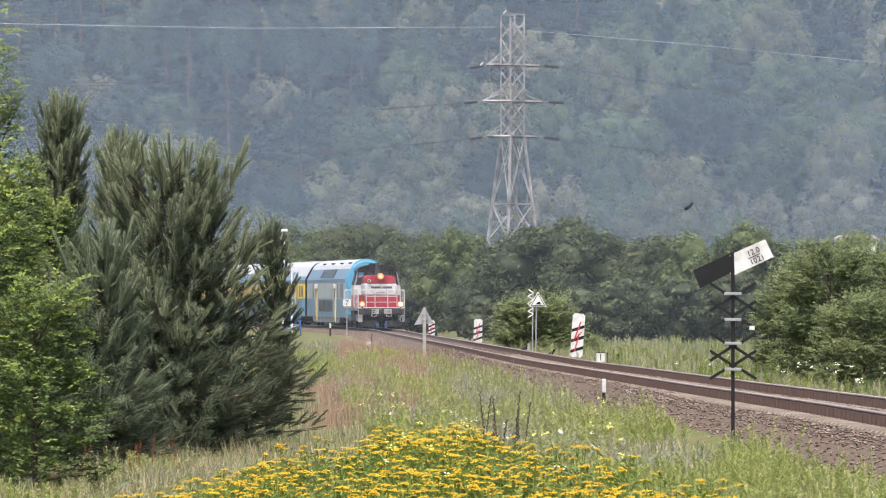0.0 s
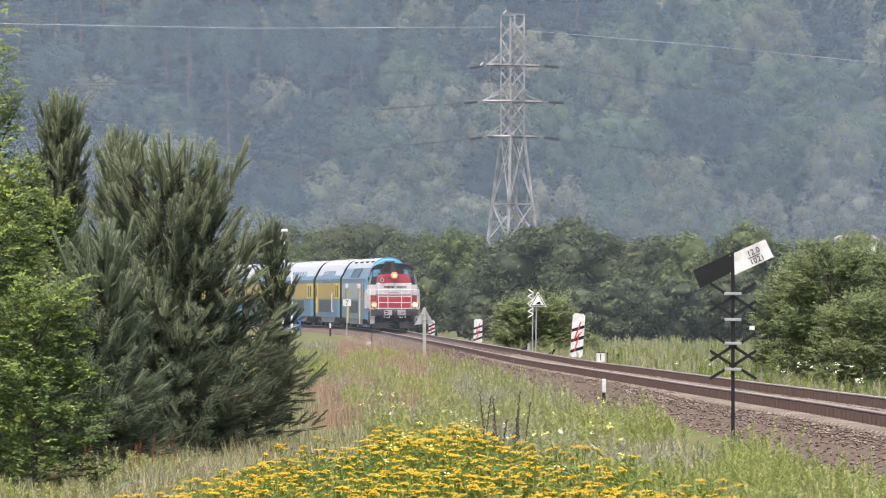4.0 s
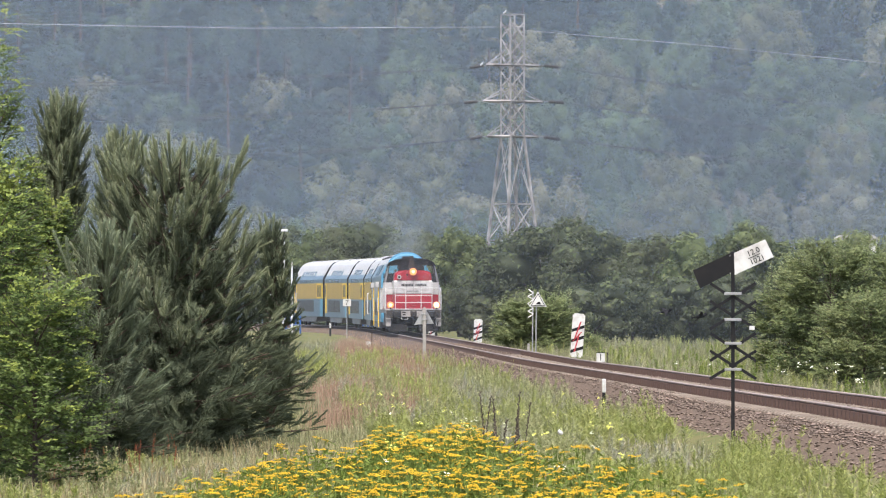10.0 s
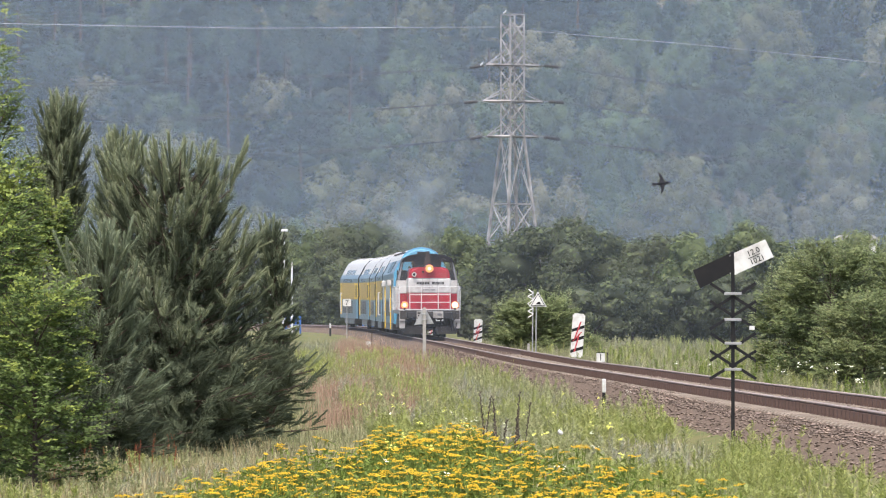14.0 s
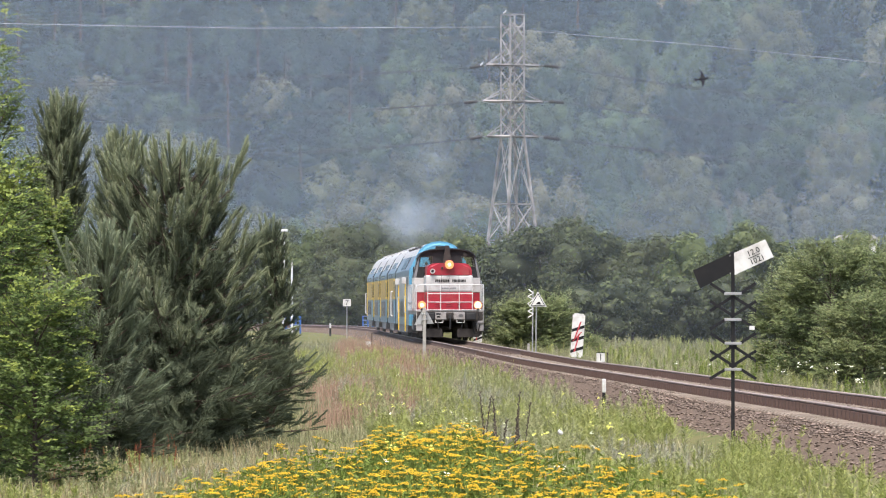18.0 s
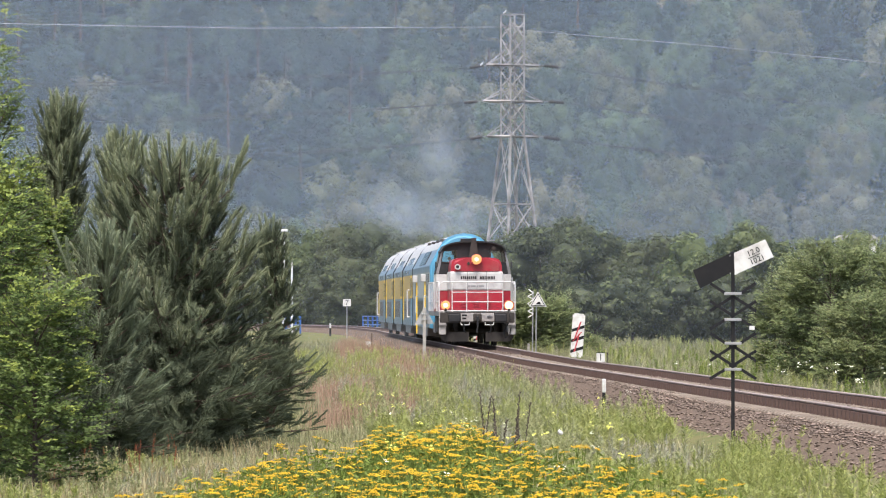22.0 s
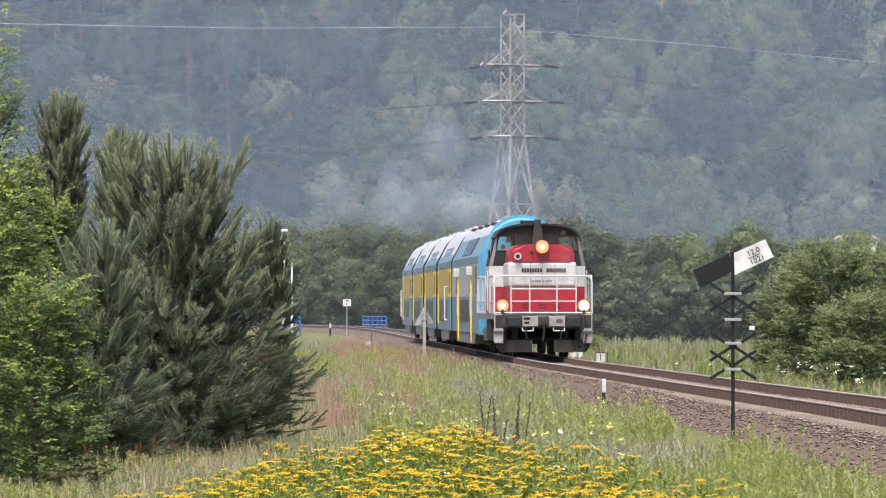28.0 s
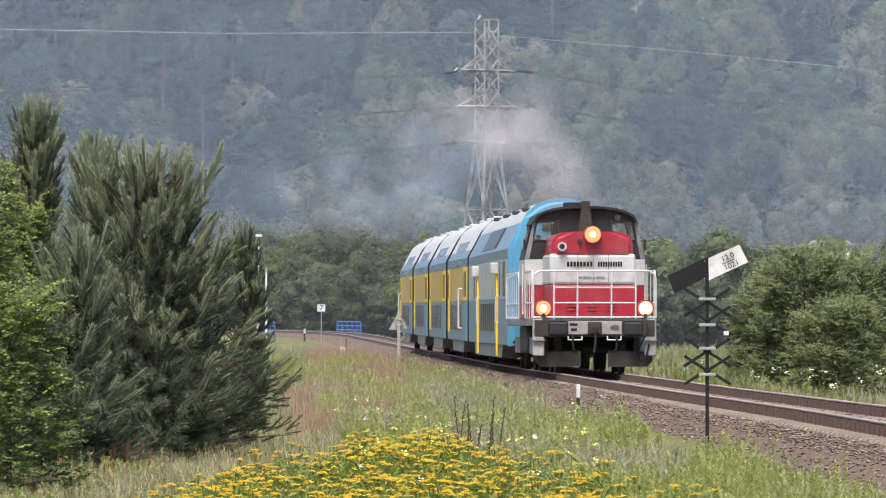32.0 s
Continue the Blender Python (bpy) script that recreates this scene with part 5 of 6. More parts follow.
def forest():
    """The wooded hillside, one mass of crowns."""
    r = np.random.default_rng(11)
    protos = []
    for k in range(12):
        if 6 <= k < 9:      # pines: flat tiers of clumps high up on a bare trunk
            mains, subs = crown_lumps(k, 13, 6, 0.78, 0.19, -0.9, (0.13, 0.20), 0.35, 0.34)
        elif k >= 9:        # undergrowth
            mains, subs = crown_lumps(k, 7, 3, 0.42, 0.36, -0.4, (0.18, 0.26), 0.9, 0.34)
        else:
            mains, subs = crown_lumps(k, 17, 7, 0.56, 0.34, -0.65, (0.13, 0.20), 0.85, 0.35)
        CV, CQ = crown_cores(k, mains, 0.62, LUMP, 0.35)
        P, N = crown_points(k, subs, 19, 0.3)
        P2, N2 = crown_points(k + 30, mains, 58 if k < 9 else 22, 0.5)
        P, N = np.concatenate([P, P2]), np.concatenate([N, N2])
        high = (P[:, 2] > 0.42) | (np.arange(len(P)) % 3 == 0)
        protos.append((P[high], N[high], CV, CQ))
    VV, QQ, segs, kinds, o = [], [], [], [], 0

    def grow(xx, dd, h, w, which, kind):
        nonlocal o
        P, N, CV, CQ = protos[which]
        a = r.uniform(0, 6.28)
        c, s = math.cos(a), math.sin(a)
        z = ground_z(xx, dd) - 0.3

        def place(A, lift):
            return np.stack([(A[:, 0] * c - A[:, 1] * s) * w + xx, (A[:, 0] * s + A[:, 1] * c) * w + dd, A[:, 2] * h + lift], 1)

        M = np.stack([N[:, 0] * c - N[:, 1] * s, N[:, 0] * s + N[:, 1] * c, N[:, 2] + 0.3], 1)
        V, Q = leaf_tris(place(P, z), np.where(np.arange(len(P)) % 4 == 0, 0.32, 0.21) * (0.75 + 0.035 * w), 0.75, M)
        for A, B in ((V, Q), (place(CV, z), CQ)):
            VV.append(A)
            QQ.append(B + o)
            kinds.append(np.full(len(B), kind))
            o += len(A)

    for row, d in enumerate(np.arange(598, 786, 13.0)):
        half = 784 * d / F + 6
        for x in np.arange(-half + (4.4 if row % 2 else 0), half, 8.8):
            xx, dd = x + r.uniform(-2.4, 2.4), d + r.uniform(-5, 5)
            if abs(xx - 6.2) < 5 and dd < 606:
                continue
            z = ground_z(xx, dd)
            px = 784 + xx * F / dd
            drift = noise.noise(Vector((xx * 0.035, dd * 0.02, 2)))
            # the upper slope on one side is a stand of tall pines above a low broadleaf storey
            stand = dd > 668 and px < 960 + 260 * drift and not (620 < px < 900 and dd < 690)
            if stand and r.random() < 0.62:
                h, w = r.uniform(12.5, 17.0), r.uniform(5.0, 7.5)
                segs.append(((xx, dd, z), (xx + r.uniform(-0.4, 0.4), dd, z + h * 0.9), 0.17, 0.07))
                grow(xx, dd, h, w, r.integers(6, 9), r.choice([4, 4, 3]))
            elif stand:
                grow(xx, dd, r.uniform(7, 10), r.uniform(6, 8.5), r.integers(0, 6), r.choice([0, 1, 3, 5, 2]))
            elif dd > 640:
                # Blackish and deep-green crowns here paint the shadowed hollow of the slope.
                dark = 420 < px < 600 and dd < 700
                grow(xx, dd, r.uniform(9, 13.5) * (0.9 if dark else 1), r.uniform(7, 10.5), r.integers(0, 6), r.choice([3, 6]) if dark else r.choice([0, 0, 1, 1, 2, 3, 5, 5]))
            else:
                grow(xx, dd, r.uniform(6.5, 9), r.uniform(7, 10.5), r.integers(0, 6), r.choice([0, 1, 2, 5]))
            # Low dark undergrowth fills the gaps, shade between crowns put into its colour.
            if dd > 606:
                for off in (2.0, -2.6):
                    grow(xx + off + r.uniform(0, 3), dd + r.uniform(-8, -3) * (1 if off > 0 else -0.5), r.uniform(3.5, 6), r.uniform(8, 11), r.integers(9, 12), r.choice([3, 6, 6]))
    # the broad crowns along the foot of the hill
    for px, py, wpx, kind in ((985, 306, 140, 2), (1085, 345, 130, 5), (1175, 316, 225, 1), (1290, 352, 130, 5), (1385, 330, 170, 2), (1452, 350, 120, 1), (1545, 368, 130, 1), (640, 336, 200, 2), (545, 366, 130, 5), (735, 350, 160, 1), (830, 365, 140, 5), (450, 350, 150, 1)):
        f = on_ground(px, 597.0)
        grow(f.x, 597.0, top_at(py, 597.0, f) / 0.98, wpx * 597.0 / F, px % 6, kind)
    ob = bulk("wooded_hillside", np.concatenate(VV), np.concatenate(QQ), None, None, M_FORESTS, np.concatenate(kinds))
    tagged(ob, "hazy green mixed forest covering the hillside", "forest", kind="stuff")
    V, Q = branch_tubes(segs, 6)
    tagged(bulk("pine_trunks", V, Q, M_PINEBARK), "reddish bare pine trunks among the hillside crowns", "tree trunks", kind="stuff")


forest()


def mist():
    # Translucent sheets hung across the view stand in for distance haze.
    for d, m, lab in ((588, M_HAZE, "translucent sheet standing in for pale blue haze before the hillside"), (286, M_HAZE2, "translucent sheet standing in for thin haze over the meadow")):
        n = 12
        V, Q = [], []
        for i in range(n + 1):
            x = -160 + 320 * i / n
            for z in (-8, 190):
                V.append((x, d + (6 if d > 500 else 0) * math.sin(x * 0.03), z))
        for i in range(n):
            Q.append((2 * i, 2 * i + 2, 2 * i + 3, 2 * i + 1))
        tagged(bulk("haze_sheet", V, Q, m), lab, "mist", kind="structure")


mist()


# ---- grass and flowers ----
def blades(P, height, width, per, spread, lean=0.35):
    """Tufts: each blade a long bent leaf of two pieces."""
    n = len(P) * per
    base = np.repeat(P, per, 0) + np.concatenate([RNG.normal(0, spread, (n, 2)), np.zeros((n, 1))], 1)
    h = np.repeat(height, per) * RNG.uniform(0.55, 1.15, n)
    a = RNG.uniform(0, 6.28, n)
    k = RNG.uniform(0.05, 1.0, n) * lean
    d = np.stack([np.cos(a) * k, np.sin(a) * k, np.zeros(n)], 1)
    s = np.stack([-np.sin(a), np.cos(a) * 0.3, np.zeros(n)], 1) * np.repeat(width, per)[:, None]
    z = np.array([0, 0, 1.0])
    m = base + d * h[:, None] * 0.35 + z * h[:, None] * 0.6
    t = base + d * h[:, None] * 1.0 + z * h[:, None] * (1 - 0.25 * k[:, None])
    V = np.stack([base - s, base + s, m + s * 0.8, m - s * 0.8, t], 1)
    tri = np.array([(0, 1, 2), (0, 2, 3), (3, 2, 4)])
    return V.reshape(-1, 3), (tri[None] + 5 * np.arange(n)[:, None, None]).reshape(-1, 3)


def scatter(n, d0, d1, px0, px1, test, power=1.0):
    out = []
    r = np.random.default_rng(int(d0 * 7 + px0 + n))
    tries = 0
    while len(out) < n and tries < n * 8:
        tries += 1
        d = d0 + (d1 - d0) * r.random() ** power
        px = r.uniform(px0, px1)
        x = (px - 784) * d / F
        if test(px, x, d):
            out.append((x, d, ground_z(x, d) - 0.02))
    return np.array(out)


def off_track(px, x, d):
    return abs(ty(x, d)) > 2.75


def in_tansy(px, x, d):
    """The tansy patch as a shape on the plan: broad near by, running out to a point up the bank."""
    if d > 78 or d < 45:
        return False
    c = 0.35 * noise.noise(Vector((x * 0.5, d * 0.12, 9)))
    left = float(np.interp(d, (48, 60, 66, 72, 78), (-2.3, -2.15, -1.6, -0.75, 0.0))) + c
    right = float(np.interp(d, (48, 56, 60, 66, 72, 78), (2.65, 2.4, 1.5, 0.9, 0.6, 0.25))) + c
    edge = smooth(left - 0.3, left + 0.9, x) * smooth(right + 0.3, right - 0.5, x)
    if (math.sin(x * 917.3 + d * 431.7) * 0.5 + 0.5) > 0.08 + 0.92 * edge:
        return False
    return left - 0.3 < x < right + 0.3 and noise.noise(Vector((x * 1.3, d * 0.3, 4))) > -0.16


def plumes(P, height, k, leaf, wide):
    """Slender weeds: one upright stem each, set with narrow leaves that shorten towards the tip."""
    n = len(P)
    f = np.sqrt(RNG.uniform(0.03, 1.0, (n, k)))
    bend = RNG.normal(0, 0.10, (n, 1, 2)) * f[..., None] ** 2
    C = np.concatenate([P[:, None, :2] + bend * height[:, None, None], P[:, None, 2:3] + (f * height[:, None])[..., None]], 2)
    a = RNG.uniform(0, 6.28, (n, k))
    up = RNG.uniform(0.1, 1.1, (n, k))
    d = np.stack([np.cos(a), np.sin(a), up], 2)
    ln = leaf * (1.25 - f) * RNG.uniform(0.6, 1.2, (n, k))
    s = np.stack([-np.sin(a), np.cos(a), np.zeros((n, k))], 2) * wide + np.stack([np.zeros((n, k)), np.zeros((n, k)), np.full((n, k), wide * 0.7)], 2)
    L = np.stack([C - s, C + s, C + d * ln[..., None]], 2).reshape(-1, 3)
    V, Q = branch_tubes([(p, (p[0] + b[0], p[1] + b[1], p[2] + h), 0.004, 0.002) for p, b, h in zip(P, bend[:, -1] * height[:, None], height)], 3)
    V = np.array(V)
    T = np.array([(q[0], q[1], q[2]) for q in Q] + [(q[0], q[2], q[3]) for q in Q])
    return np.concatenate([L, V]), np.concatenate([np.arange(len(L)).reshape(-1, 3), T + len(L)])


def meadow():
    left = lambda px, x, d: off_track(px, x, d) and x < tx(d)
    P = np.concatenate([scatter(3300, 40, 92, -60, 1640, left, 1.0), scatter(1500, 85, 130, 300, 1640, left, 1.0)])
    h = RNG.uniform(0.14, 0.36, len(P)) * np.array([1.25 if noise.noise(Vector((p[0] * 0.7, p[1] * 0.15, 6))) > 0 else 0.8 for p in P])
    V, Q = blades(P, h, np.full(len(P), 0.0034), 10, 0.12, 1.4)
    tagged(bulk("meadow_grass", V, Q, M_GRASS), "tall green and straw-coloured meadow grass", "grass", kind="stuff")
    P = scatter(2600, 125, 330, 480, 1640, left, 1.2)
    V, Q = blades(P, RNG.uniform(0.25, 0.5, len(P)), np.full(len(P), 0.0055), 11, 0.25, 1.3)
    tagged(bulk("bank_grass", V, Q, M_FIELD), "rough grass on the railway bank", "grass", kind="stuff")
    right = lambda px, x, d: off_track(px, x, d) and x > tx(d)
    P = scatter(4200, 90, 345, 780, 1640, right, 0.8)
    V, Q = blades(P, RNG.uniform(0.25, 0.6, len(P)), np.full(len(P), 0.006), 9, 0.3, 1.3)
    tagged(bulk("field_grass", V, Q, M_FIELD), "pale green grass beyond the railway", "grass", kind="stuff")
    P = np.concatenate([scatter(150, 74, 92, 40, 520, left, 1.0), scatter(110, 64, 76, -40, 420, left, 1.0)])
    V, Q = blades(P, RNG.uniform(0.18, 0.42, len(P)), np.full(len(P), 0.0025), 16, 0.12, 0.9)
    tagged(bulk("dry_grass", V, Q, M_DRY), "straw-coloured dry grass before the pines", "dry grass", kind="stuff")
    P = np.concatenate([scatter(620, 165, 330, 600, 820, left, 1.0), scatter(260, 110, 170, 560, 760, lambda px, x, d: left(px, x, d) and noise.noise(Vector((x * 0.8, d * 0.08, 31))) > 0.05, 1.0)])
    V, Q = blades(P, RNG.uniform(0.35, 0.75, len(P)), np.full(len(P), 0.0035), 24, 0.22, 0.45)
    tagged(bulk("dry_sorrel", V, Q, M_SORREL), "reddish-brown dry weeds on the bank", "weeds", kind="stuff")
    P = scatter(240, 120, 260, 1020, 1568, lambda px, x, d: right(px, x, d) and noise.noise(Vector((x * 0.5, d * 0.06, 12))) > 0.0, 1.0)
    V, Q = plumes(P, RNG.uniform(0.4, 0.75, len(P)), 60, 0.12, 0.008)
    tagged(bulk("field_weeds", V, Q, M_HERB), "yellow-green weeds in patches beyond the railway", "weeds", kind="stuff")
    P = scatter(26, 74, 86, 60, 320, left, 1.0)
    V, Q = plumes(P, RNG.uniform(0.3, 0.55, len(P)), 60, 0.05, 0.006)
    tagged(bulk("dock_spikes", V, Q, M_DOCK), "rust-red dock seed spikes in the grass", "weeds", kind="stuff")
    # soft light green weeds along the bank and beyond the line
    spots = ((scatter(2300, 72, 230, 480, 1400, lambda px, x, d: left(px, x, d) and ty(x, d) > -7 and noise.noise(Vector((x * 0.6, d * 0.09, 8))) > -0.15, 0.9), 0.35, 0.8, 0.13),
             (scatter(420, 110, 330, 800, 1500, right, 1.0), 0.35, 0.75, 0.15),
             (scatter(700, 56, 78, 840, 1640, left, 1.0), 0.28, 0.6, 0.10),
             (scatter(420, 64, 84, -40, 520, left, 1.0), 0.16, 0.34, 0.08))
    kinds = (("bank_weeds", M_BANKHERB, "soft light green weeds crowding the bank"), ("grey_bank_weeds", M_GREYHERB, "grey-green weeds going to seed on the bank"), ("fresh_bank_weeds", M_FRESHHERB, "fresh yellow-green weeds on the bank"))
    for which, (nm, mt, lab) in enumerate(kinds):
        VV, QQ, o = [], [], 0
        for P, low, high, leaf in spots:
            v = np.array([noise.noise(Vector((p[0] * 0.75, p[1] * 0.07, 21))) for p in P]) + RNG.normal(0, 0.06, len(P))
            P = P[(v < 0.08) & (v > -0.2)] if which == 0 else (P[v <= -0.2] if which == 1 else P[v >= 0.08])
            # each plant is a clump of a few stems
            c = RNG.integers(1, 4, len(P))
            tall = np.repeat(RNG.uniform(low, high, len(P)), c) * RNG.uniform(0.7, 1.0, c.sum()) * (0.85 if which == 1 else 1.0)
            P = np.repeat(P, c, 0) + np.concatenate([RNG.normal(0, 0.05, (c.sum(), 2)), np.zeros((c.sum(), 1))], 1)
            V, Q = plumes(P, tall, 38, leaf * (0.8 if which == 1 else 1.2), 0.0065)
            VV.append(V)
            QQ.append(Q + o)
            o += len(V)
        tagged(bulk(nm, np.concatenate(VV), np.concatenate(QQ), mt), lab, "weeds", kind="stuff")
    # pale flower heads beyond and on the bank
    for nm, mt, args, size in (("white_umbels", M_PALEFLOWER, (34, 120, 190, 1120, 1640, right, 1.0), 0.05), ("bank_flowers", M_LIGHTYELLOW, (38, 60, 100, 640, 1100, left, 1.0), 0.028),
                               ("white_bank_flowers", M_PALEFLOWER, (15, 58, 120, 640, 1400, left, 1.0), 0.024)):
        P = scatter(*args)
        P = P + np.array([0, 0, 1.0]) * RNG.uniform(0.45, 0.85, (len(P), 1))
        P = np.repeat(P, 5, 0) + RNG.normal(0, size * 0.7, (5 * len(P), 3))
        V, Q = leaf_quads(P, np.full(len(P), size), 0.8, 1.0, np.tile([[0, -0.4, 1.0]], (len(P), 1)))
        tagged(bulk(nm, V, Q, mt), "small pale wild flowers in the grass", "wild flowers", kind="stuff")


meadow()


def tansy():
    """Each plant: a few stems of uneven height, feathery leaves, and a flat plate of button flowers on each stem."""
    R0 = scatter(1080, 45, 78, 100, 1560, in_tansy, 1.0)
    tall = 0.60 + 0.16 * np.array([noise.noise(Vector((p[0] * 0.8, p[1] * 0.2, 1))) for p in R0]) + RNG.uniform(-0.10, 0.14, len(R0))
    heads = RNG.integers(1, 5, len(R0))
    P = np.repeat(R0, heads, 0) + np.concatenate([RNG.normal(0, 0.035, (heads.sum(), 2)), np.zeros((heads.sum(), 1))], 1)
    n = len(P)
    h = np.repeat(tall, heads) + RNG.uniform(-0.16, 0.04, n)
    tilt = RNG.normal(0, 0.06, (n, 2))
    tops = P + np.stack([tilt[:, 0], tilt[:, 1], h], 1)
    segs = [(p - np.array([0, 0, 0.05]), t, 0.005, 0.003) for p, t in zip(P, tops)]
    V, Q = branch_tubes(segs, 3)
    tagged(bulk("tansy_stems", V, Q, M_HERB), "upright green tansy stems", "flower stems", kind="stuff")
    k = 46
    f = RNG.uniform(0.10, 0.96, (n, k))
    C = P[:, None] + (tops - P)[:, None] * f[..., None] + RNG.normal(0, 1, (n, k, 3)) * np.array([0.06, 0.06, 0.02])
    C = C.reshape(-1, 3)
    V, Q = leaf_quads(C, np.full(len(C), 0.018), 0.2, 4.5, np.tile([[0, 0, 1.0]], (len(C), 1)))
    tagged(bulk("tansy_foliage", V, Q, M_HERB), "feathery bright green tansy leaves", "foliage", kind="stuff")
    # a flat spray of domed buttons, wider than high
    k = 13
    ang = np.arange(k) * 2.4
    rad = np.sqrt((np.arange(k) + 0.3) / k) * 0.052
    size = RNG.uniform(0.45, 1.2, n)
    cx = tops[:, None, 0] + np.cos(ang)[None] * rad[None] * size[:, None]
    cy = tops[:, None, 1] + np.sin(ang)[None] * rad[None] * size[:, None]
    lean = RNG.normal(0, 0.10, (n, 1))
    cz = tops[:, None, 2] + RNG.normal(0, 0.004, (n, k)) - (rad[None] * size[:, None]) * 0.16 + lean * np.cos(ang)[None] * rad[None]
    C = np.stack([cx, cy, cz], 2).reshape(-1, 3)
    m = len(C)
    w = 5
    a = np.arange(w) * 2 * np.pi / w
    rim = np.stack([np.cos(a), np.sin(a), np.full(w, -0.35)], 1) * 0.0115
    V = np.concatenate([C[:, None] + rim[None], C[:, None] + np.array([[[0, 0, 0.005]]])], 1)
    tri = np.array([(j, (j + 1) % w, w) for j in range(w)])
    tagged(bulk("tansy_flower_heads", V.reshape(-1, 3), (tri[None] + (w + 1) * np.arange(m)[:, None, None]).reshape(-1, 3), M_TANSY), "golden yellow flat tansy flower heads", "flowers", kind="stuff")
    # thin branching stalks that carry each plate
    segs = []
    for t, z in zip(tops, size):
        for q in range(3):
            g = q * 2.09 + t[0] * 9
            segs.append((t - np.array([0, 0, 0.06]), t + np.array([math.cos(g) * 0.035 * z, math.sin(g) * 0.035 * z, -0.008]), 0.0022, 0.0014))
    V, Q = branch_tubes(segs, 3)
    tagged(bulk("tansy_flower_stalks", V, Q, M_HERB), "thin green stalks under the tansy heads", "flower stems", kind="stuff")


tansy()


def dead_stalks():
    rng = random.Random(5)
    for k in range(11):
        f = on_ground(848 + 8 * k + rng.uniform(-3, 3), 74 + rng.uniform(-4, 4))
        T = thing("dead_stalk", "dark dead weed stalk standing in the grass", "dead plant", "dead weed stalks", m=Matrix.Translation(f))
        h = rng.uniform(0.7, 1.15)
        lean = rng.uniform(-0.15, 0.15)
        part("stem", cyl((0, 0, -0.05), (lean, 0, h), 0.006, 0.004, 6), M_BARK, T)
        bm = bmesh.new()
        for q in range(14):
            z = h * (0.6 + 0.4 * q / 14)
            cyl((lean * z / h, 0, z), (lean * z / h + 0.02 * math.cos(q * 2.4), 0.02 * math.sin(q * 2.4), z + 0.02), 0.010, 0.004, 5, bm)
        part("seed_spike", bm, M_BARK, T)


dead_stalks()


def scrap():
    f = at(991, 765, 70.0)
    T = put("plastic_scrap", bmesh.new(), M_SIGNWHITE)
    bm = bmesh.new()
    bmesh.ops.create_icosphere(bm, subdivisions=3, radius=0.04)
    for v in bm.verts:
        v.co *= 0.7 + 0.6 * noise.noise(v.co * 22)
    bm.to_mesh(T.data)
    bm.free()
    T.location = f
    tagged(T, "crumpled white plastic scrap caught in weeds", "litter")


scrap()


# ---- signs and posts ----
def post_sign_pose(px, d):
    return Matrix.Translation(on_ground(px, d))


def gradient_sign():
    d = 81.0
    s = d / F
    f = Vector(((1297 - 784) * s, d, EYE[2] + (538 - 800) * s))
    T = thing("gradient_sign", "black lattice post with a tilted black and white gradient board", "railway sign", m=Matrix.Translation(f))

    def z(py):
        return (800 - py) * s

    part("post", box(-0.022, 0.022, -0.02, 0.02, -0.3, z(446), 0.006), M_SIGNBLACK, T)
    # white arm, rising to the right, with the figures
    wing = [(2 * s, z(448)), (57 * s, z(424)), (72 * s, z(455)), (3 * s, z(487))]
    w = part("white_arm", prism(wing, -0.034, -0.026), M_SIGNWHITE, T, "white enamel arm with black figures")
    ang = math.atan2(z(424) - z(448), 55 * s)
    for txt, cx, cy in (("12.0", 1333, 446), ("1021", 1340, 460)):
        sign_text(txt, 0.098, M_SIGNBLACK, w, Matrix.Translation(((cx - 1297) * s, -0.038, z(cy))) @ Matrix.Rotation(radians(90), 4, "X") @ Matrix.Rotation(ang, 4, "Z"))
    bar = [(27 * s, z(457.7)), (48 * s, z(448.3)), (48.4 * s, z(449.5)), (27.4 * s, z(458.9))]
    part("fraction_bar", prism(bar, -0.039, -0.034), M_SIGNBLACK, w)
    part("black_arm", prism([(-2 * s, z(447)), (-71 * s, z(479)), (-58 * s, z(511)), (-2 * s, z(482))], -0.034, -0.026), M_SIGNBLACK, T, "black enamel arm dipping down")
    for sx, sy in ((-5, 453), (-5, 484)):
        part("bolt", cyl((sx * s, -0.045, z(sy)), (sx * s, -0.03, z(sy)), 0.007, 0.007, 8), M_GALV, T)
    for cy in (520, 566, 608, 654):
        part("clamp", box(-15 * s, 15 * s, -0.05, 0.0, z(cy + 2.4), z(cy - 2.4), 0.004), M_GALV, T, "pale metal clamp plate")
    for k, cy in enumerate((520, 566, 608, 654)):
        for sx in (-1, 1):
            ups = [(14, cy - 1, 40, cy - 18)] if k % 2 == 0 else [(14, cy, 41, cy + 17)]
            if k % 2 == 0:
                ups += [(2, cy + 6, 41, cy + 31)]
            else:
                ups += [(2, cy - 8, 41, cy - 33)]
            for x0, y0, x1, y1 in ups:
                a = Vector((x0 * s * sx, -0.02, z(y0)))
                b = Vector((x1 * s * sx, -0.02 - (0.01 if k % 2 else 0.0), z(y1)))
                dv = (b - a).normalized()
                nv = Vector((-dv.z, 0, dv.x)) * 2.6 * s
                part("lattice_slat", prism([((a + nv).x, (a + nv).z), ((b + nv).x, (b + nv).z), ((b - nv).x, (b - nv).z), ((a - nv).x, (a - nv).z)], -0.024 - 0.012 * (k % 2), -0.014 - 0.012 * (k % 2)), M_SIGNBLACK, T)
    part("white_patch", box(29 * s, 38 * s, -0.043, -0.037, z(584), z(577)), M_SIGNWHITE, T)
    part("lattice_gusset", box(-7 * s, 7 * s, -0.03, -0.02, z(615), z(609)), M_SIGNBLACK, T)
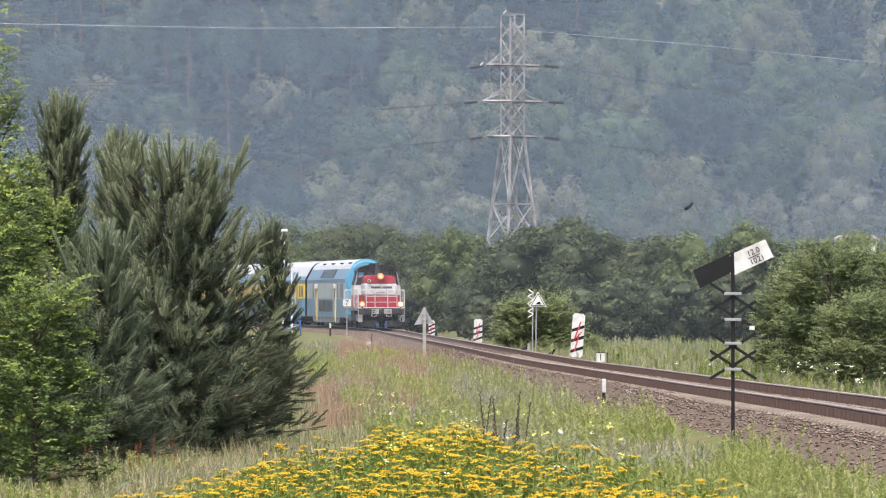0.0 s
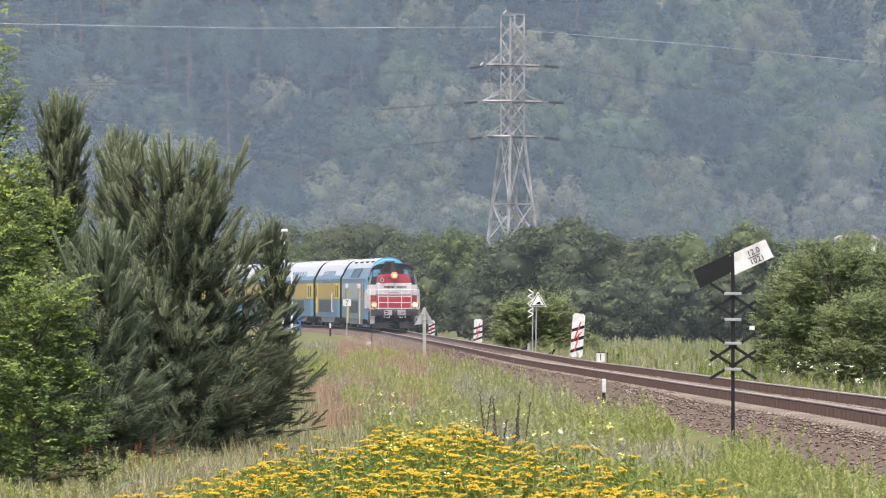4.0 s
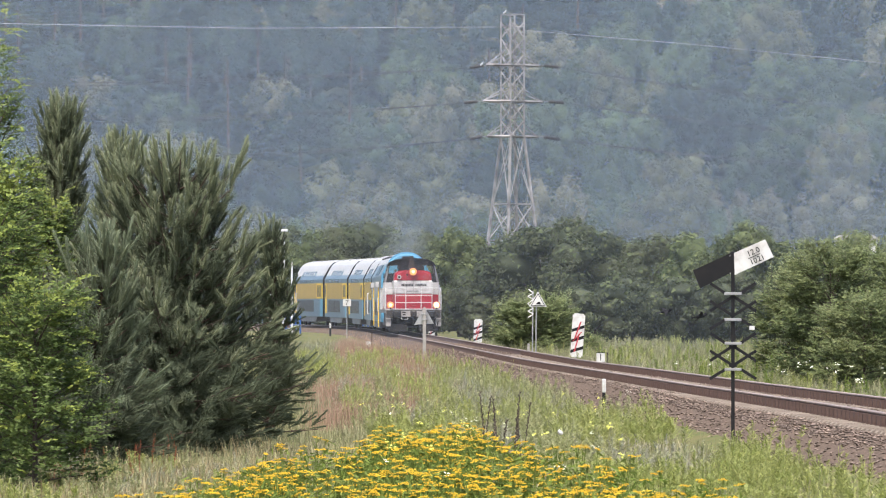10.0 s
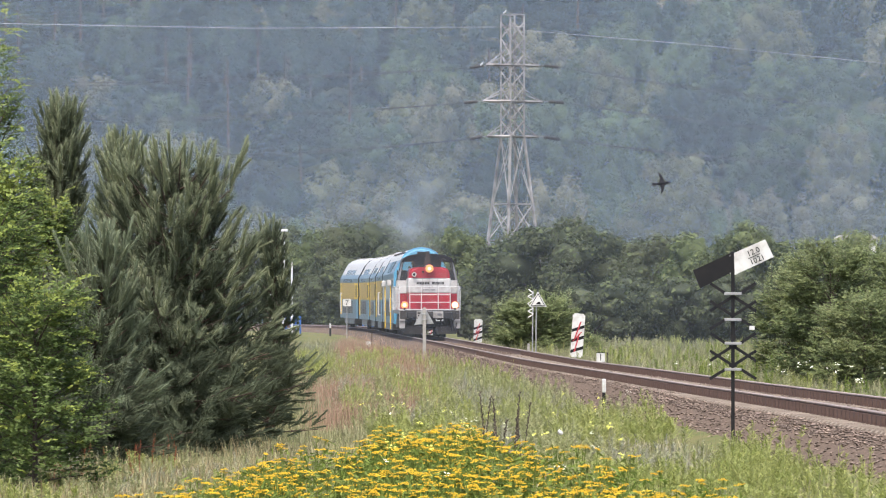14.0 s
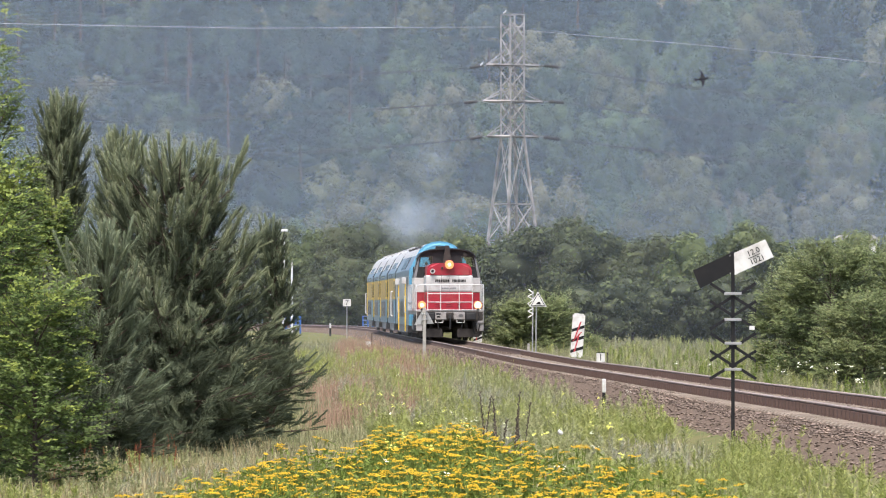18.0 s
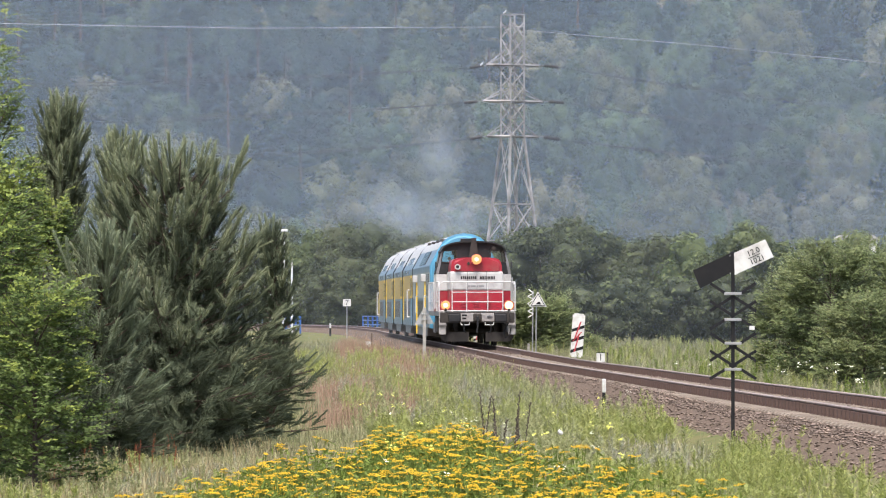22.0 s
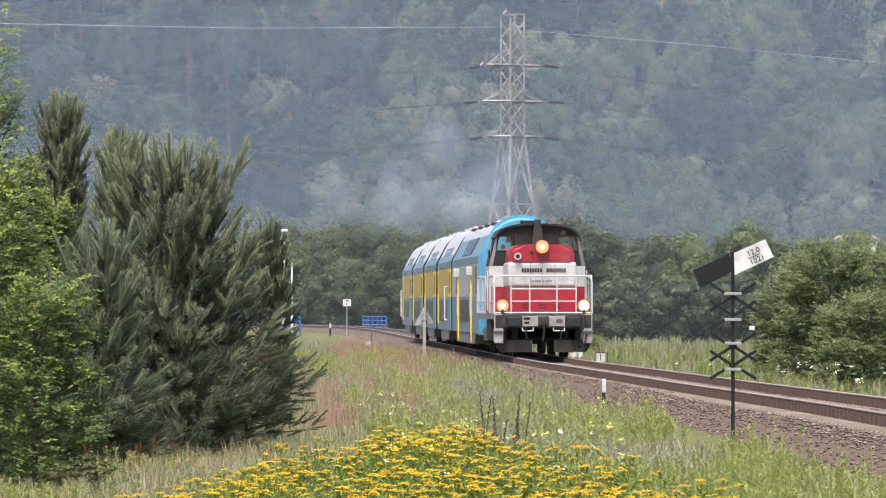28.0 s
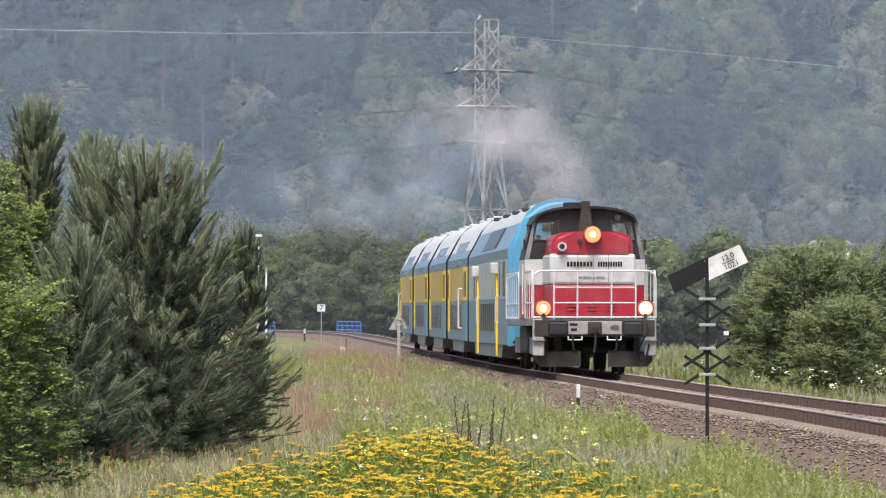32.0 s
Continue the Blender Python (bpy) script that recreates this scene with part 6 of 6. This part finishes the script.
    part("lattice_gusset", box(-7 * s, 7 * s, -0.03, -0.02, z(650), z(644)), M_SIGNBLACK, T)


gradient_sign()


def warning_board(px, d, top, width, tilt=0.0):
    s = d / F
    f = on_ground(px, d)
    h = EYE[2] + (538 - top) * s - f.z
    T = thing("distance_warning_board", "tall white board with black bars and red slashes", "railway sign", "distance warning boards", m=Matrix.Translation(f) @ Matrix.Rotation(radians(tilt), 4, "Y"))
    w = width * s / 2
    hb = min(h - 0.1, 1.55)
    b = box(-w, w, -0.02, 0.02, h - hb, h, 0.0)
    bmesh.ops.bevel(b, geom=[e for e in b.edges if abs(e.verts[0].co.y - e.verts[1].co.y) > 0.01], offset=0.05, segments=4, affect="EDGES")
    bd = part("board", b, M_SIGNWHITE, T)
    part("post", box(-0.035, 0.035, 0.021, 0.07, -0.3, h - 0.2, 0.004), M_GALV, T)
    for k, zz in enumerate((0.34, 0.58, 0.82)):
        z0 = h - hb * zz
        part("black_bar", prism([(-w * 0.98, z0 - 0.14), (w * 0.98, z0 + 0.02), (w * 0.98, z0 + 0.13), (-w * 0.98, z0 - 0.03)], -0.026, -0.02), M_SIGNBLACK, bd)
    for k, (xa, za, xb, zb) in enumerate(((-0.55, 0.62, 0.35, 0.18), (-0.75, 0.64, 0.55, 0.42), (-0.4, 0.88, 0.2, 0.48))):
        a, c = (xa * w, h - hb * za), (xb * w, h - hb * zb)
        part("red_slash", prism([(a[0] - 0.02, a[1]), (a[0] + 0.03, a[1]), (c[0] + 0.03, c[1]), (c[0] - 0.02, c[1])], -0.032, -0.027), M_SIGNRED, bd)


warning_board(1019, 232, 555, 22, 4.0)
warning_board(845, 331, 565, 15, 2.0)
warning_board(764, 412, 567, 11)


def triangle(T, cx, z0, z1, y, w, border, fill, name="triangle_board"):
    t = part(name, prism([(cx - w / 2, z0), (cx + w / 2, z0), (cx, z1)], y - 0.015, y + 0.015), border, T)
    c = (z0 + (z1 - z0) / 3)
    for k, m in ((0.82, fill), (0.62, M_SIGNBLACK), (0.5, fill)):
        part("inner_field", prism([(cx + (px - cx) * k, c + (pz - c) * k) for px, pz in ((cx - w / 2, z0), (cx + w / 2, z0), (cx, z1))], y - 0.021 - (1 - k) * 0.02, y - 0.015), m, t)
    return t


def crossing_sign():
    d = 264.0
    s = d / F
    f = on_ground(945, d)

    def z(py):
        return EYE[2] + (538 - py) * s - f.z

    T = thing("triangular_speed_sign", "white triangular board with a black rim on two thin posts", "railway sign", m=Matrix.Translation(f))
    for x in (-3, 3):
        part("post", cyl((x * s, 0, -0.3), (x * s + 0.03, 0, z(532 if x > 0 else 515)), 0.028, 0.028, 8), M_GALV, T)
    t = triangle(T, 7 * s, z(543), z(516), -0.05, 31 * s, M_SIGNWHITE, M_SIGNBLACK)
    part("inner_white", prism([(7 * s - 11 * s, z(540.5)), (7 * s + 11 * s, z(540.5)), (7 * s, z(521.5))], -0.11, -0.104), M_SIGNWHITE, t)
    part("symbol", prism([(3 * s, z(539)), (13 * s, z(539)), (11 * s, z(535)), (7 * s, z(534.5))], -0.118, -0.111), M_SIGNBLACK, t)
    pts = [(-10, 512), (-1, 519), (-11, 525), (-1, 530), (-11, 538), (-1, 546), (-11, 551), (-1, 556), (-11, 563)]
    for a, b in zip(pts[:-1], pts[1:]):
        part("zigzag_slat", tube([(a[0] * s, -0.03, z(a[1])), (b[0] * s, -0.03, z(b[1]))], 0.024, 6), M_SIGNWHITE, T)


crossing_sign()


def back_triangle():
    d = 227.0
    s = d / F
    f = on_ground(751, d)

    def z(py):
        return EYE[2] + (538 - py) * s - f.z

    T = thing("rear_of_triangle_sign", "bare grey rear of a triangular board on a concrete post", "railway sign", m=Matrix.Translation(f))
    part("post", box(-3 * s, 3 * s, -0.06, 0.06, -0.3, z(545), 0.012), M_CONCRETE, T)
    part("triangle_board", prism([(-18 * s, z(575)), (17 * s, z(573)), (0, z(543))], 0.07, 0.09), M_GALV, T, "grey sheet-metal triangle")
    for py in (556, 566):
        part("clamp", box(-5 * s, 5 * s, -0.075, 0.07, z(py + 1.3), z(py - 1.3), 0.006), M_GALV, T)


back_triangle()


def number_sign(px, d, top, bottom, width, text, board_mat=M_SIGNWHITE):
    s = d / F
    f = on_ground(px, d)

    def z(py):
        return EYE[2] + (538 - py) * s - f.z

    T = thing("number_sign", "small white square sign with a black numeral", "railway sign", m=Matrix.Translation(f))
    part("post", cyl((0, 0.03, -0.3), (0, 0.03, z(top)), 0.03, 0.03, 8), M_GALV, T)
    b = part("board", box(-width * s / 2, width * s / 2, -0.02, 0.0, z(bottom), z(top), 0.006), board_mat, T)
    w = width * s / 2
    for g in ((-w, w, z(top) - 0.02, z(top)), (-w, w, z(bottom), z(bottom) + 0.02)):
        part("rim", box(g[0], g[1], -0.026, -0.021, g[2], g[3]), M_SIGNBLACK, b)
    sign_text(text, (bottom - top) * s * 0.95, M_SIGNBLACK, b, Matrix.Translation((0, -0.024, z((top + bottom) / 2))) @ Matrix.Rotation(radians(90), 4, "X"), "numeral")


number_sign(614, 388, 529, 543, 14, "7")
number_sign(1063, 208, 624, 642, 15, "1")


def marker(px, d, top, wpx, name, label, upper, lower, split):
    s = d / F
    f = on_ground(px, d)
    h = EYE[2] + (538 - top) * s - f.z
    T = thing(name, label, "marker post", m=Matrix.Translation(f))
    w = wpx * s / 2
    part("shaft", box(-w, w, -w, w, -0.3, h - split, 0.008), lower, T)
    part("top", box(-w * 1.05, w * 1.05, -w * 1.05, w * 1.05, h - split, h, 0.015), upper, T, "painted post top")


marker(1069, 117, 671, 6.5, "marker_post", "short white-topped marker post on the bank", M_SIGNWHITE, M_SIGNBLACK, 0.24)
marker(584.5, 410, 573, 3.2, "marker_post", "short white-topped marker post on the bank", M_SIGNWHITE, M_SIGNBLACK, 0.28)
marker(658, 297, 590, 2.2, "iron_stake", "thin rusty iron stake in the grass", M_RAIL, M_RAIL, 0.1)
marker(1075, 214, 624, 3, "iron_stake", "thin dark iron stake beside the line", M_SOOT, M_SOOT, 0.1)
marker(935.5, 262, 608, 4, "stone_marker", "small grey stone marker beside the line", M_CONCRETE, M_CONCRETE, 0.1)
marker(652, 296, 605, 9, "white_drum", "small white drum lying in the grass", M_SIGNWHITE, M_SIGNWHITE, 0.1)


def pole(px, d, top, base, r, lamp=False):
    s = d / F
    f = Vector(((px - 784) * s, d, EYE[2] + (538 - base) * s))
    h = (base - top) * s
    T = thing("lamp_post" if lamp else "white_pole", "white street lamp on a slender pole" if lamp else "slender white painted pole", "lamp post" if lamp else "pole", m=Matrix.Translation(f))
    part("shaft", cyl((0, 0, -1.2), (0, 0, h), r, r * 0.8, 12), M_POLE, T)
    part("cap", cyl((0, 0, h), (0, 0, h + 0.06), r * 1.1, r * 0.6, 12), M_GALV, T)
    if lamp:
        part("lamp_head", box(-0.22, 0.25, -0.12, 0.12, h - 0.02, h + 0.16, 0.04), M_POLE, T)


pole(516.5, 425, 466, 606, 0.075)
pole(500.5, 432, 505, 612, 0.06)
pole(480, 436, 500, 618, 0.07)
pole(503, 470, 410, 600, 0.06, True)


def bridge_railing(d0, d1, u):
    T = thing("bridge_railing", "blue painted steel bridge railing", "railing", "blue bridge railings")
    n = 5
    for k in range(n + 1):
        m = line_frame(d0 + (d1 - d0) * k / n, u)
        p = m.translation
        part("post", cyl(p + Vector((0, 0, -0.6)), p + Vector((0, 0, 0.62)), 0.06, 0.06, 8), M_BRIDGEBLUE, T)
    for z in (0.62, 0.34, 0.06, -0.2):
        part("rail", tube([line_frame(d0 + (d1 - d0) * k / n, u).translation + Vector((0, 0, z)) for k in range(n + 1)], 0.04), M_BRIDGEBLUE, T)


bridge_railing(440, 453, 3.0)
bridge_railing(437, 453, -3.1)


# ---- power line ----
PYD = 580.0


def beam(a, b, r, bm):
    return cyl(a, b, r, r, 4, bm)


def pylon():
    s = PYD / F
    f = Vector(((907 - 784) * s, PYD, -1.5))
    T = thing("power_pylon", "grey lattice steel high-voltage pylon with three cross arms", "pylon", m=Matrix.Translation(f) @ Matrix.Rotation(radians(34), 4, "Z"))

    def z(py):
        return EYE[2] + (538 - py) * s - f.z

    zt, z1, zb = z(26), z(242), 0.0
    hw = 0.74
    bw = 2.35

    def half(h):
        return hw if h > z1 else hw + (bw - hw) * (z1 - h) / z1

    def corner(k, h):
        w = half(h)
        return Vector((w * (1, 1, -1, -1)[k], w * (1, -1, -1, 1)[k], h))

    for k in range(4):
        bm = beam(corner(k, -1), corner(k, z1), 0.13, None)
        beam(corner(k, z1), corner(k, zt), 0.09, bm)
        part("leg", bm, M_PYLON, T)
    levels = [0.0, 4.6, 8.6, 11.8, z1]
    h = z1
    while h < zt - 0.9:
        h += 1.45
        levels.append(min(h, zt))
    for k in range(4):
        bm = bmesh.new()
        for a, b in zip(levels[:-1], levels[1:]):
            beam(corner(k, a), corner((k + 1) % 4, b), 0.05, bm)
            beam(corner((k + 1) % 4, a), corner(k, b), 0.05, bm)
        for a in levels[1:4] + [zt]:
            beam(corner(k, a), corner((k + 1) % 4, a), 0.05, bm)
        part("face_bracing", bm, M_PYLON, T)
    tips = []
    for py, reach in ((116, 2.85), (180, 3.2), (242, 2.75)):
        za = z(py)
        for sx in (-1, 1):
            bm = bmesh.new()
            tip = Vector((sx * reach, 0, za))
            for c in ((hw * sx, hw), (hw * sx, -hw)):
                beam(Vector((c[0], c[1], za)), tip, 0.12, bm)
                beam(Vector((c[0], c[1], za + 1.05)), tip, 0.045, bm)
            beam(Vector((-hw * sx, hw, za)), Vector((hw * sx, hw, za)), 0.07, bm)
            beam(Vector((-hw * sx, -hw, za)), Vector((hw * sx, -hw, za)), 0.07, bm)
            for q in (0.35, 0.65):
                beam(Vector((hw * sx + (reach - hw) * q * sx, hw * (1 - q), za)), Vector((hw * sx + (reach - hw) * q * sx, -hw * (1 - q), za)), 0.04, bm)
            part("cross_arm", bm, M_PYLON, T)
            tips.append((sx, tip))
    part("earth_wire_bar", tube([(-1.3, 0, z(47)), (1.3, 0, z(47))], 0.06), M_PYLON, T)
    return T, tips, z


pyl, tips, pz = pylon()


def wires():
    """Strings of insulators in line with the wires, and the conductors sagging off to either side."""
    s = PYD / F

    def wp(px, py, d=PYD):
        return Vector(((px - 784) * d / F, d, EYE[2] + (538 - py) * d / F))

    rows = ((865, 115, 832, 120, 0, 148, -1), (951, 115, 989, 119, 1568, 196, 1), (854, 179, 822, 182, 165, 211, -1), (960, 179, 998, 182, 1568, 246, 1), (862, 241, 831, 246, 330, 276, -1), (951, 241, 991, 247, 1568, 300, 1))
    for ax, ay, bx, by, ex, ey, sd in rows:
        a, b = wp(ax, ay), wp(bx, by, PYD - 0.6)
        T = thing("insulator_string", "dark brown insulator string on the pylon arm", "insulator", "insulator strings")
        part("link", tube([a, a.lerp(b, 0.3)], 0.03), M_PYLON, T)
        c0, c1 = a.lerp(b, 0.3), b
        for q in range(9):
            p = c0.lerp(c1, (q + 0.5) / 9)
            dv = (c1 - c0).normalized() * 0.05
            part("disc", cyl(p - dv, p + dv, 0.16, 0.11, 10), M_INSUL, T)
        for off in (0.0, 0.35):
            e = wp(ex + (-40 if sd < 0 else 40), ey + off * 20, PYD + sd * 18)
            pts = []
            for k in range(13):
                q = k / 12
                p = b.lerp(e, q)
                p.z -= 1.3 * 4 * q * (1 - q) * 0.25
                pts.append(p)
            w = put("power_cable", tube(pts, 0.031, 5), M_WIRE)
            tagged(w, "thin dark overhead power cable", "cable", "overhead power cables")
        # slack jumper under the arm
        pts = []
        for k in range(9):
            q = k / 8
            p = b.lerp(wp(907, by + 4), q)
            p.z -= 1.0 * 4 * q * (1 - q)
            pts.append(p)
        tagged(put("jumper_cable", tube(pts, 0.02, 5), M_WIRE), "slack jumper cable under the arm", "cable", "overhead power cables")
    for pts in (((886, 48), (440, 50), (-40, 41)), ((930, 54), (1240, 80), (1610, 117))):
        w = put("earth_wire", tube([wp(*p) for p in pts], 0.015, 5), M_GALV)
        tagged(w, "pale earth wire from the pylon's top", "cable", "overhead power cables")


wires()


# ---- small birds and far houses ----
def far_house(px, d, top, w, h):
    s = d / F
    c = at(px, top, d)
    T = thing("far_house", "white house gable glimpsed between the trees", "house", m=Matrix.Translation((c.x, d, c.z - h)))
    part("wall", box(-w / 2, w / 2, 0, 6, -4, h * 0.7), M_HOUSEWALL, T)
    part("roof", prism([(-w * 0.58, h * 0.7), (w * 0.58, h * 0.7), (w * 0.4, h), (-w * 0.4, h)], -0.3, 6.3), M_CONCRETE, T)
    part("window", box(-0.4, 0.4, -0.03, 0.05, 0.0, 0.9), M_GLASS, T)


far_house(1518, 545, 416, 3.2, 1.3)


def bird(name, label, span, white=False):
    T = thing(name, label, "bird", "birds")
    bm = bmesh.new()
    bmesh.ops.create_uvsphere(bm, u_segments=10, v_segments=6, radius=1, matrix=Matrix.Diagonal((span * 0.20, span * 0.075, span * 0.07, 1)))
    bmesh.ops.create_uvsphere(bm, u_segments=8, v_segments=6, radius=span * 0.055, matrix=Matrix.Translation((span * 0.2, 0, span * 0.035)))
    part("body", bm, M_BIRDWHITE if white else M_BIRD, T)
    part("beak", cyl((span * 0.24, 0, span * 0.03), (span * 0.31, 0, span * 0.02), span * 0.018, 0.002, 6), M_BIRD, T)
    part("tail", prism([(-span * 0.16, -span * 0.03), (-span * 0.36, -span * 0.07), (-span * 0.36, span * 0.07), (-span * 0.16, span * 0.03)], -0.004, 0.004, "z"), M_BIRD, T)
    for sy in (-1, 1):
        part("wing", prism([(span * 0.1, sy * span * 0.05), (span * 0.02, sy * span * 0.3), (-span * 0.12, sy * span * 0.5), (-span * 0.06, sy * span * 0.25), (-span * 0.1, sy * span * 0.05)], span * 0.02, span * 0.028, "z"), M_BIRD, T)
    return T


for px, py in ((893, 22), (852, 114)):
    b = bird("perched_bird", "white bird perched on the pylon", 0.95, True)
    b.matrix_basis = Matrix.Translation(at(px, py, 579.0)) @ Matrix.Rotation(radians(-40), 4, "Y")


# ---- exhaust smoke ----
M_SMOKE = [veil("smoke_thin", (0.38, 0.44, 0.53), 0.15, 0.7, 1.0), veil("smoke_thick", (0.35, 0.335, 0.36), 0.40, 0.6, 1.0)]


def smoke_puff(thick, k):
    """A shallow curled sheet of smoke that thins out to its rim; it is 1 m in radius before its own size."""
    V, Q = [], []
    n, rings = 28, 6
    for r in range(rings + 1):
        for j in range(n):
            a = 2 * math.pi * j / n
            q = r / rings
            wob = 1 + 0.1 * math.sin(3 * a + k) * q
            V.append((math.cos(a) * q * wob * 0.97, 0.22 * q * q + 0.05 * math.sin(2 * a + k), math.sin(a) * q * wob * 0.97))
    for r in range(rings):
        for j in range(n):
            Q.append((r * n + j, r * n + (j + 1) % n, (r + 1) * n + (j + 1) % n, (r + 1) * n + j))
    ob = bulk("smoke_puff", V, Q, M_SMOKE[1 if thick else 0])
    ob.data.polygons.foreach_set("use_smooth", [True] * len(ob.data.polygons))
    ob.scale = (1.15, 0.7, 1.05) if thick else (1.9, 0.8, 1.35)
    return tagged(ob, "dark grey diesel smoke puff" if thick else "thin bluish diesel smoke puff", "smoke", "exhaust smoke puffs")


PUFFS = [(7.0 + 1.9 * k, False) for k in range(11)] + [(28.2 + 0.36 * k, True) for k in range(11)]
puffs = [(smoke_puff(thick, k), t0, k) for k, (t0, thick) in enumerate(PUFFS)]

fliers = [bird("crow", "dark grey crow with spread wings", 0.95) for _ in range(4)]


# ---- movement ----
TRAVEL = ((0, 407.8), (1, 402.6), (2, 397.0), (3, 390.8), (4, 384.2), (5, 377.3), (6, 370.0), (7, 363.2), (8, 355.9), (9, 348.6), (10, 341.0), (11, 333.4), (12, 326.0), (13, 318.4), (14, 310.9),
          (15, 303.3), (16, 295.5), (17, 287.6), (18, 280.4), (19, 272.6), (20, 264.4), (21, 256.0), (22, 247.4), (23, 238.6), (24, 229.7), (25, 220.6), (26, 211.5), (27, 202.1), (28, 192.6), (29, 182.8),
          (30, 172.9), (31, 163.0), (32, 153.1))
LINE_D = np.arange(100.0, 640.0, 0.5)
LINE_S = np.concatenate([[0], np.cumsum([math.hypot(0.5, tx(d + 0.5) - tx(d)) for d in LINE_D[:-1]])])


def along(d, dist):
    """The depth that lies dist further along the line than depth d."""
    return float(np.interp(np.interp(d, LINE_D, LINE_S) + dist, LINE_S, LINE_D))


def rides(front, a, b):
    """Pose of a vehicle whose front end is at depth front, carried at the distances a and b behind it."""
    pa, pb = line_frame(along(front, a)).translation, line_frame(along(front, b)).translation
    v = (pb - pa).normalized()
    yaw = math.atan2(-v.x, v.y)
    pitch = math.asin(v.z)
    return Matrix.Translation(pa) @ Matrix.Rotation(yaw, 4, "Z") @ Matrix.Rotation(pitch, 4, "X") @ Matrix.Translation((0, -a, 0))


def motions():
    cars = [(loco, 0.6, 3.3, 10.9), (grey_coach, LOCO_LEN + 1.35, 3.2, GREY_LEN - 3.2)]
    start = LOCO_LEN + 1.35 + GREY_LEN + 0.6
    for k, sec in enumerate(sections):
        cars.append((sec, start + k * (SEC_LEN + GAP), 0.0, SEC_LEN))
    for ob, lag, a, b in cars:
        walk(ob, [(t, rides(along(d, lag), a, b)) for t, d in TRAVEL])
    # wheels roll with the way gone
    tt, dd = [r[0] for r in TRAVEL], [r[1] for r in TRAVEL]
    way = np.interp(np.arange(0, 32.01, 0.05), tt, dd)
    for w, ay in loco_wheels:
        rows, last = [], None
        for k, d in enumerate(way):
            turn = (way[0] - d) / 0.55
            if last is None or turn - last > 1.1 or k == len(way) - 1:
                rows.append((k * 0.05, Matrix.Translation((0, ay, 0.55)) @ Matrix.Rotation(turn, 4, "X")))
                last = turn
        walk(w, rows)
    # smoke leaves by the cab roof behind the stack, slows down and climbs away
    for ob, t0, k in puffs:
        rnd = random.Random(k)
        rows = []

        def held(t):
            d = along(float(np.interp(t, tt, dd)), 5.2 + 0.25 * (k % 6))
            return line_frame(d).translation + Vector((0, 0, 2.42))

        edge_on = Matrix.Rotation(radians(84), 4, "Z")
        for t, d in TRAVEL:
            if t < t0 - 0.3:
                rows.append((t, Matrix.Translation(held(t)) @ edge_on))
        rows.append((t0, Matrix.Translation(held(t0)) @ edge_on))
        p = held(t0)
        speed = (held(t0 + 0.5) - held(t0)) * 2 if t0 < 31.4 else (held(t0) - held(t0 - 0.5)) * 2
        t, thick = t0, t0 > 27.9
        gust, climb, slow = ((3.2, 3.8, 3.4, 3.6)[k % 4], (0.75, 0.95, 0.85)[k % 3], 0.35) if thick else (2.4 * rnd.uniform(0.7, 1.3), 0.32, 0.8)
        side = (-0.15, -0.5, -0.3, 0.05, -0.4)[k % 5] if thick else rnd.uniform(-0.40, 0.12)
        while t < 32:
            h = min(0.25 if t - t0 < 2 else 1.0, 32 - t)
            age = t - t0
            mid = age + h / 2
            p = p + speed * math.exp(-mid / slow) * h + Vector((side, 0.0, gust * math.exp(-mid / (0.65 if thick else 0.65 + 0.5 * (k % 3))) + climb * math.exp(-mid / 9))) * h
            t += h
            if h > 0.05:
                rows.append((t, Matrix.Translation(p) @ Matrix.Rotation(0.12 * (t - t0) * (1 if k % 2 else -1), 4, "Y")))
        if rows[-1][0] < 32:
            rows.append((32, rows[-1][1]))
        walk(ob, rows)
    # crows: one crosses early on, the others leave the rails and fly off
    def fly(ob, pts, d, sit=0.0):
        rows = []
        for k, (t, px, py) in enumerate(pts):
            nx = pts[min(k + 1, len(pts) - 1)]
            pv = pts[max(k - 1, 0)]
            yaw = 180 if nx[1] < pv[1] - 4 else 12
            bank = 0 if t <= sit else 35 * (-1) ** k
            rows.append((t, Matrix.Translation(at(px, py, d)) @ Matrix.Rotation(radians(yaw), 4, "Z") @ Matrix.Rotation(radians(bank * 1.2 + (20 if t > sit else 0)), 4, "X") @ Matrix.Rotation(radians(-35 if t <= sit else -12), 4, "Y")))
        walk(ob, rows)

    fly(fliers[0], ((0, 1218, 367), (0.3, 1300, 340), (0.6, 1422, 344), (1.0, 1600, 352), (1.6, 1800, 360), (32, 1900, 300)), 240)
    fly(fliers[1], ((0, 1086, 636), (8.3, 1086, 636), (9, 1155, 610), (10, 1240, 560), (11.5, 1290, 460), (13, 1200, 378), (14, 1172, 325), (15.2, 1240, 270), (16.5, 1388, 220), (17, 1508, 176), (18, 1740, 120), (32, 1900, 60)), 225, 8.3)
    fly(fliers[2], ((0, 974, 627), (7.6, 974, 627), (9, 1060, 600), (11, 1280, 500), (13, 1430, 412), (13.5, 1520, 376), (14.5, 1700, 320), (32, 1900, 300)), 250, 7.6)
    fly(fliers[3], ((0, 928, 618), (7.2, 928, 618), (7.5, 1010, 592), (7.9, 1180, 560), (8.4, 1420, 540), (8.9, 1660, 520), (12, 1700, -220), (14.5, 420, -160), (15.6, 520, 120), (16.5, 704, 232), (17, 852, 208), (17.5, 1044, 180), (18, 1244, 140), (18.5, 1444, 88), (19.2, 1700, 30), (32, 1900, -60)), 262, 7.2)


motions()
